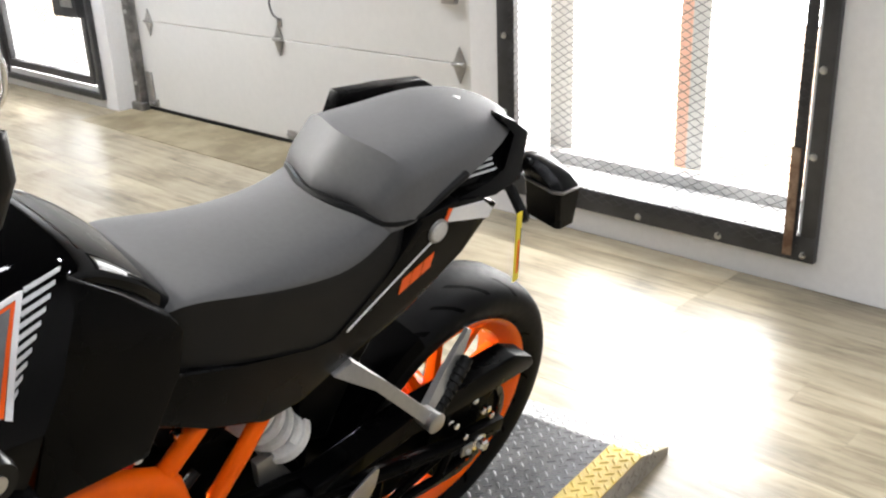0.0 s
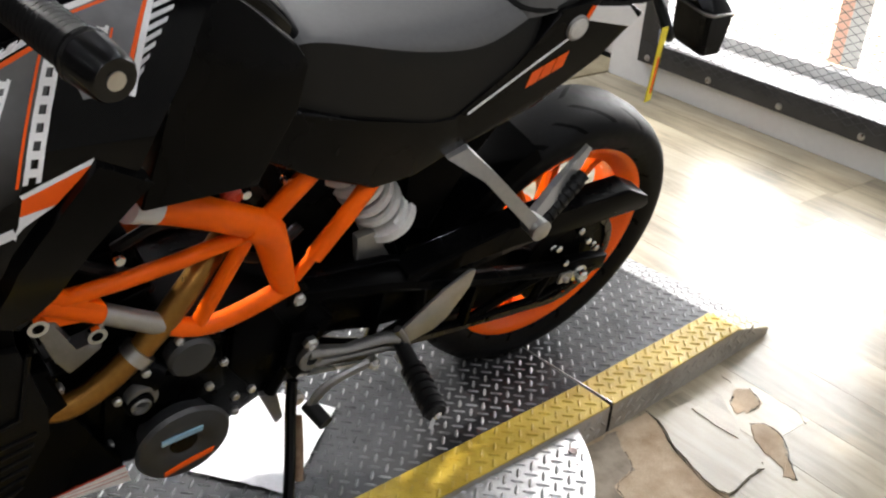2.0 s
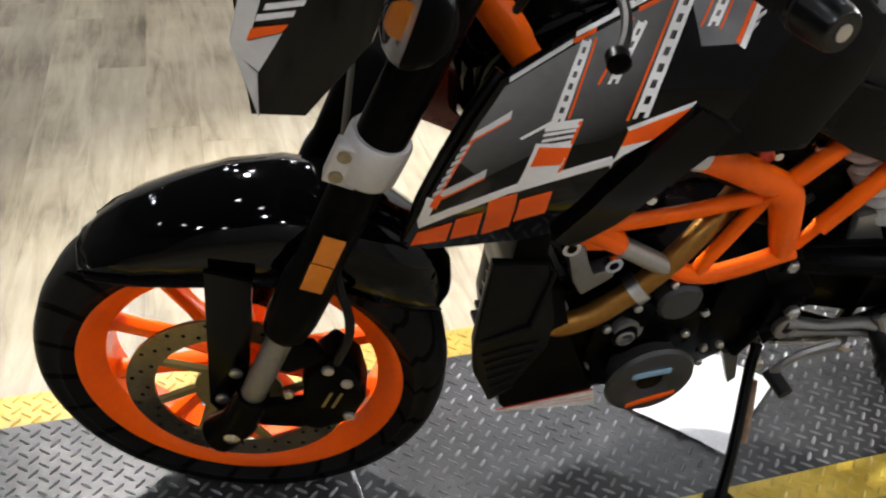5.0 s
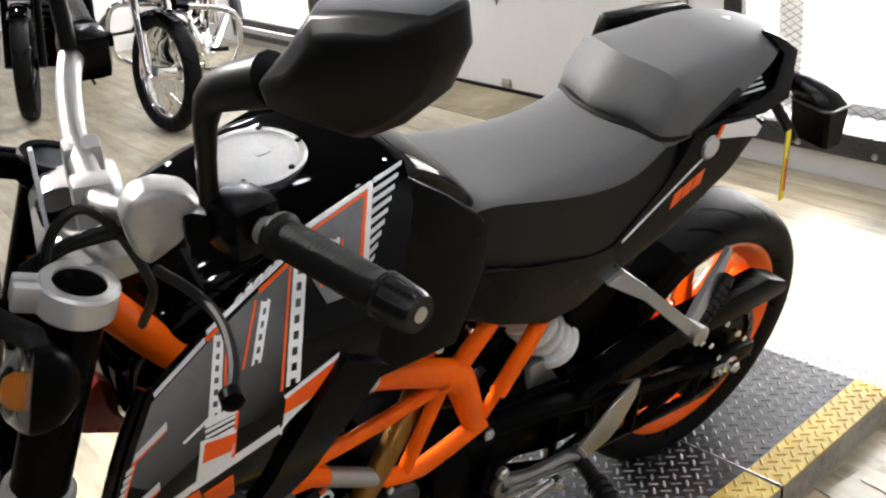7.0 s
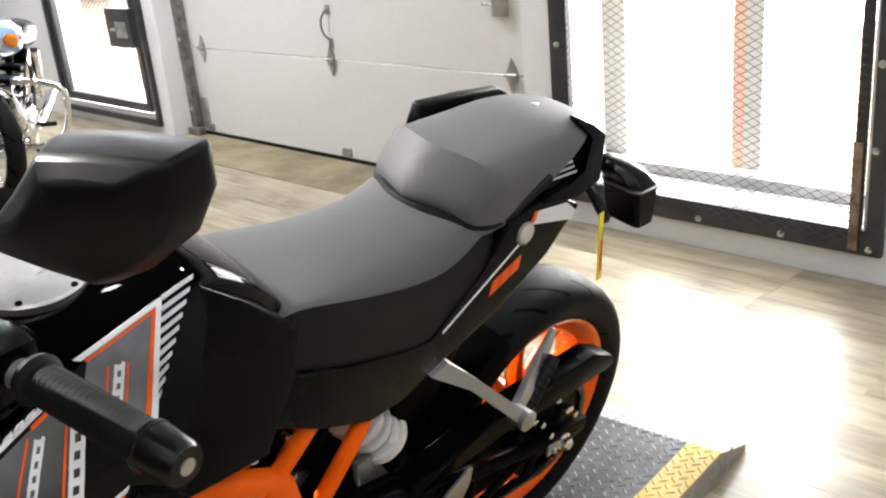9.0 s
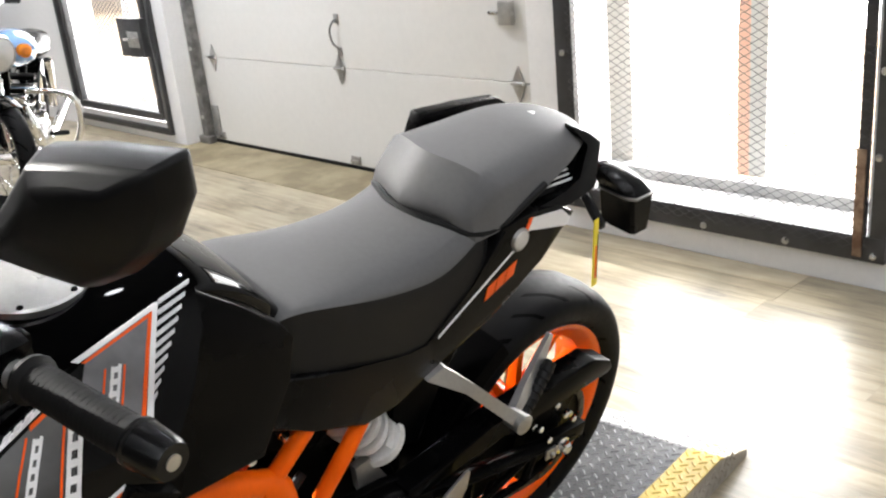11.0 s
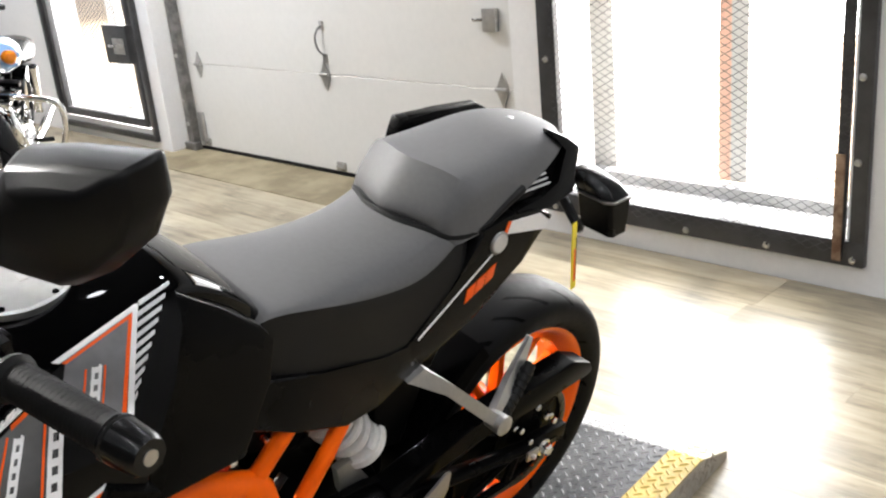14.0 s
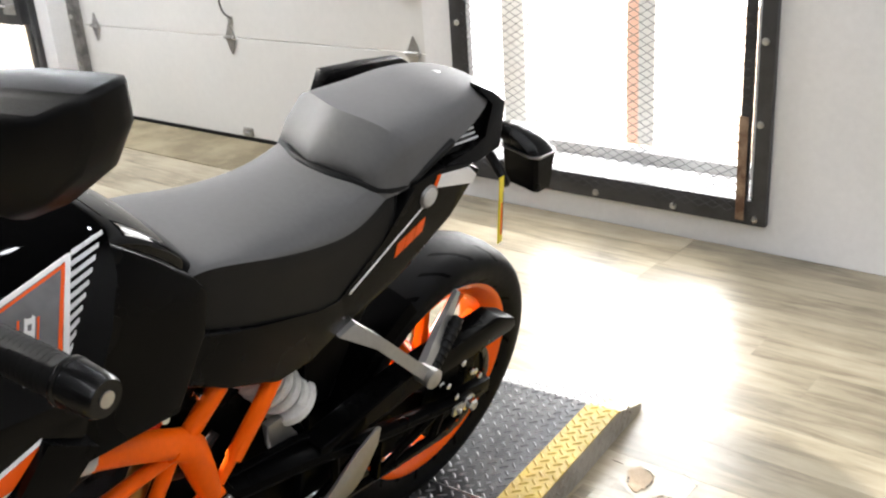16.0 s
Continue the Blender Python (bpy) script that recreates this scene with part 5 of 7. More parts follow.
film([(-1.066, 0.750), (-1.026, 0.747), (-1.038, 0.711), (-1.083, 0.700)], WHITE_FILM, label="white block")
film([(-1.022, 0.772), (-1.018, 0.772), (-1.035, 0.712), (-1.039, 0.712)], ORANGE_LOGO, label="orange line")
film([(-1.084, 0.758), (-1.045, 0.778), (-1.045, 0.774), (-1.082, 0.756)], WHITE_FILM, label="white line")
film([(-1.132, 0.768), (-1.095, 0.789), (-1.096, 0.781), (-1.136, 0.760)], SILVER_FILM, label="silver line")
film([(-1.133, 0.761), (-1.096, 0.781), (-1.0965, 0.779), (-1.133, 0.759)], ORANGE_LOGO, label="orange line")
film([(-1.163, 0.705), (-1.116, 0.726), (-1.117, 0.718), (-1.167, 0.697)], SILVER_FILM, label="silver line")
film([(-1.167, 0.697), (-1.117, 0.718), (-1.1175, 0.7155), (-1.1675, 0.6945)], ORANGE_LOGO, label="orange line")
film([(-1.136, 0.760), (-1.132, 0.761), (-1.164, 0.702), (-1.168, 0.700)], ORANGE_LOGO, label="orange line")
film([(-1.187, 0.675), (-1.084, 0.705), (-1.082, 0.698), (-1.185, 0.667)], WHITE_FILM, label="white line")
film([(-1.178, 0.700), (-1.167, 0.697), (-1.176, 0.676), (-1.187, 0.675)], WHITE_FILM, label="white edge")
film([(-1.168, 0.703), (-1.161, 0.700), (-1.168, 0.686), (-1.175, 0.690)], ORANGE_LOGO, 0.0014, "orange tip")
film([(-1.101, 0.825), (-1.04, 0.862), (-1.04, 0.857), (-1.101, 0.820)], SILVER_FILM, label="silver line")
for i in range(7):
    t = i / 6
    film([(-1.145 - 0.026 * t, 0.752 - 0.048 * t), (-1.136 - 0.026 * t, 0.757 - 0.048 * t), (-1.137 - 0.026 * t, 0.753 - 0.048 * t), (-1.146 - 0.026 * t, 0.748 - 0.048 * t)], SILVER_FILM, label="silver tick")
for i in range(5):
    film([(-1.0 + 0.012 * i, 0.891 + 0.006 * i), (-0.992 + 0.012 * i, 0.895 + 0.006 * i), (-0.999 + 0.012 * i, 0.885 + 0.006 * i), (-1.007 + 0.012 * i, 0.881 + 0.006 * i)], SILVER_FILM, label="silver tick")
# the orange word mark as plain blocks
for y0, y1, lo, hi in ((-1.190, -1.152, 0.0, 0.020), (-1.148, -1.119, 0.004, 0.022), (-1.114, -1.083, 0.002, 0.033), (-1.079, -1.044, 0.006, 0.024)):
    b0, b1 = 0.652 + 0.19 * (y0 + 1.19), 0.652 + 0.19 * (y1 + 1.19)
    film([(y0, b0 + lo - 0.016), (y1, b1 + lo - 0.016), (y1 + 0.004, b1 + hi - 0.010), (y0 + 0.004, b0 + hi - 0.010)], ORANGE_LOGO, 0.0014, "orange word mark drawn as plain blocks")

# seat, panels, tail


def strip_section(y, w, low, crease, top):
    half = [(w + 0.012, low), (w, crease), (w * 0.86, crease + 0.6 * (top - crease)), (w * 0.45, crease + 0.92 * (top - crease)), (0, top)]
    return [(x, y, z) for x, z in half] + [(-x, y, z) for x, z in half[-2::-1]]


def seat_mesh(sections, ridges=(), sweep=0.0):
    """A padded seat; ridges: sections that stay sharp; sweep: how far its front runs back towards the sides."""
    rings = [strip_section(*s) for s in sections]
    last = sections[-1][0]
    span = last - sections[0][0]
    rings = [[(x, y + sweep * abs(x) * (last - y) / span, z) for x, y, z in r] for r in rings]
    bm = loft(rings, cap=False)
    bm.verts.index_update()
    bm.verts.ensure_lookup_table()
    layer = bm.edges.layers.float.new("crease_edge")
    for e in bm.edges:
        a, b = sorted(v.index for v in e.verts)
        if a // 9 == b // 9 and a // 9 in ridges:
            e[layer] = 1.0
        if a % 9 == b % 9 and a % 9 in (1, 7):
            e[layer] = 0.6
        if a % 9 == b % 9 and a % 9 in (0, 8):
            e[layer] = 1.0
    n = 9
    bm.faces.ensure_lookup_table()
    for i, f in enumerate(bm.faces):
        k = i % n
        f.material_index = 1 if k in (0, 7, 8) else 0
    for ringi in (0, len(sections) - 1):
        bm.verts.ensure_lookup_table()
        bm.faces.new([bm.verts[ringi * n + k] for k in range(n)])
    return bm


seat = part("rider_seat", seat_mesh([(-0.668, 0.098, 0.775, 0.846, 0.852), (-0.650, 0.109, 0.762, 0.862, 0.868), (-0.615, 0.112, 0.742, 0.861, 0.869), (-0.515, 0.116, 0.712, 0.835, 0.856), (-0.43, 0.118, 0.695, 0.822, 0.861), (-0.36, 0.118, 0.74, 0.82, 0.875), (-0.30, 0.115, 0.81, 0.858, 0.892), (-0.25, 0.108, 0.86, 0.872, 0.90)]), [SEAT_GREY, SEAT_SHADE], bike, "grey vinyl rider seat, the shade on its sides put into colour", 40)
pillion = part("pillion_seat", seat_mesh([(-0.366, 0.09, 0.852, 0.866, 0.876), (-0.362, 0.104, 0.850, 0.888, 0.906), (-0.315, 0.112, 0.862, 0.922, 0.958), (-0.20, 0.108, 0.897, 0.926, 0.960), (-0.12, 0.098, 0.915, 0.938, 0.968), (-0.05, 0.08, 0.93, 0.944, 0.962), (-0.0, 0.055, 0.932, 0.94, 0.952), (0.015, 0.04, 0.93, 0.934, 0.942)], (2,), 0.45), [SEAT_GREY, SEAT_GREY], bike, "raised grey vinyl pillion seat", 40)
# A black bar stands for the shade in the gap under the pillion.
gap_line = [(0.116, -0.16, 0.906), (0.119, -0.20, 0.892), (0.119, -0.265, 0.862), (0.108, -0.310, 0.862), (0.07, -0.332, 0.872), (0.03, -0.352, 0.877)]
part("seat_gasket", tube(rounded(gap_line + [(-x, y, z) for x, y, z in gap_line[::-1]], 2), 0.0065, 8), BLACK_RUBBER, bike, "black bar for the shade in the gap under the pillion seat")
for ob in (seat, pillion):
    sub = ob.modifiers.new("soft", "SUBSURF")
    sub.levels = sub.render_levels = 2

both("side_panel", lambda: slab([(-0.385, 0.668), (-0.456, 0.636), (-0.519, 0.632), (-0.612, 0.672), (-0.70, 0.72), (-0.69, 0.793), (-0.568, 0.751), (-0.447, 0.718), (-0.40, 0.727)], 0.085, 0.131, 0.005), BLACK_MATT, None, "matt black side panel")
both("knee_panel", lambda: knee_plate([(-0.72, 0.715), (-0.86, 0.715), (-0.825, 0.82), (-0.81, 0.85), (-0.79, 0.93), (-0.785, 0.962), (-0.72, 0.915), (-0.672, 0.876), (-0.656, 0.852), (-0.668, 0.80)], -0.010, 0.03, 0.005), BLACK_MATT, None, "matt black knee panel")
TAIL = [(-0.43, 0.712), (-0.40, 0.66), (-0.262, 0.708), (-0.155, 0.778), (-0.085, 0.842), (-0.13, 0.866), (-0.195, 0.875), (-0.262, 0.868), (-0.312, 0.785)]
tail_panel = both("tail_panel", lambda: slab(TAIL, 0.085, 0.13, 0.007), BLACK_MATT, None, "matt black tail side panel")
part("panel_line", slab([(-0.384, 0.7235), (-0.228, 0.8215), (-0.2265, 0.826), (-0.384, 0.728)], 0.1302, 0.1314, 0.0), WHITE_FILM, tail_panel, "thin silver line", 0)
part("panel_wedge", slab([(-0.205, 0.846), (-0.197, 0.866), (-0.125, 0.858), (-0.10, 0.838), (-0.108, 0.824)], 0.1302, 0.1316, 0.0), WHITE_FILM, tail_panel, "white wedge film", 0)
part("panel_wedge", slab([(-0.213, 0.846), (-0.205, 0.868), (-0.198, 0.867), (-0.206, 0.845)], 0.1302, 0.1318, 0.0), ORANGE_LOGO, tail_panel, "orange edge film", 0)
for i in range(3):
    a = Vector((-0.288, 0.750)).lerp(Vector((-0.224, 0.777)), i / 3)
    b = Vector((-0.288, 0.750)).lerp(Vector((-0.224, 0.777)), (i + 0.88) / 3)
    part("panel_mark", slab([tuple(a), tuple(b), (b.x + 0.004, b.y + 0.024), (a.x + 0.004, a.y + 0.024)], 0.1302, 0.1314, 0.0), ORANGE_LOGO, tail_panel, "orange maker's mark drawn as plain blocks", 0)
refl = part("side_reflector", moved(lathe([(0.122, 0.0195), (0.132, 0.0195), (0.134, 0.018), (0.134, 0.0)], 28), Matrix.Translation((0, -0.222, 0.836))), ALU_DULL, bike, "round clear side reflector")
part("reflector_lens", moved(lathe([(0.1335, 0.0165), (0.1355, 0.0145), (0.136, 0.0)], 28), Matrix.Translation((0, -0.222, 0.836))), LENS, refl)
part("grab_handle", slab([(-0.215, 0.885), (-0.195, 0.945), (-0.10, 0.938), (0.0, 0.93), (0.05, 0.90), (0.03, 0.885), (-0.01, 0.905), (-0.16, 0.918), (-0.185, 0.885)], -0.152, -0.128, 0.006), BLACK_MATT, bike, "black pillion grab handle")
def leaning(bm):
    """Leans a plate on the tail's sloping flank: the higher, the nearer to the middle."""
    for v in bm.verts:
        v.co.x += 0.118 - 0.5 * (v.co.z - 0.88)
    return bm


part("grab_handle", leaning(slab([(-0.19, 0.862), (-0.095, 0.857), (-0.032, 0.866), (0.008, 0.926), (-0.018, 0.946), (-0.051, 0.962), (-0.055, 0.951), (-0.022, 0.929), (-0.062, 0.885), (-0.105, 0.874), (-0.18, 0.876)], -0.022, 0.0, 0.004)), BLACK_MATT, bike, "angular black pillion grab handle")
part("handle_trim", leaning(slab([(-0.038, 0.892), (-0.004, 0.921), (-0.012, 0.926), (-0.042, 0.897)], -0.02, -0.014, 0.0)), WHITE_FILM, bike, "pale inner strip of the handle")
both("tail_vent", lambda: leaning(slab([(-0.20, 0.862), (-0.05, 0.862), (-0.02, 0.93), (-0.06, 0.952), (-0.12, 0.925), (-0.18, 0.882)], -0.05, -0.018, 0.004)), BLACK_MATT)
for y0, z0, y1, z1 in ((-0.133, 0.884, -0.068, 0.882), (-0.127, 0.891, -0.073, 0.89), (-0.115, 0.898, -0.074, 0.8975)):
    part("vent_bar", leaning(slab([(y0, z0), (y1, z1), (y1 + 0.002, z1 + 0.0022), (y0 + 0.002, z0 + 0.0022)], -0.018, -0.0155, 0.0)), SILVER_FILM, bike)
part("tail_cowl", loft([[(0.085, -0.07, 0.94), (0, -0.07, 0.965), (-0.085, -0.07, 0.94), (0, -0.07, 0.87)], [(0.075, 0.0, 0.93), (0, 0.0, 0.945), (-0.075, 0.0, 0.93), (0, 0.0, 0.86)], [(0.05, 0.04, 0.90), (0, 0.045, 0.915), (-0.05, 0.04, 0.90), (0, 0.035, 0.86)]]), WHITE_FILM, bike, "pale silver tail cowl")
part("tail_light", slab([(0.0, 0.86), (0.05, 0.875), (0.06, 0.895), (0.03, 0.91)], -0.045, 0.045, 0.006), surface("red_lens", (0.35, 0.01, 0.008), 0.12), bike)
part("under_tail", slab([(-0.30, 0.78), (-0.15, 0.82), (-0.02, 0.86), (-0.05, 0.88), (-0.25, 0.86)], -0.085, 0.085, 0.006), BLACK_MATT, bike)
# folded plate carrier with the rear indicator
def carrier_ring(z, x0, x1, y0, y1, c):
    return [(x0 + c, y0, z), (x1 - c, y0, z), (x1, y0 + c, z), (x1, y1 - c, z), (x1 - c, y1, z), (x0 + c, y1, z), (x0, y1 - c, z), (x0, y0 + c, z)]


plate_carrier = part("plate_carrier", loft([carrier_ring(0.778, 0.105, 0.175, 0.03, 0.078, 0.006), carrier_ring(0.806, 0.10, 0.173, 0.025, 0.08, 0.006), carrier_ring(0.842, 0.094, 0.168, 0.02, 0.084, 0.006)]), BLACK_MATT, bike, "folded black plate carrier")
part("carrier_rim", loft([carrier_ring(z, 0.09, 0.172, 0.014, 0.088, 0.012) for z in (0.8425, 0.8455)]), ALU_DULL, plate_carrier)
part("rear_indicator", loft([carrier_ring(0.846, 0.09, 0.168, 0.018, 0.084, 0.012), carrier_ring(0.86, 0.078, 0.155, 0.012, 0.08, 0.016), carrier_ring(0.872, 0.074, 0.13, 0.012, 0.07, 0.02), carrier_ring(0.878, 0.08, 0.11, 0.02, 0.056, 0.012)]), BLACK_MATT, bike, "black rear indicator", 50)
part("indicator_stalk", tube([(0.04, -0.01, 0.85), (0.09, 0.02, 0.858)], 0.011, 10), BLACK_RUBBER, bike)
part("wire_clip", tube(rounded([(0.07, 0.0, 0.84), (0.12, -0.03, 0.83), (0.15, -0.04, 0.815), (0.14, -0.02, 0.80)], 2), 0.009, 8), BLACK_RUBBER, bike)
tag = part("hang_tag", moved(box(bmesh.new(), -0.001, 0.001, -0.0085, 0.0085, -0.058, 0.058, 0.0004), Matrix.Translation((0.165, -0.060, 0.772)) @ pose(0, 0, 0, -4, -10, 12)), YELLOW_TAG, bike, "yellow plastic hang tag with orange print")
part("tag_print", moved(box(bmesh.new(), 0.0011, 0.0016, -0.0025, 0.003, -0.045, 0.012), Matrix.Translation((0.165, -0.060, 0.772)) @ pose(0, 0, 0, -4, -10, 12)), ORANGE_LOGO, tag, "orange bar of print", 0)
part("tag_print", moved(box(bmesh.new(), 0.0011, 0.0016, 0.005, 0.0065, -0.045, 0.03), Matrix.Translation((0.165, -0.060, 0.772)) @ pose(0, 0, 0, -4, -10, 12)), BLACK_MATT, tag, "black bar of print", 0)

# shock
shock = part("rear_shock", tube([(0.035, -0.52, 0.66), (0.045, -0.385, 0.40)], 0.014, 12), BLACK_SATIN, bike, "rear shock with white spring")
coil = []
for i in range(5 * 24 + 1):
    t = i / 120
    a = 2 * math.pi * 5 * t
    c = Vector((0.052, -0.518, 0.625)).lerp(Vector((0.052, -0.427, 0.509)), t)
    ax = Vector((0, 0.095, -0.123)).normalized()
    n1 = Vector((1, 0, 0))
    n2 = ax.cross(n1)
    coil.append(c + 0.034 * (math.cos(a) * n1 + math.sin(a) * n2))
part("spring", tube(coil, 0.0088, 8), surface("white_spring_paint", (0.75, 0.75, 0.74), 0.35), shock, "white coil spring")
part("spring_cup", moved(lathe([(-0.012, 0.03), (-0.012, 0.046), (0.004, 0.048), (0.01, 0.04)], 28, axis="Z"), Matrix.Translation((0.052, -0.419, 0.499)) @ pose(0, 0, 0, -142, 0, 0)), surface("white_spring_paint", (0.75, 0.75, 0.74), 0.35), shock)
part("shock_linkage", slab([(-0.485, 0.49), (-0.455, 0.495), (-0.412, 0.43), (-0.43, 0.425), (-0.436, 0.44), (-0.444, 0.418), (-0.452, 0.436), (-0.462, 0.412), (-0.475, 0.44)], 0.062, 0.078, 0.002), ALU, bike, "ribbed aluminium bracket")
part("airbox", slab([(-0.68, 0.70), (-0.64, 0.60), (-0.56, 0.56), (-0.42, 0.60), (-0.38, 0.68), (-0.5, 0.80), (-0.66, 0.82)], -0.08, 0.06, 0.01), BLACK_SATIN, bike)
# Black filler plates added to hide pale gaps around the shock.
part("lower_inner_panel", slab([(-0.60, 0.56), (-0.40, 0.53), (-0.335, 0.47), (-0.335, 0.36), (-0.46, 0.33), (-0.60, 0.35)], -0.07, 0.03, 0.01), BLACK_SATIN, bike)
part("rear_inner_panel", slab([(-0.42, 0.67), (-0.40, 0.48), (-0.34, 0.46), (-0.30, 0.60), (-0.20, 0.72), (-0.28, 0.76)], -0.075, 0.075, 0.01), BLACK_SATIN, bike)

# pegs and their brackets
part("pillion_peg_bracket", loft([[(0.122, -0.405, 0.662), (0.122, -0.37, 0.672), (0.138, -0.372, 0.670), (0.138, -0.407, 0.660)], [(0.150, -0.345, 0.622), (0.150, -0.325, 0.63), (0.166, -0.325, 0.63), (0.166, -0.345, 0.622)], [(0.182, -0.272, 0.548), (0.182, -0.25, 0.556), (0.204, -0.25, 0.556), (0.204, -0.272, 0.548)], [(0.182, -0.252, 0.528), (0.182, -0.236, 0.54), (0.204, -0.236, 0.54), (0.204, -0.252, 0.528)]]), ALU, bike, "polished aluminium pillion peg bracket", 50)
part("pillion_peg_bracket", loft([[(0.18, -0.262, 0.545), (0.18, -0.238, 0.545), (0.194, -0.238, 0.545), (0.194, -0.262, 0.545)], [(0.155, -0.19, 0.582), (0.155, -0.155, 0.568), (0.166, -0.155, 0.568), (0.166, -0.19, 0.582)], [(0.130, -0.108, 0.615), (0.130, -0.098, 0.608), (0.138, -0.098, 0.608), (0.138, -0.108, 0.615)]]), ALU, bike, "aluminium foot guard blade", 50)
part("bracket_knuckle", moved(lathe([(-0.018, 0.016), (0.014, 0.018), (0.018, 0.012)], 20), Matrix.Translation((0.2, -0.248, 0.54))), ALU, bike)
peg2 = part("pillion_peg", tube([(0.185, -0.222, 0.525), (0.166, -0.135, 0.585)], [0.009, 0.011], 12), BLACK_RUBBER, bike, "folded black rubber pillion peg")
for i in range(7):
    p = Vector((0.185, -0.222, 0.525)).lerp(Vector((0.166, -0.135, 0.585)), 0.12 + 0.125 * i)
    part("peg_rib", tube([p - Vector((-0.0015, 0.006, 0.004)), p + Vector((-0.0015, 0.006, 0.004)) * 0.3], 0.0132, 10), BLACK_RUBBER, peg2)
bracket = part("foot_bracket", tube([(0.145, -0.59, 0.356), (0.147, -0.52, 0.335), (0.148, -0.45, 0.331), (0.148, -0.425, 0.322)], [0.013, 0.0095, 0.011, 0.014], 12, flat=0.7), ALU_DULL, bike, "cast aluminium foot peg bracket")
part("bracket_strut", tube([(0.145, -0.578, 0.330), (0.147, -0.51, 0.318), (0.148, -0.44, 0.306), (0.148, -0.412, 0.296)], [0.010, 0.006, 0.007, 0.011], 10, flat=0.8), ALU_DULL, bracket)
part("bracket_eye", ring_at((0.146, -0.584, 0.343), 0.009, 0.021, 0.014), ALU_DULL, bracket)
part("peg_clevis", tube(rounded([(0.15, -0.428, 0.343), (0.157, -0.412, 0.32), (0.162, -0.405, 0.292), (0.162, -0.425, 0.283)], 2), 0.0075, 8), ALU_DULL, bracket)
part("bracket_plate", slab([(-0.618, 0.40), (-0.567, 0.392), (-0.585, 0.365), (-0.578, 0.318), (-0.60, 0.295), (-0.622, 0.33)], 0.128, 0.14, 0.004), BLACK_SATIN, bracket)
part("bracket_bolt", disc_bolt(bmesh.new(), (0.147, -0.592, 0.383), 0.012, 0.012, seg=6), STEEL, bracket)
part("bracket_arm", tube([(0.132, -0.60, 0.37), (0.12, -0.615, 0.30), (0.11, -0.62, 0.25)], 0.011, 10), BLACK_SATIN, bracket)
part("heel_guard", slab([(-0.428, 0.338), (-0.353, 0.405), (-0.308, 0.431), (-0.297, 0.429), (-0.30, 0.393), (-0.331, 0.335), (-0.352, 0.318), (-0.397, 0.307), (-0.415, 0.312)], 0.150, 0.156, 0.002), ALU, bike, "worn aluminium heel guard")
peg = part("rider_peg", tube([(0.15, -0.415, 0.31), (0.19, -0.42, 0.30), (0.29, -0.44, 0.298)], [0.012, 0.015, 0.0175], 12), BLACK_RUBBER, bike, "black rubber rider foot peg")
for i in range(6):
    part("peg_rib", moved(lathe([(-0.004, 0.0205), (0.004, 0.0205)], 12), Matrix.Translation((0.205 + 0.015 * i, -0.424 - 0.003 * i, 0.3)) @ pose(0, 0, 0, 0, 0, -11)), BLACK_RUBBER, peg)
part("peg_feeler", disc_bolt(tube([(0.288, -0.44, 0.29), (0.288, -0.44, 0.262)], 0.004, 6), (0.29, -0.44, 0.298), 0.007, 0.008), CHROME, peg)
lever = part("shift_lever", tube(rounded([(0.162, -0.478, 0.302), (0.165, -0.512, 0.302), (0.165, -0.546, 0.294), (0.165, -0.568, 0.278), (0.165, -0.583, 0.250)], 2), 0.0065, 8, flat=1.3), ALU_DULL, bike, "aluminium shift lever")
part("shift_joint", moved(lathe([(-0.009, 0.008), (-0.006, 0.011), (0.006, 0.011), (0.012, 0.006)], 14), Matrix.Translation((0.164, -0.476, 0.302))), STEEL, lever)
part("shift_peg", tube([(0.158, -0.581, 0.25), (0.20, -0.572, 0.244)], 0.0125, 12), BLACK_RUBBER, lever)
part("shift_rod", tube([(0.15, -0.478, 0.292), (0.13, -0.545, 0.282), (0.12, -0.59, 0.28)], 0.005, 8), STEEL, lever)
stand = part("side_stand", tube(rounded([(0.115, -0.585, 0.262), (0.135, -0.595, 0.225), (0.185, -0.615, 0.165), (0.235, -0.64, 0.115), (0.268, -0.66, 0.078)], 2), 0.0094, 12), BLACK_GLOSS, bike, "black steel side stand")
part("stand_foot", moved(lathe([(0.0, 0.026), (0.007, 0.026), (0.01, 0.02)], 20, axis="Z"), Matrix.Translation((0.272, -0.662, 0.0707)) @ pose(0, 0, 0, 0, -14.5, 0)), BLACK_SATIN, stand)
part("stand_bracket", slab([(-0.638, 0.245), (-0.608, 0.243), (-0.588, 0.172), (-0.60, 0.160)], 0.10, 0.112, 0.003), ALU_DULL, stand)
part("stand_pivot", disc_bolt(bmesh.new(), (0.118, -0.578, 0.225), 0.012, 0.014, seg=12), STEEL, stand)
part("stand_spring", tube([(0.142, -0.582, 0.205), (0.168, -0.592, 0.17), (0.205, -0.607, 0.128)], [0.006, 0.0085, 0.0085], 10), RUST, stand, "brown stand spring")

# ---- front end, built round the front axle and turned with the bars


def fork_part(name, bm, mat, parent=None, label="", smooth=38):
    return part(name, moved(bm, FORK), mat, parent or bike, label, smooth)


LEG = [(0.002, -0.01), (0.232, 0.722)]   # (y, z) of a leg's foot and head


def leg_at(t):
    return (LEG[0][0] + (LEG[1][0] - LEG[0][0]) * t, LEG[0][1] + (LEG[1][1] - LEG[0][1]) * t)


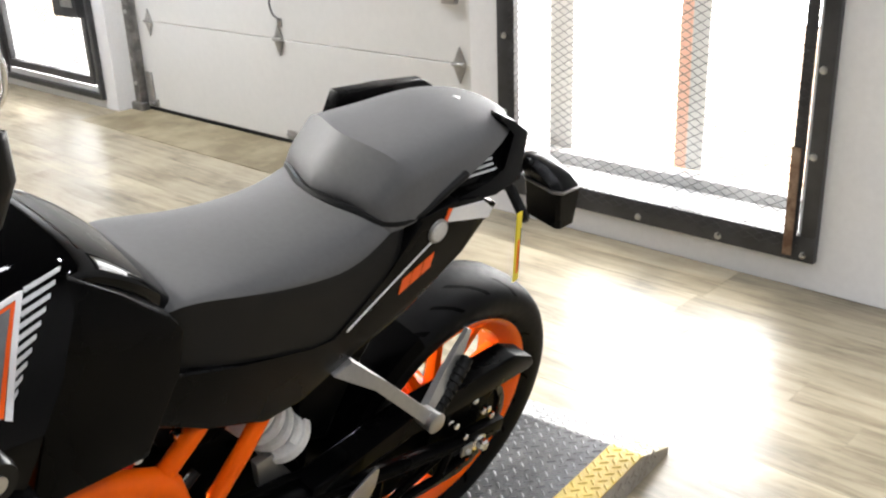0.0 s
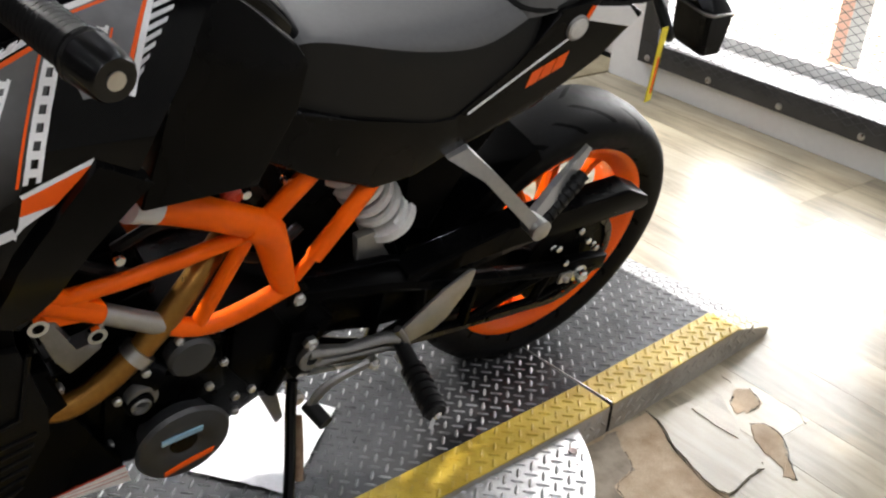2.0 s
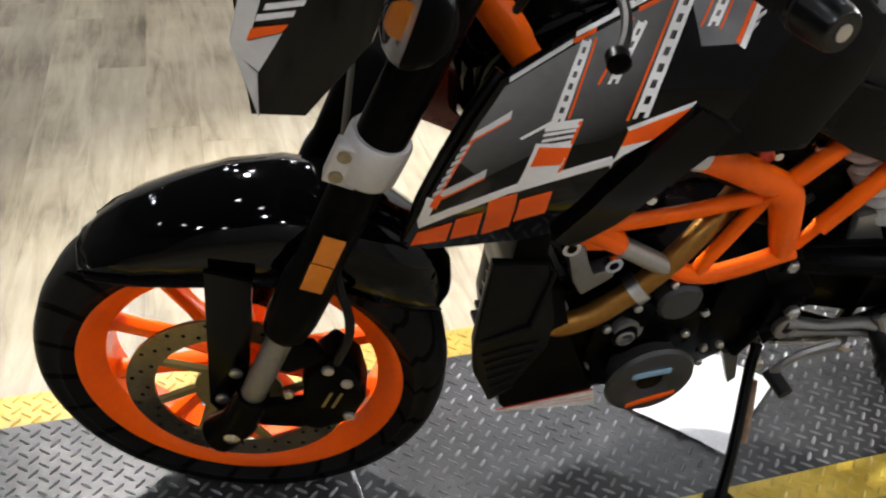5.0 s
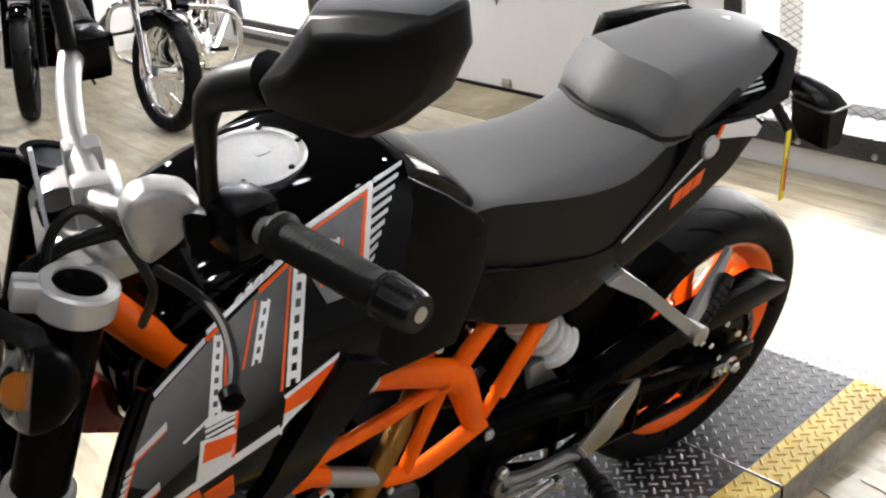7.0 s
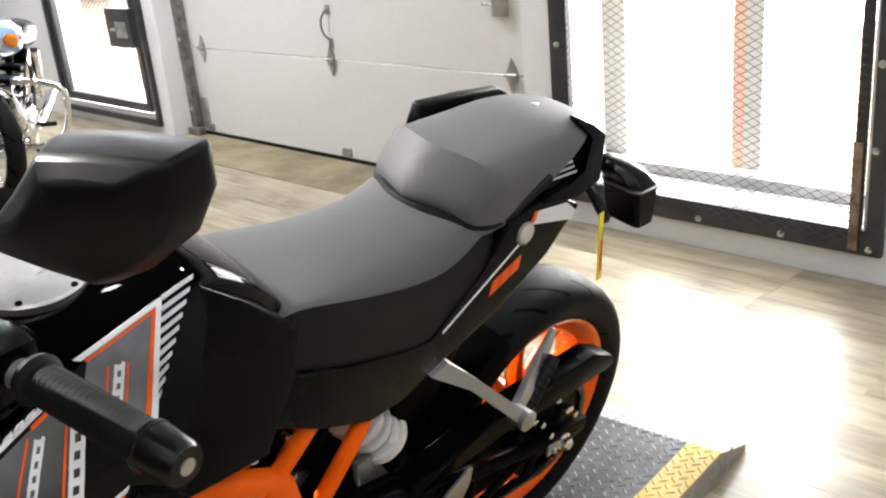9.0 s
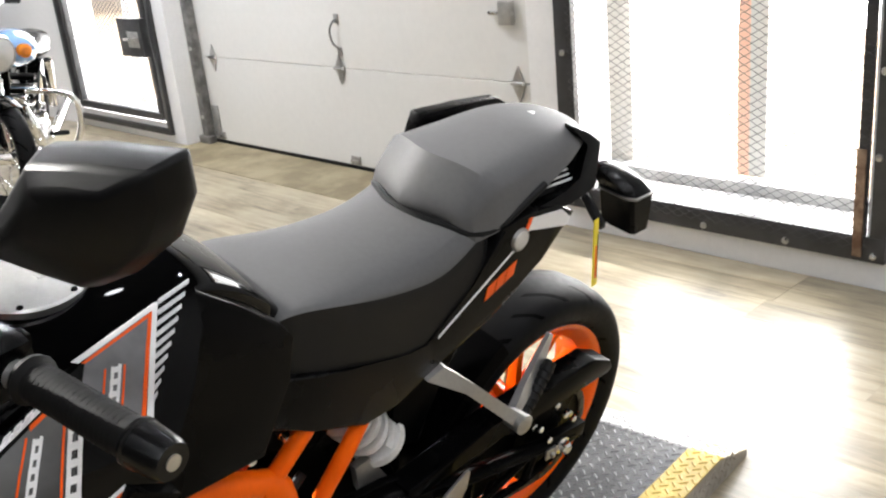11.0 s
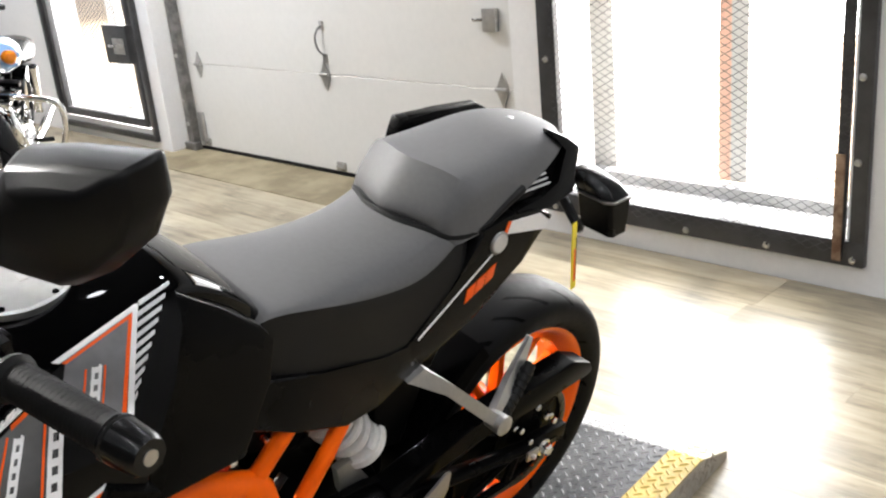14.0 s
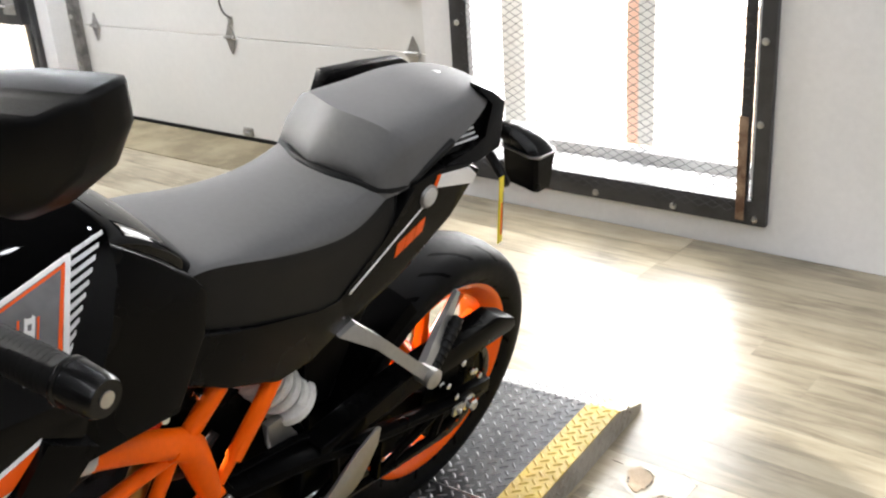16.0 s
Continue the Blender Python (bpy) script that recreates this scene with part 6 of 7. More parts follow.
for sx in (0.118, -0.105):
    leg = fork_part("fork_leg", tube([(sx, *leg_at(0.29)), (sx, *leg_at(0.33)), (sx, *leg_at(0.41)), (sx, *leg_at(0.447)), (sx, *leg_at(1.0))], [0.027, 0.031, 0.031, 0.0265, 0.0265], 20), BLACK_SATIN, None, "black upside-down fork leg")
    fork_part("fork_slider", tube([(sx, *leg_at(0.06)), (sx, *leg_at(0.31))], 0.0165, 20), ALU_DULL, leg, "bare metal fork slider")
    fork_part("axle_clamp", tube([(sx, -0.02, -0.025), (sx, *leg_at(0.03)), (sx, *leg_at(0.11))], [0.028, 0.026, 0.022], 14), BLACK_SATIN, leg)
    fork_part("fork_cap", tube([(sx, *leg_at(0.97)), (sx, *leg_at(0.99))], 0.021, 6), BLACK_SATIN, leg)
    a = leg_at(0.672)
    fork_part("lower_clamp", tube([(sx, *leg_at(0.638)), (sx, *leg_at(0.644)), (sx, *leg_at(0.700)), (sx, *leg_at(0.706))], [0.031, 0.0335, 0.0335, 0.031], 24), CLAMP, leg, "silver lower fork clamp")
    fork_part("clamp_block", moved(box(bmesh.new(), -0.010, 0.010, -0.012, 0.022, -0.0235, 0.0235, 0.002), Matrix.Translation((sx + 0.016, a[0] - 0.030, a[1])) @ pose(0, 0, 0, -17.5, 0, 0)), CLAMP, leg)
    for dz in (0.014, -0.012):
        fork_part("clamp_bolt", disc_bolt(bmesh.new(), (sx + 0.026, a[0] - 0.031 + 0.3 * dz, a[1] + dz), 0.0075, 0.003), DISC, leg)
    fork_part("upper_clamp", moved(lathe([(-0.014, 0.0225), (-0.015, 0.031), (-0.012, 0.0335), (0.012, 0.0335), (0.015, 0.031), (0.014, 0.0225)], 32, axis="Z", close=True), Matrix.Translation((sx, *leg_at(0.985))) @ pose(0, 0, 0, -17.5, 0, 0)), CLAMP if sx > 0 else BLACK_SATIN, leg, "cast upper fork clamp")
    for dx in (-0.007, 0.007):
        fork_part("clamp_ear", moved(box(bmesh.new(), dx - 0.0055, dx + 0.0055, -0.052, -0.026, -0.013, 0.013, 0.004), Matrix.Translation((sx, *leg_at(0.985))) @ pose(0, 0, 0, -17.5, 0, 0)), CLAMP if sx > 0 else BLACK_SATIN, leg)
fork_part("lower_yoke", slab([(0.12, 0.45), (0.16, 0.445), (0.185, 0.465), (0.18, 0.50), (0.13, 0.505)], -0.09, 0.09, 0.008), BLACK_SATIN)
fork_part("upper_yoke", slab([(0.20, 0.695), (0.25, 0.695), (0.29, 0.705), (0.29, 0.725), (0.22, 0.725)], -0.085, 0.095, 0.008), ALU, None, "silver upper yoke")
fork_part("upper_clamp_bolt", disc_bolt(bmesh.new(), (0.152, 0.19, 0.672), 0.007, 0.006), STEEL)
amber = fork_part("fork_reflector", moved(box(bmesh.new(), -0.003, 0.003, -0.0135, 0.0135, -0.046, 0.046, 0.002), Matrix.Translation((0.143, 0.112, 0.345)) @ pose(0, 0, 0, -16, 0, 0)), BLACK_SATIN, None, "amber reflector on the fork leg")
for dz in (-0.022, 0.022):
    fork_part("reflector_half", moved(box(bmesh.new(), 0.002, 0.0045, -0.0125, 0.0125, -0.021, 0.021, 0.001), Matrix.Translation((0.143, 0.112 + 0.285 * dz, 0.345 + 0.96 * dz)) @ pose(0, 0, 0, -16, 0, 0)), AMBER, amber)
fork_part("front_axle_nut", disc_bolt(disc_bolt(bmesh.new(), (0.1, 0, 0), 0.016, 0.04, seg=18), (0.138, 0, 0), 0.012, 0.008, seg=6), STEEL)
# brake
disc = part("brake_disc", ring(0.113, 0.150, 0.064, 0.069, 64), DISC, front_wheel, "drilled steel brake disc")
# Black caps on the uncut disc stand for the shade in its holes.
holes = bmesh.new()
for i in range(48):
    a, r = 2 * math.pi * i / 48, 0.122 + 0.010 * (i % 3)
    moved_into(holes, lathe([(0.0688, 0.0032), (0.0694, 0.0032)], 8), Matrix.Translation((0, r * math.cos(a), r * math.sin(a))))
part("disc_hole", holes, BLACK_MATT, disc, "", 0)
carrier = part("disc_carrier", ring(0.035, 0.06, 0.060, 0.066, 40), DISC_GOLD, front_wheel, "dull gold disc carrier")
for i in range(8):
    a = 2 * math.pi * i / 8
    part("carrier_arm", tube([(0.063, 0.055 * math.cos(a), 0.055 * math.sin(a)), (0.065, 0.116 * math.cos(a + 0.3), 0.116 * math.sin(a + 0.3))], 0.009, 6, flat=0.5, hint=(1, 0, 0)), DISC_GOLD, carrier)
caliper = fork_part("brake_caliper", slab([(0.125, 0.135), (0.16, 0.10), (0.172, 0.05), (0.155, 0.0), (0.11, -0.028), (0.085, -0.02), (0.10, 0.03), (0.085, 0.08)], 0.05, 0.105, 0.01), BLACK_SATIN, None, "black brake caliper")
fork_part("caliper_arm", slab([(0.0, -0.03), (0.09, -0.03), (0.11, 0.0), (0.09, 0.03), (0.0, 0.01)], 0.085, 0.1, 0.005), BLACK_SATIN, caliper)
fork_part("caliper_arm", slab([(0.04, 0.10), (0.07, 0.09), (0.12, 0.12), (0.10, 0.15), (0.06, 0.15)], 0.085, 0.1, 0.005), BLACK_SATIN, caliper)
for p in ((0.145, 0.085), (0.15, 0.015), (0.07, 0.055), (0.12, 0.11)):
    fork_part("caliper_bolt", disc_bolt(bmesh.new(), (0.104, *p), 0.008, 0.006), STEEL, caliper)
for i in range(2):
    fork_part("caliper_print", slab([(0.113 + 0.013 * i, 0.03), (0.117 + 0.013 * i, 0.03), (0.128 + 0.013 * i, 0.062), (0.124 + 0.013 * i, 0.062)], 0.105, 0.106, 0.0), DISC_GOLD, caliper, "gold bar of print", 0)
fork_part("brake_hose", tube(rounded([(0.10, 0.13, 0.12), (0.10, 0.15, 0.19), (0.085, 0.12, 0.27), (0.07, 0.125, 0.36), (0.05, 0.16, 0.45), (0.03, 0.20, 0.55)], 2), 0.006, 8), BLACK_RUBBER)
# front mudguard
FEND = [(-0.196, 0.212, 0.050, 0.02), (-0.176, 0.238, 0.062, 0.04), (-0.136, 0.270, 0.069, 0.065), (-0.08, 0.298, 0.073, 0.08), (-0.02, 0.322, 0.075, 0.095), (0.05, 0.337, 0.075, 0.105), (0.12, 0.331, 0.073, 0.105), (0.18, 0.308, 0.070, 0.10), (0.232, 0.268, 0.066, 0.09), (0.264, 0.218, 0.058, 0.06), (0.270, 0.180, 0.045, 0.03)]


def fender_section(y, z, w, drop):
    a = math.atan2(z, y)
    d = Vector((math.cos(a), math.sin(a)))
    pts = [(w, -drop), (w * 1.02, -drop * 0.45), (w * 0.85, -0.018), (w * 0.45, -0.004), (0, 0), (-w * 0.45, -0.004), (-w * 0.85, -0.018), (-w * 1.02, -drop * 0.45), (-w, -drop)]
    out = [(x, y + d.x * k, z + d.y * k) for x, k in pts]
    return out + [(x * 0.93, p[1] - d.x * 0.006, p[2] - d.y * 0.006) for (x, _), p in zip(pts[::-1], out[::-1])]


fender = fork_part("front_mudguard", loft([fender_section(*s) for s in FEND]), BLACK_GLOSS, None, "gloss black front mudguard", 50)
for sx in (1, -1):
    fork_part("mudguard_stay", slab([(-0.028, 0.262), (0.028, 0.248), (0.02, 0.10), (0.006, -0.015), (-0.02, -0.022), (-0.036, 0.005)], 0.083 * sx, 0.092 * sx, 0.003), BLACK_MATT, fender)
rims = [fender_section(*q) for q in FEND]
fork_part("mudguard_lip", tube(rounded([r[8] for r in rims[6::-1]] + [rims[0][4]] + [r[0] for r in rims[:7]], 1), 0.0065, 8), BLACK_MATT, fender, "matt black lip of the mudguard")
for p in ((0.002, 0.075), (-0.018, 0.018)):
    fork_part("stay_bolt", disc_bolt(bmesh.new(), (0.092, *p), 0.009, 0.005), ALU, fender)

# headlight mask
MASK = [(0.043, 0.507), (0.090, 0.510), (0.150, 0.60), (0.172, 0.69), (0.150, 0.722), (0.06, 0.736), (0.030, 0.64), (0.036, 0.575)]


def mask_ring(x, push, shrink):
    cy, cz = 0.085, 0.63
    return [(x, cy + (y - cy) * shrink - push * (1 if y < 0.075 else 0.15), cz + (z - cz) * shrink) for y, z in MASK]


mask = fork_part("headlight_mask", loft([mask_ring(0.107, 0, 0.97), mask_ring(0.104, 0.006, 1.0), mask_ring(0.075, 0.012, 1.0), mask_ring(0.03, 0.018, 1.0), mask_ring(-0.03, 0.018, 1.0), mask_ring(-0.075, 0.012, 1.0), mask_ring(-0.104, 0.006, 1.0), mask_ring(-0.107, 0, 0.97)]), BLACK_GLOSS, None, "black headlight mask with silver stripes")
fork_part("headlight", moved(lathe([(0.0, 0.07), (-0.012, 0.066), (-0.02, 0.05), (-0.024, 0.0)], 32, axis="Y"), Matrix.Translation((0, 0.03, 0.625)) @ pose(0, 0, 0, 12, 0, 0)), LENS, mask, "clear headlight lens")
for sx in (1, -1):
    fork_part("mask_blade", slab([(0.045, 0.504), (0.045, 0.558), (0.030, 0.572), (0.049, 0.634), (0.066, 0.709), (0.060, 0.737), (0.050, 0.737), (0.036, 0.662), (0.020, 0.593), (0.024, 0.577)], 0.1 * sx, 0.109 * sx, 0.002), SILVER_FILM, mask, "silver side blade of the mask")
for i in range(8):
    t = i / 7
    y0, z0 = 0.106 - 0.060 * t ** 0.9, 0.700 - 0.083 * t
    y1, z1 = 0.145 - 0.065 * t, 0.710 - 0.085 * t
    fork_part("mask_stripe", slab([(y0, z0 + 0.003), (y1, z1 + 0.0028), (y1 - 0.002, z1 - 0.0028), (y0 - 0.002, z0 - 0.003)], 0.107, 0.1085, 0.0), WHITE_FILM, mask, "silver slanting stripe", 0)
fork_part("mask_stripe", slab([(0.040, 0.606), (0.073, 0.613), (0.068, 0.606), (0.036, 0.594)], 0.107, 0.1096, 0.0), ORANGE_LOGO, mask, "orange stripe", 0)
fork_part("mask_film", slab([(0.036, 0.592), (0.068, 0.604), (0.046, 0.56), (0.031, 0.574)], 0.107, 0.1088, 0.0), SILVER_FILM, mask, "silver film", 0)
SCREEN = surface("smoked_screen", (0.022, 0.024, 0.022), 0.12, vary=0.1, coat=0.4)
screen = fork_part("wind_screen", loft([[(x, y + 0.16 * x * x * 4, z) for x in (0.095, 0.06, 0, -0.06, -0.095)] + [(x, y + 0.16 * x * x * 4 + 0.004, z) for x in (-0.095, -0.06, 0, 0.06, 0.095)] for y, z in ((0.03, 0.728), (0.052, 0.78), (0.078, 0.84), (0.092, 0.875))]), SCREEN, None, "smoked grey wind screen")
for sx in (1, -1):
    fork_part("screen_wing", slab([(0.035, 0.736), (0.071, 0.735), (0.119, 0.733), (0.142, 0.761), (0.15, 0.885), (0.10, 0.865), (0.06, 0.80)], 0.088 * sx, 0.096 * sx, 0.003), SCREEN, screen, "smoked grey side of the screen")
    fork_part("screen_bolt", disc_bolt(bmesh.new(), (0.094 * sx, 0.075, 0.752), 0.007, 0.006 * sx), ALU_DULL, screen)
for dx in (0.08, -0.08):
    fork_part("screen_bolt", moved(lathe([(0, 0.007), (0.004, 0.006)], 10, axis="Y"), Matrix.Translation((dx, 0.03 + 0.64 * dx * dx, 0.745)) @ pose(0, 0, 0, 0, 0, 180)), BLACK_SATIN, screen)
dash = fork_part("instrument_panel", moved(box(bmesh.new(), -0.052, 0.052, -0.016, 0.016, -0.03, 0.03, 0.013), Matrix.Translation((-0.005, 0.15, 0.735)) @ pose(0, 0, 0, -30, 0, 0)), BLACK_MATT, None, "black instrument panel")
fork_part("cluster_glass", moved(box(bmesh.new(), -0.044, 0.044, 0.0145, 0.0175, -0.022, 0.022, 0.001), Matrix.Translation((-0.005, 0.15, 0.735)) @ pose(0, 0, 0, -30, 0, 0)), surface("grey_display", (0.12, 0.13, 0.13), 0.15), dash)
IND = Matrix.Translation((0.172, 0.185, 0.668)) @ pose(0, 0, 0, 12, 0, 172) @ Matrix.Diagonal((0.8, 1, 1.1, 1))
ind = fork_part("front_indicator", moved(lathe([(-0.034, 0.0), (-0.032, 0.012), (-0.022, 0.029), (-0.008, 0.038), (0.003, 0.040)], 28, axis="Y"), IND), BLACK_SATIN, None, "front indicator with clear lens")
fork_part("indicator_lens", moved(lathe([(0.003, 0.0395), (0.012, 0.036), (0.022, 0.027), (0.029, 0.014), (0.031, 0.0)], 28, axis="Y"), IND), glassy("clear_indicator_lens", (0.96, 0.96, 0.95), 0.06), ind, "clear lens")
fork_part("indicator_reflector", moved(lathe([(0.0035, 0.0375), (0.0045, 0.0)], 24, axis="Y"), IND), LENS, ind)
fork_part("indicator_bulb", moved(lathe([(0.0, 0.012), (0.012, 0.012), (0.02, 0.008), (0.022, 0.0)], 14, axis="Y"), IND @ Matrix.Translation((0.0, 0.004, 0.0)) @ Matrix.Diagonal((0.5, 0.7, 1.1, 1))), AMBER, ind, "orange bulb")
fork_part("indicator_stalk", tube([(0.10, 0.15, 0.70), (0.165, 0.19, 0.712), (0.176, 0.196, 0.69)], 0.011, 10), BLACK_RUBBER, ind)

# handlebar
BAR = [(0, 0.258, 0.756), (0.06, 0.258, 0.756), (0.10, 0.285, 0.768), (0.14, 0.352, 0.775), (0.17, 0.382, 0.775), (0.308, 0.443, 0.783)]
TURN = Matrix.Translation((0, 0.258, 0)) @ pose(0, 0, 0, 0, 0, 28) @ Matrix.Translation((0, -0.258, 0.022))
bar_pts = rounded([tuple(TURN @ Vector((-x, y, z))) for x, y, z in BAR[:3:-1]] + [(-0.15, 0.263, 0.802), (-0.055, 0.252, 0.764)] + BAR, 2)
bar = fork_part("handlebar", tube(bar_pts, 0.0125, 14), ALU, None, "silver tapered handlebar")
for sx in (0.035, -0.035):
    fork_part("bar_riser", moved(box(bmesh.new(), -0.014, 0.014, -0.018, 0.018, -0.04, 0.0155, 0.007), Matrix.Translation((sx, 0.258, 0.757))), PERCH, bar)
for sx in (1, -1):
    def bar_part(name, bm, *more):
        """A part of one half of the bars; the far half is turned and raised to fit the camera's view."""
        return fork_part(name, moved(bm, TURN) if sx < 0 else bm, *more)

    g0, g1 = Vector((0.178 * sx, 0.3855, 0.7755)), Vector((0.290 * sx, 0.435, 0.7824))
    grip = bar_part("grip", tube([g0, g0.lerp(g1, 0.04), g0.lerp(g1, 0.08), g0.lerp(g1, 0.95), g1], [0.02, 0.021, 0.0165, 0.0165, 0.0175], 18), GRIP, bar, "ribbed black rubber grip")
    for i in range(18):
        p = g0.lerp(g1, 0.12 + 0.0455 * i)
        d = (g1 - g0).normalized() * 0.0016
        bar_part("grip_rib", tube([p - d, p + d], 0.0169, 14), GRIP, grip)
    e = (g1 - g0).normalized()
    bar_part("bar_end", tube([g1, g1 + e * 0.003, g1 + e * 0.0045, g1 + e * 0.006, g1 + e * 0.032, g1 + e * 0.036], [0.0195, 0.0195, 0.0175, 0.0188, 0.0168, 0.0145], 20), BAR_END, bar, "black bar end weight")
    bar_part("end_bolt", tube([g1 + e * 0.0355, g1 + e * 0.0372], 0.0065, 14), STEEL, bar, "steel bolt in the bar end")
    bar_part("switch_housing", moved(box(bmesh.new(), -0.026, 0.024, -0.024, 0.026, -0.026, 0.024, 0.014), Matrix.Translation((0.148 * sx, 0.364, 0.775)) @ pose(0, 0, 0, 0, 0, 24 * sx)), BLACK_MATT, bar, "black switch housing")
    bar_part("switch_button", moved(box(bmesh.new(), -0.008, 0.008, 0.024, 0.031, -0.006, 0.006, 0.002), Matrix.Translation((0.148 * sx, 0.364, 0.785)) @ pose(0, 0, 0, 0, 0, 24 * sx)), BLACK_SATIN, bar)
    if sx > 0:
        perch = bar_part("lever_perch", slab([(0.269, 0.785), (0.282, 0.803), (0.303, 0.808), (0.327, 0.800), (0.34, 0.778), (0.316, 0.752), (0.287, 0.732), (0.276, 0.75)], 0.098 * sx, 0.136 * sx, 0.011), PERCH, bar, "rounded silver lever perch")
        soft = perch.modifiers.new("soft", "SUBSURF")
        soft.levels = soft.render_levels = 2
        bar_part("perch_pinch", moved(box(bmesh.new(), -0.012, 0.012, -0.012, 0.03, -0.012, 0.012, 0.004), Matrix.Translation((0.135 * sx, 0.33, 0.77))), BLACK_SATIN, perch)
        bar_part("lever", tube(rounded([(0.138 * sx, 0.292, 0.735), (0.19 * sx, 0.314, 0.744), (0.24 * sx, 0.324, 0.752), (0.29 * sx, 0.322, 0.754), (0.322 * sx, 0.312, 0.75)], 2), 0.0042, 8, flat=1.3), GRIP, perch, "black hand lever")
        bar_part("lever_ball", moved(lathe([(-0.009, 0.003), (-0.005, 0.0085), (0.005, 0.0085), (0.009, 0.003)], 12), Matrix.Translation((0.324 * sx, 0.311, 0.75))), BLACK_SATIN, perch)
    # mirror on a bent stem
    stem = bar_part("mirror_stem", tube(rounded([(0.136 * sx, 0.341, 0.79), (0.138 * sx, 0.341, 0.82), (0.148 * sx, 0.342, 0.882), (0.165 * sx, 0.352, 0.903), (0.208 * sx, 0.38, 0.926)], 1), [0.0085] * 4 + [0.010, 0.012, 0.015] + [0.018, 0.020, 0.0205], 14), MIRROR_BLACK, bar, "black mirror stem")
    mc = Matrix.Translation((0.28 * sx, 0.42, 0.97)) @ Matrix(((0.813 * sx, 0.582 * sx, 0, 0), (0.582, -0.813, 0, 0), (0, 0, 1, 0), (0, 0, 0, 1)))
    outline = [(-0.088, -0.044), (-0.062, -0.012), (-0.036, 0.026), (0.01, 0.038), (0.066, 0.047), (0.070, 0.02), (0.058, -0.012), (0.03, -0.042), (0.0, -0.062), (-0.04, -0.063), (-0.08, -0.062)]

    def layer(shrink, depth):
        return [mc @ Vector((a * shrink, depth, 0.002 + (b - 0.002) * shrink)) for a, b in outline]

    shell = bar_part("mirror_shell", loft([layer(0.92, -0.022), layer(1.0, -0.016), layer(1.0, -0.004), layer(0.86, 0.014), layer(0.5, 0.026), layer(0.2, 0.028)]), MIRROR_BLACK, stem, "black mirror shell", 30)
    rim = shell.modifiers.new("worn_edges", "BEVEL")
    rim.width, rim.segments, rim.limit_method = 0.004, 3, "ANGLE"
    bar_part("mirror_glass", loft([layer(0.9, -0.0222), layer(0.9, -0.0235)]), surface("mirror_glass", (0.85, 0.85, 0.86), 0.02, 1.0, vary=0.01, rough_vary=0.01), bar, "mirror glass", 0)
for pts, r in (([(0.07, 0.20, 0.66), (0.09, 0.207, 0.725), (0.1, 0.219, 0.768), (0.1, 0.243, 0.786), (0.1, 0.263, 0.767), (0.1, 0.276, 0.739), (0.105, 0.29, 0.702), (0.1, 0.291, 0.68), (0.06, 0.28, 0.62)], 0.0045),
               ([(0.05, 0.19, 0.70), (0.085, 0.208, 0.732), (0.09, 0.236, 0.747), (0.09, 0.263, 0.752), (0.11, 0.28, 0.766)], 0.0055),
               ([(0.07, 0.20, 0.71), (0.088, 0.222, 0.738), (0.092, 0.25, 0.745), (0.1, 0.272, 0.752), (0.125, 0.285, 0.75)], 0.0045)):
    fork_part("control_cable", tube(rounded(pts, 2), r, 8), BLACK_RUBBER)
fork_part("ignition_lock", tube([(0.0, 0.235, 0.69), (0.0, 0.228, 0.735)], [0.022, 0.02], 16), BLACK_SATIN)
fork_part("key_strap", moved(box(bmesh.new(), -0.004, 0.004, -0.002, 0.002, -0.09, 0.0, 0.001), Matrix.Translation((0.02, 0.215, 0.80))), surface("pale_strap", (0.55, 0.55, 0.6), 0.6), None, "pale key strap")

# ---------------------------------------------------------------- motorcycles parked behind
TANK_BLUE = surface("blue_tank_paint", (0.16, 0.30, 0.52), 0.15, vary=0.05, coat=0.8)
RED_PAINT = surface("red_fender_paint", (0.45, 0.03, 0.02), 0.3, vary=0.1, coat=0.4)


def spoked_wheel(parent, name, m, r, w, rim_mat, label):
    hub = part(name, lathe([(-0.07, 0.02), (-0.07, 0.05), (-0.05, 0.03), (0.05, 0.03), (0.07, 0.05), (0.07, 0.02)], 20), rim_mat, parent, label)
    hub.matrix_basis = m
    ri = r - 0.075
    half = [(w * 0.3, ri), (w * 0.42, ri + 0.02), (w * 0.5, ri + 0.045), (w * 0.42, r - 0.015), (w * 0.2, r - 0.002)]
    part("tyre", lathe([(-a, b) for a, b in half] + [(0, r)] + half[::-1], 56, close=True), TREADED, hub, "black tyre", 60)
    part("rim", lathe([(-w * 0.32, ri + 0.012), (-w * 0.3, ri), (-w * 0.12, ri - 0.012), (w * 0.12, ri - 0.012), (w * 0.3, ri), (w * 0.32, ri + 0.012), (w * 0.28, ri + 0.016), (-w * 0.28, ri + 0.016)], 56, close=True), rim_mat, hub)
    for i in range(20):
        a = 2 * math.pi * i / 20
        s = 1 if i % 2 else -1
        b = a + 0.55 * (1 if i % 4 < 2 else -1)
        part("spoke", tube([(0.05 * s, 0.04 * math.cos(a), 0.04 * math.sin(a)), (0.0, (ri - 0.01) * math.cos(b), (ri - 0.01) * math.sin(b))], 0.0022, 5), CHROME, hub)
    return hub


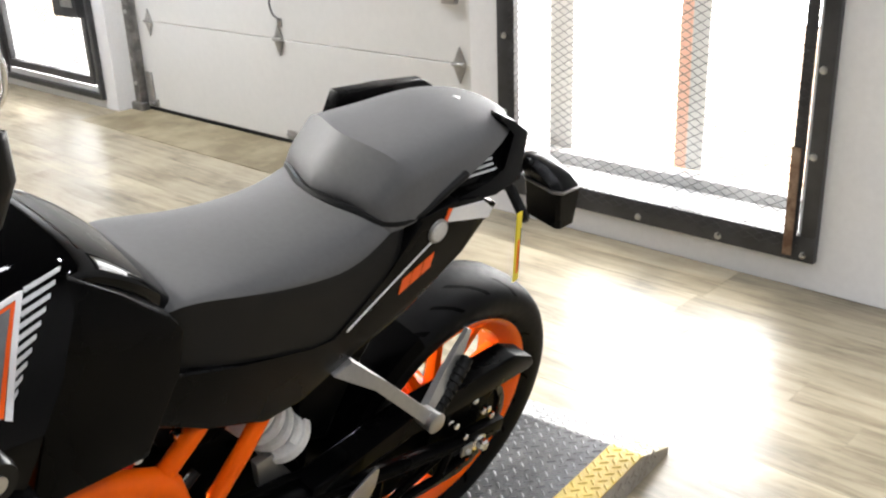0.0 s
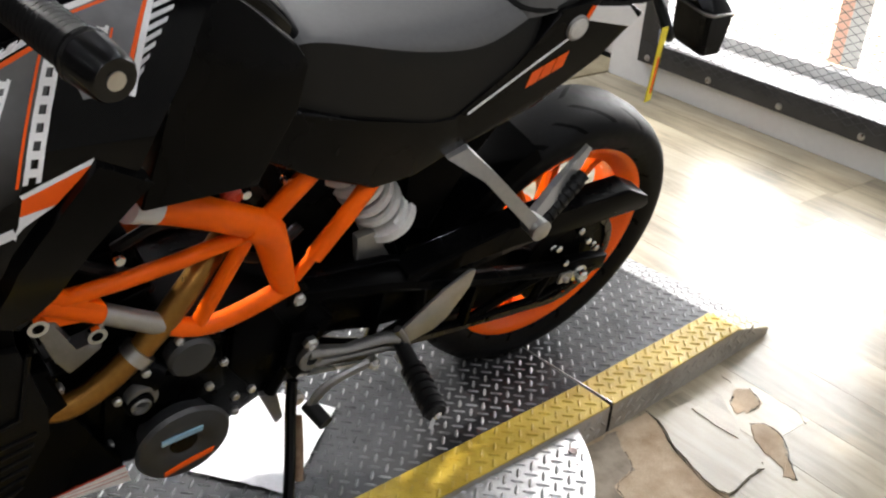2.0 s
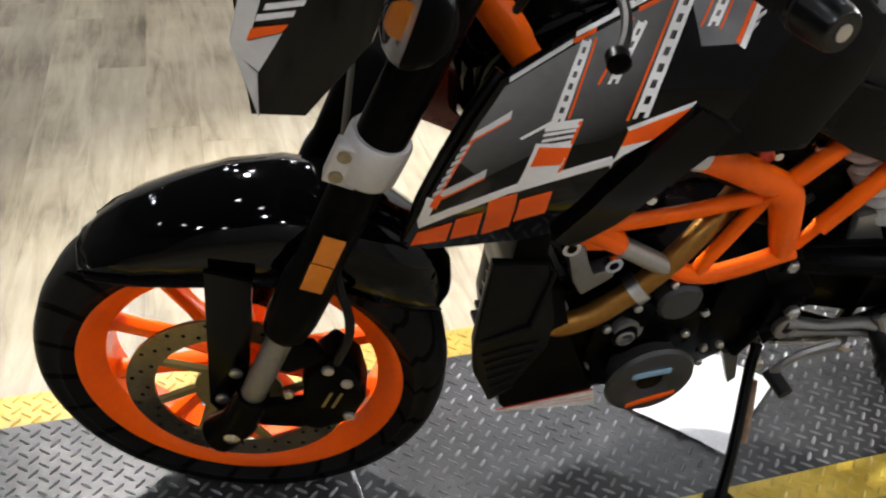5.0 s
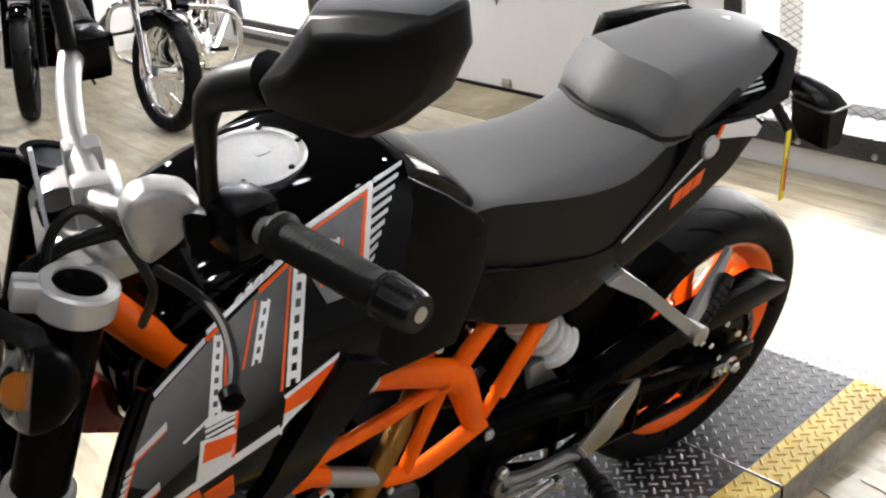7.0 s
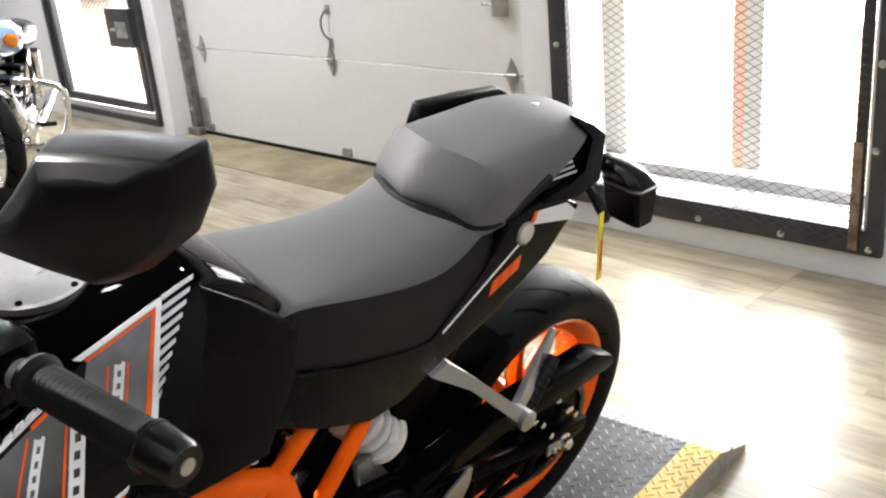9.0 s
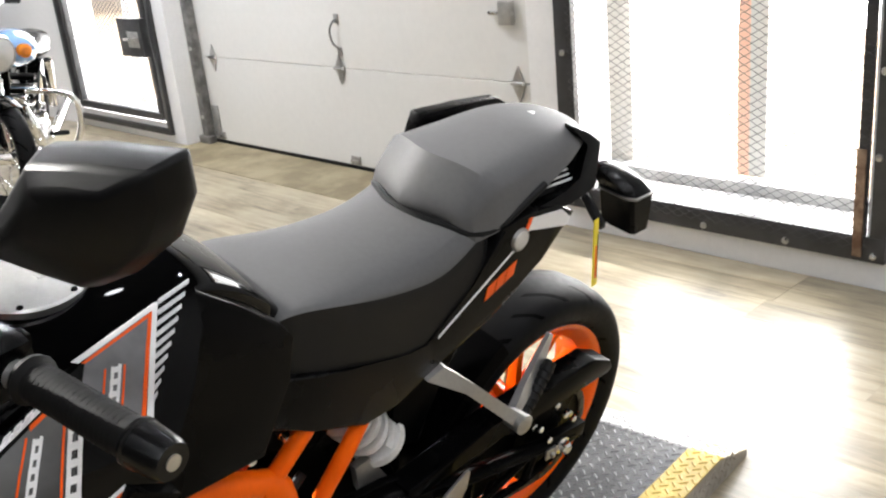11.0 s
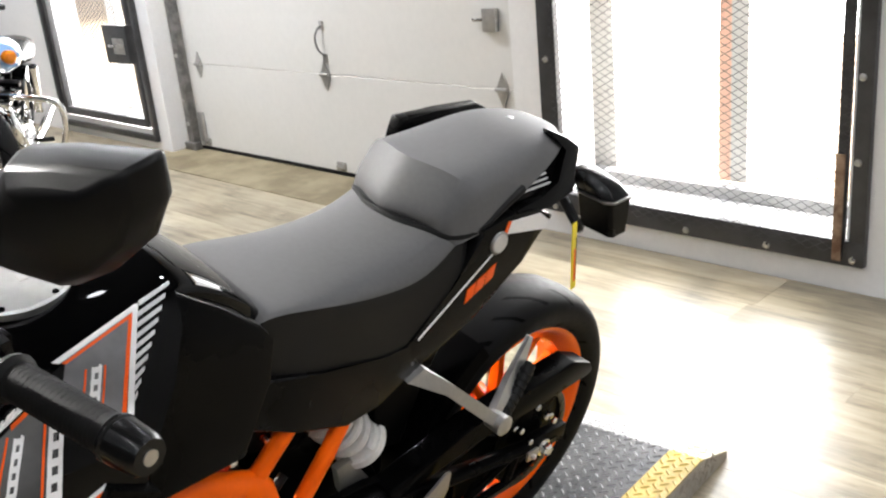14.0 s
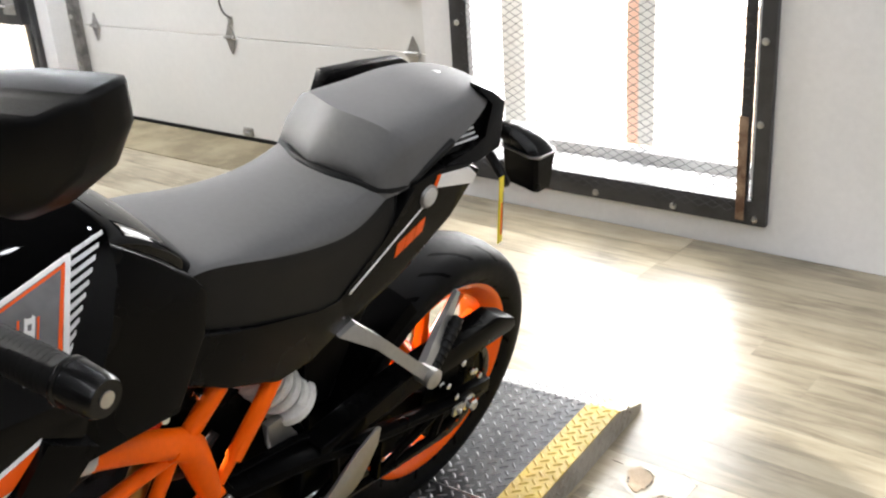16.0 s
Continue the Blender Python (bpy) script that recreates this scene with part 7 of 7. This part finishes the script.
def parked_motorcycle(m, label, tank_mat, metal, steer, lean, crash_bar=False, mudguard=None, wheel_r=0.325, dirt=False):
    t = thing("parked_motorcycle", m @ pose(0, 0, 0, 0, lean, 0), label, "motorcycle", "motorcycles parked behind")
    turn = pose(0, 0, wheel_r, 0, 0, steer)
    spoked_wheel(t, "front_wheel", turn, wheel_r, 0.10, metal, "wire-spoked front wheel")
    spoked_wheel(t, "rear_wheel", pose(0, 1.46, 0.31), 0.31, 0.13, metal, "wire-spoked rear wheel")

    def fp(name, bm, mat, parent=t, label=""):
        return part(name, moved(bm, turn), mat, parent, label)

    for s in (1, -1):
        fp("fork_leg", tube([(0.09 * s, 0.0, -0.02), (0.09 * s, 0.10, 0.22), (0.09 * s, 0.24, 0.56)], [0.026, 0.024, 0.02], 12), metal, t, "bright metal fork leg")
        part("shock", tube([(0.13 * s, 1.38, 0.36), (0.12 * s, 1.22, 0.66)], 0.028, 10), metal, t)
        part("exhaust_pipe", tube(rounded([(0.05 * s, 0.46, 0.52), (0.12 * s, 0.40, 0.40), (0.15 * s, 0.55, 0.26), (0.17 * s, 1.1, 0.27), (0.17 * s, 1.75, 0.32)], 2), 0.03, 12), metal, t, "bright metal exhaust pipe")
        fp("mirror", moved(lathe([(-0.012, 0.02), (-0.01, 0.045), (0.0, 0.05), (0.006, 0.045)], 18, axis="Y"), Matrix.Translation((0.36 * s, 0.28, 0.92))), CHROME if not dirt else BLACK_MATT)
        fp("mirror_arm", tube([(0.22 * s, 0.32, 0.76), (0.34 * s, 0.29, 0.90)], 0.006, 6), CHROME)
        ind = fp("indicator", moved(lathe([(-0.035, 0.012), (-0.025, 0.034), (0.005, 0.036), (0.018, 0.02)], 18, axis="Y"), Matrix.Translation((0.19 * s, 0.05, 0.53)) @ pose(0, 0, 0, 0, 0, 180)), AMBER, t, "orange indicator")
        fp("indicator_stalk", tube([(0.08 * s, 0.18, 0.53), (0.17 * s, 0.07, 0.53)], 0.008, 8), CHROME, ind)
        fp("grip", tube([(0.25 * s, 0.36, 0.75), (0.37 * s, 0.42, 0.745)], 0.017, 10), BLACK_RUBBER)
        part("foot_peg", tube([(0.14 * s, 0.72, 0.30), (0.27 * s, 0.74, 0.31)], 0.014, 8), BLACK_RUBBER, t)
    fp("handlebar", tube(rounded([(-0.37, 0.42, 0.745), (-0.25, 0.36, 0.75), (-0.12, 0.26, 0.72), (0, 0.25, 0.70), (0.12, 0.26, 0.72), (0.25, 0.36, 0.75), (0.37, 0.42, 0.745)], 2), 0.012, 10), metal, t, "bright handlebar")
    lamp_ob = fp("headlight", moved(lathe([(0.11, 0.02), (0.08, 0.06), (0.0, 0.088), (-0.012, 0.09)], 28, axis="Y"), Matrix.Translation((0, -0.03, 0.53))), BLACK_GLOSS, t, "round headlight")
    fp("headlight_lens", moved(lathe([(-0.010, 0.086), (-0.022, 0.07), (-0.03, 0.0)], 28, axis="Y"), Matrix.Translation((0, -0.03, 0.53))), LENS, lamp_ob, "clear lens")
    fp("headlight_rim", moved(lathe([(-0.014, 0.084), (-0.02, 0.088), (-0.004, 0.094), (0.004, 0.088)], 28, axis="Y", close=True), Matrix.Translation((0, -0.03, 0.53))), CHROME, lamp_ob)
    fp("gauge", moved(lathe([(-0.03, 0.03), (0.02, 0.042), (0.03, 0.04)], 18, axis="Z"), Matrix.Translation((0.05, 0.2, 0.66))), CHROME)
    for z in (0.36, 0.56):
        fp("fork_yoke", box(bmesh.new(), -0.12, 0.12, 0.13 + 0.32 * (z - 0.3), 0.20 + 0.32 * (z - 0.3), z - 0.02, z + 0.02, 0.006), metal)
    fr = [(wheel_r + 0.02 + (0.10 if dirt else 0), 0.062, a) for a in ([-0.5, -0.2, 0.1, 0.4, 0.7, 1.0] if not dirt else [-0.9, -0.5, -0.1, 0.3])]
    fp("front_mudguard", loft([[(x, -math.sin(-a) * (q + k), math.cos(a) * (q + k)) for x, k in ((w, -0.03), (w * 0.8, -0.004), (0, 0.006), (-w * 0.8, -0.004), (-w, -0.03), (-w * 0.75, -0.01), (0, 0.0), (w * 0.75, -0.01))] for q, w, a in fr]), mudguard or BLACK_GLOSS, t, "front mudguard")
    part("fuel_tank", loft([[(w * math.cos(a), y, z + h * math.sin(a)) for a in (2 * math.pi * k / 12 for k in range(12))] for y, z, w, h in ((0.38, 0.80, 0.05, 0.05), (0.45, 0.80, 0.11, 0.09), (0.58, 0.80, 0.14, 0.11), (0.74, 0.79, 0.12, 0.09), (0.86, 0.76, 0.06, 0.05))]), tank_mat, t, "painted fuel tank")
    part("saddle", loft([[(w * math.cos(a), y, z + h * math.sin(a)) for a in (2 * math.pi * k / 12 for k in range(12))] for y, z, w, h in ((0.84, 0.74, 0.06, 0.03), (0.95, 0.73, 0.11, 0.045), (1.15, 0.73, 0.14, 0.05), (1.3, 0.76, 0.13, 0.05), (1.5, 0.77, 0.11, 0.045), (1.62, 0.77, 0.06, 0.03))]), BLACK_MATT, t, "black saddle")
    en = part("engine", boxed(-0.15, 0.15, 0.50, 0.86, 0.20, 0.42, bevel=0.04), metal if not dirt else BLACK_SATIN, t, "bright metal engine")
    for s in (-0.35, 0.35):
        for i in range(5):
            y = 0.66 + s * (0.26 + 0.10 * i)
            z = 0.42 + 0.045 * i
            part("cylinder_fin", boxed(-0.085, 0.085, y - 0.075, y + 0.075, z - 0.012, z + 0.012, bevel=0.006), metal if i % 2 else BLACK_SATIN, en)
    part("engine_cover", moved(lathe([(0.15, 0.11), (0.175, 0.10), (0.185, 0.07), (0.185, 0.0)], 28), Matrix.Translation((0, 0.62, 0.30))), CHROME, en)
    part("engine_cover", moved(lathe([(-0.15, 0.11), (-0.175, 0.10), (-0.185, 0.07), (-0.185, 0.0)], 28), Matrix.Translation((0, 0.62, 0.30))), CHROME, en)
    part("frame_tube", tube(rounded([(0.0, 0.26, 0.86), (0.0, 0.36, 0.60), (0.0, 0.46, 0.22), (0.0, 0.9, 0.20), (0.0, 1.05, 0.66)], 1), 0.022, 10), BLACK_SATIN, t)
    part("rear_mudguard", loft([[(x, 1.46 + math.sin(a) * (0.34 + k), 0.31 + math.cos(a) * (0.34 + k)) for x, k in ((0.085, -0.05), (0.07, -0.004), (0, 0.006), (-0.07, -0.004), (-0.085, -0.05), (-0.065, -0.012), (0, 0.0), (0.065, -0.012))] for a in (-0.6, -0.2, 0.2, 0.6, 1.0, 1.4)]), mudguard or BLACK_GLOSS, t)
    st = part("side_stand", tube([(0.10, 0.78, 0.22), (0.20, 0.76, 0.10), (0.235, 0.75, 0.235 * math.tan(radians(lean)) + 0.006)], 0.011, 8), BLACK_SATIN, t)
    if crash_bar:
        part("crash_bar", tube(rounded([(0.0, 0.40, 0.60), (0.20, 0.39, 0.60), (0.33, 0.38, 0.585), (0.36, 0.39, 0.50), (0.36, 0.40, 0.36), (0.30, 0.42, 0.26), (0.05, 0.46, 0.22), (-0.05, 0.46, 0.22), (-0.30, 0.42, 0.26), (-0.36, 0.40, 0.36), (-0.36, 0.39, 0.50), (-0.33, 0.38, 0.585), (-0.20, 0.39, 0.60), (0.0, 0.40, 0.60)], 2), 0.017, 12), CHROME, t, "chromed crash bar")
    return t


parked_motorcycle(pose(-3.89, 0.42, 0, 0, 0, 61), "chromed cruiser motorcycle with blue tank and crash bar", TANK_BLUE, CHROME, 36, 10, True, None, 0.31)
parked_motorcycle(pose(-4.92, -0.02, 0, 0, 0, 62), "black cruiser motorcycle with black tank", BLACK_GLOSS, BLACK_SATIN, 10, 8)
parked_motorcycle(pose(-3.62, -1.26, 0, 0, 0, 118), "red trail motorcycle with spoked wheels", RED_PAINT, ALU, -6, 8, False, RED_PAINT, 0.335, True)

# shelf against the far wall
shelf = thing("wall_shelf", pose(-7.3, 1.18, 0), "white counter shelf holding black goods", "shelf")
for z in (0.12, 0.62, 0.92):
    part("shelf_board", boxed(-0.75, 0.75, -0.25, 0.3, z, z + 0.03, bevel=0.003), DOOR_WHITE, shelf)
for x in (-0.75, 0.72):
    part("shelf_side", boxed(x, x + 0.03, -0.25, 0.3, 0.0, 0.95, bevel=0.003), DOOR_WHITE, shelf)
for i, (x, w, h) in enumerate(((-0.5, 0.22, 0.32), (-0.15, 0.26, 0.28), (0.2, 0.2, 0.34), (0.5, 0.18, 0.25))):
    tagged(finish(boxed(-7.3 + x - w / 2, -7.3 + x + w / 2, 1.0, 1.4, 0.15, 0.15 + h, bevel=0.02), "storage_box", BLACK_MATT), "black storage box standing on the white shelf", "box", "boxes on the shelf")
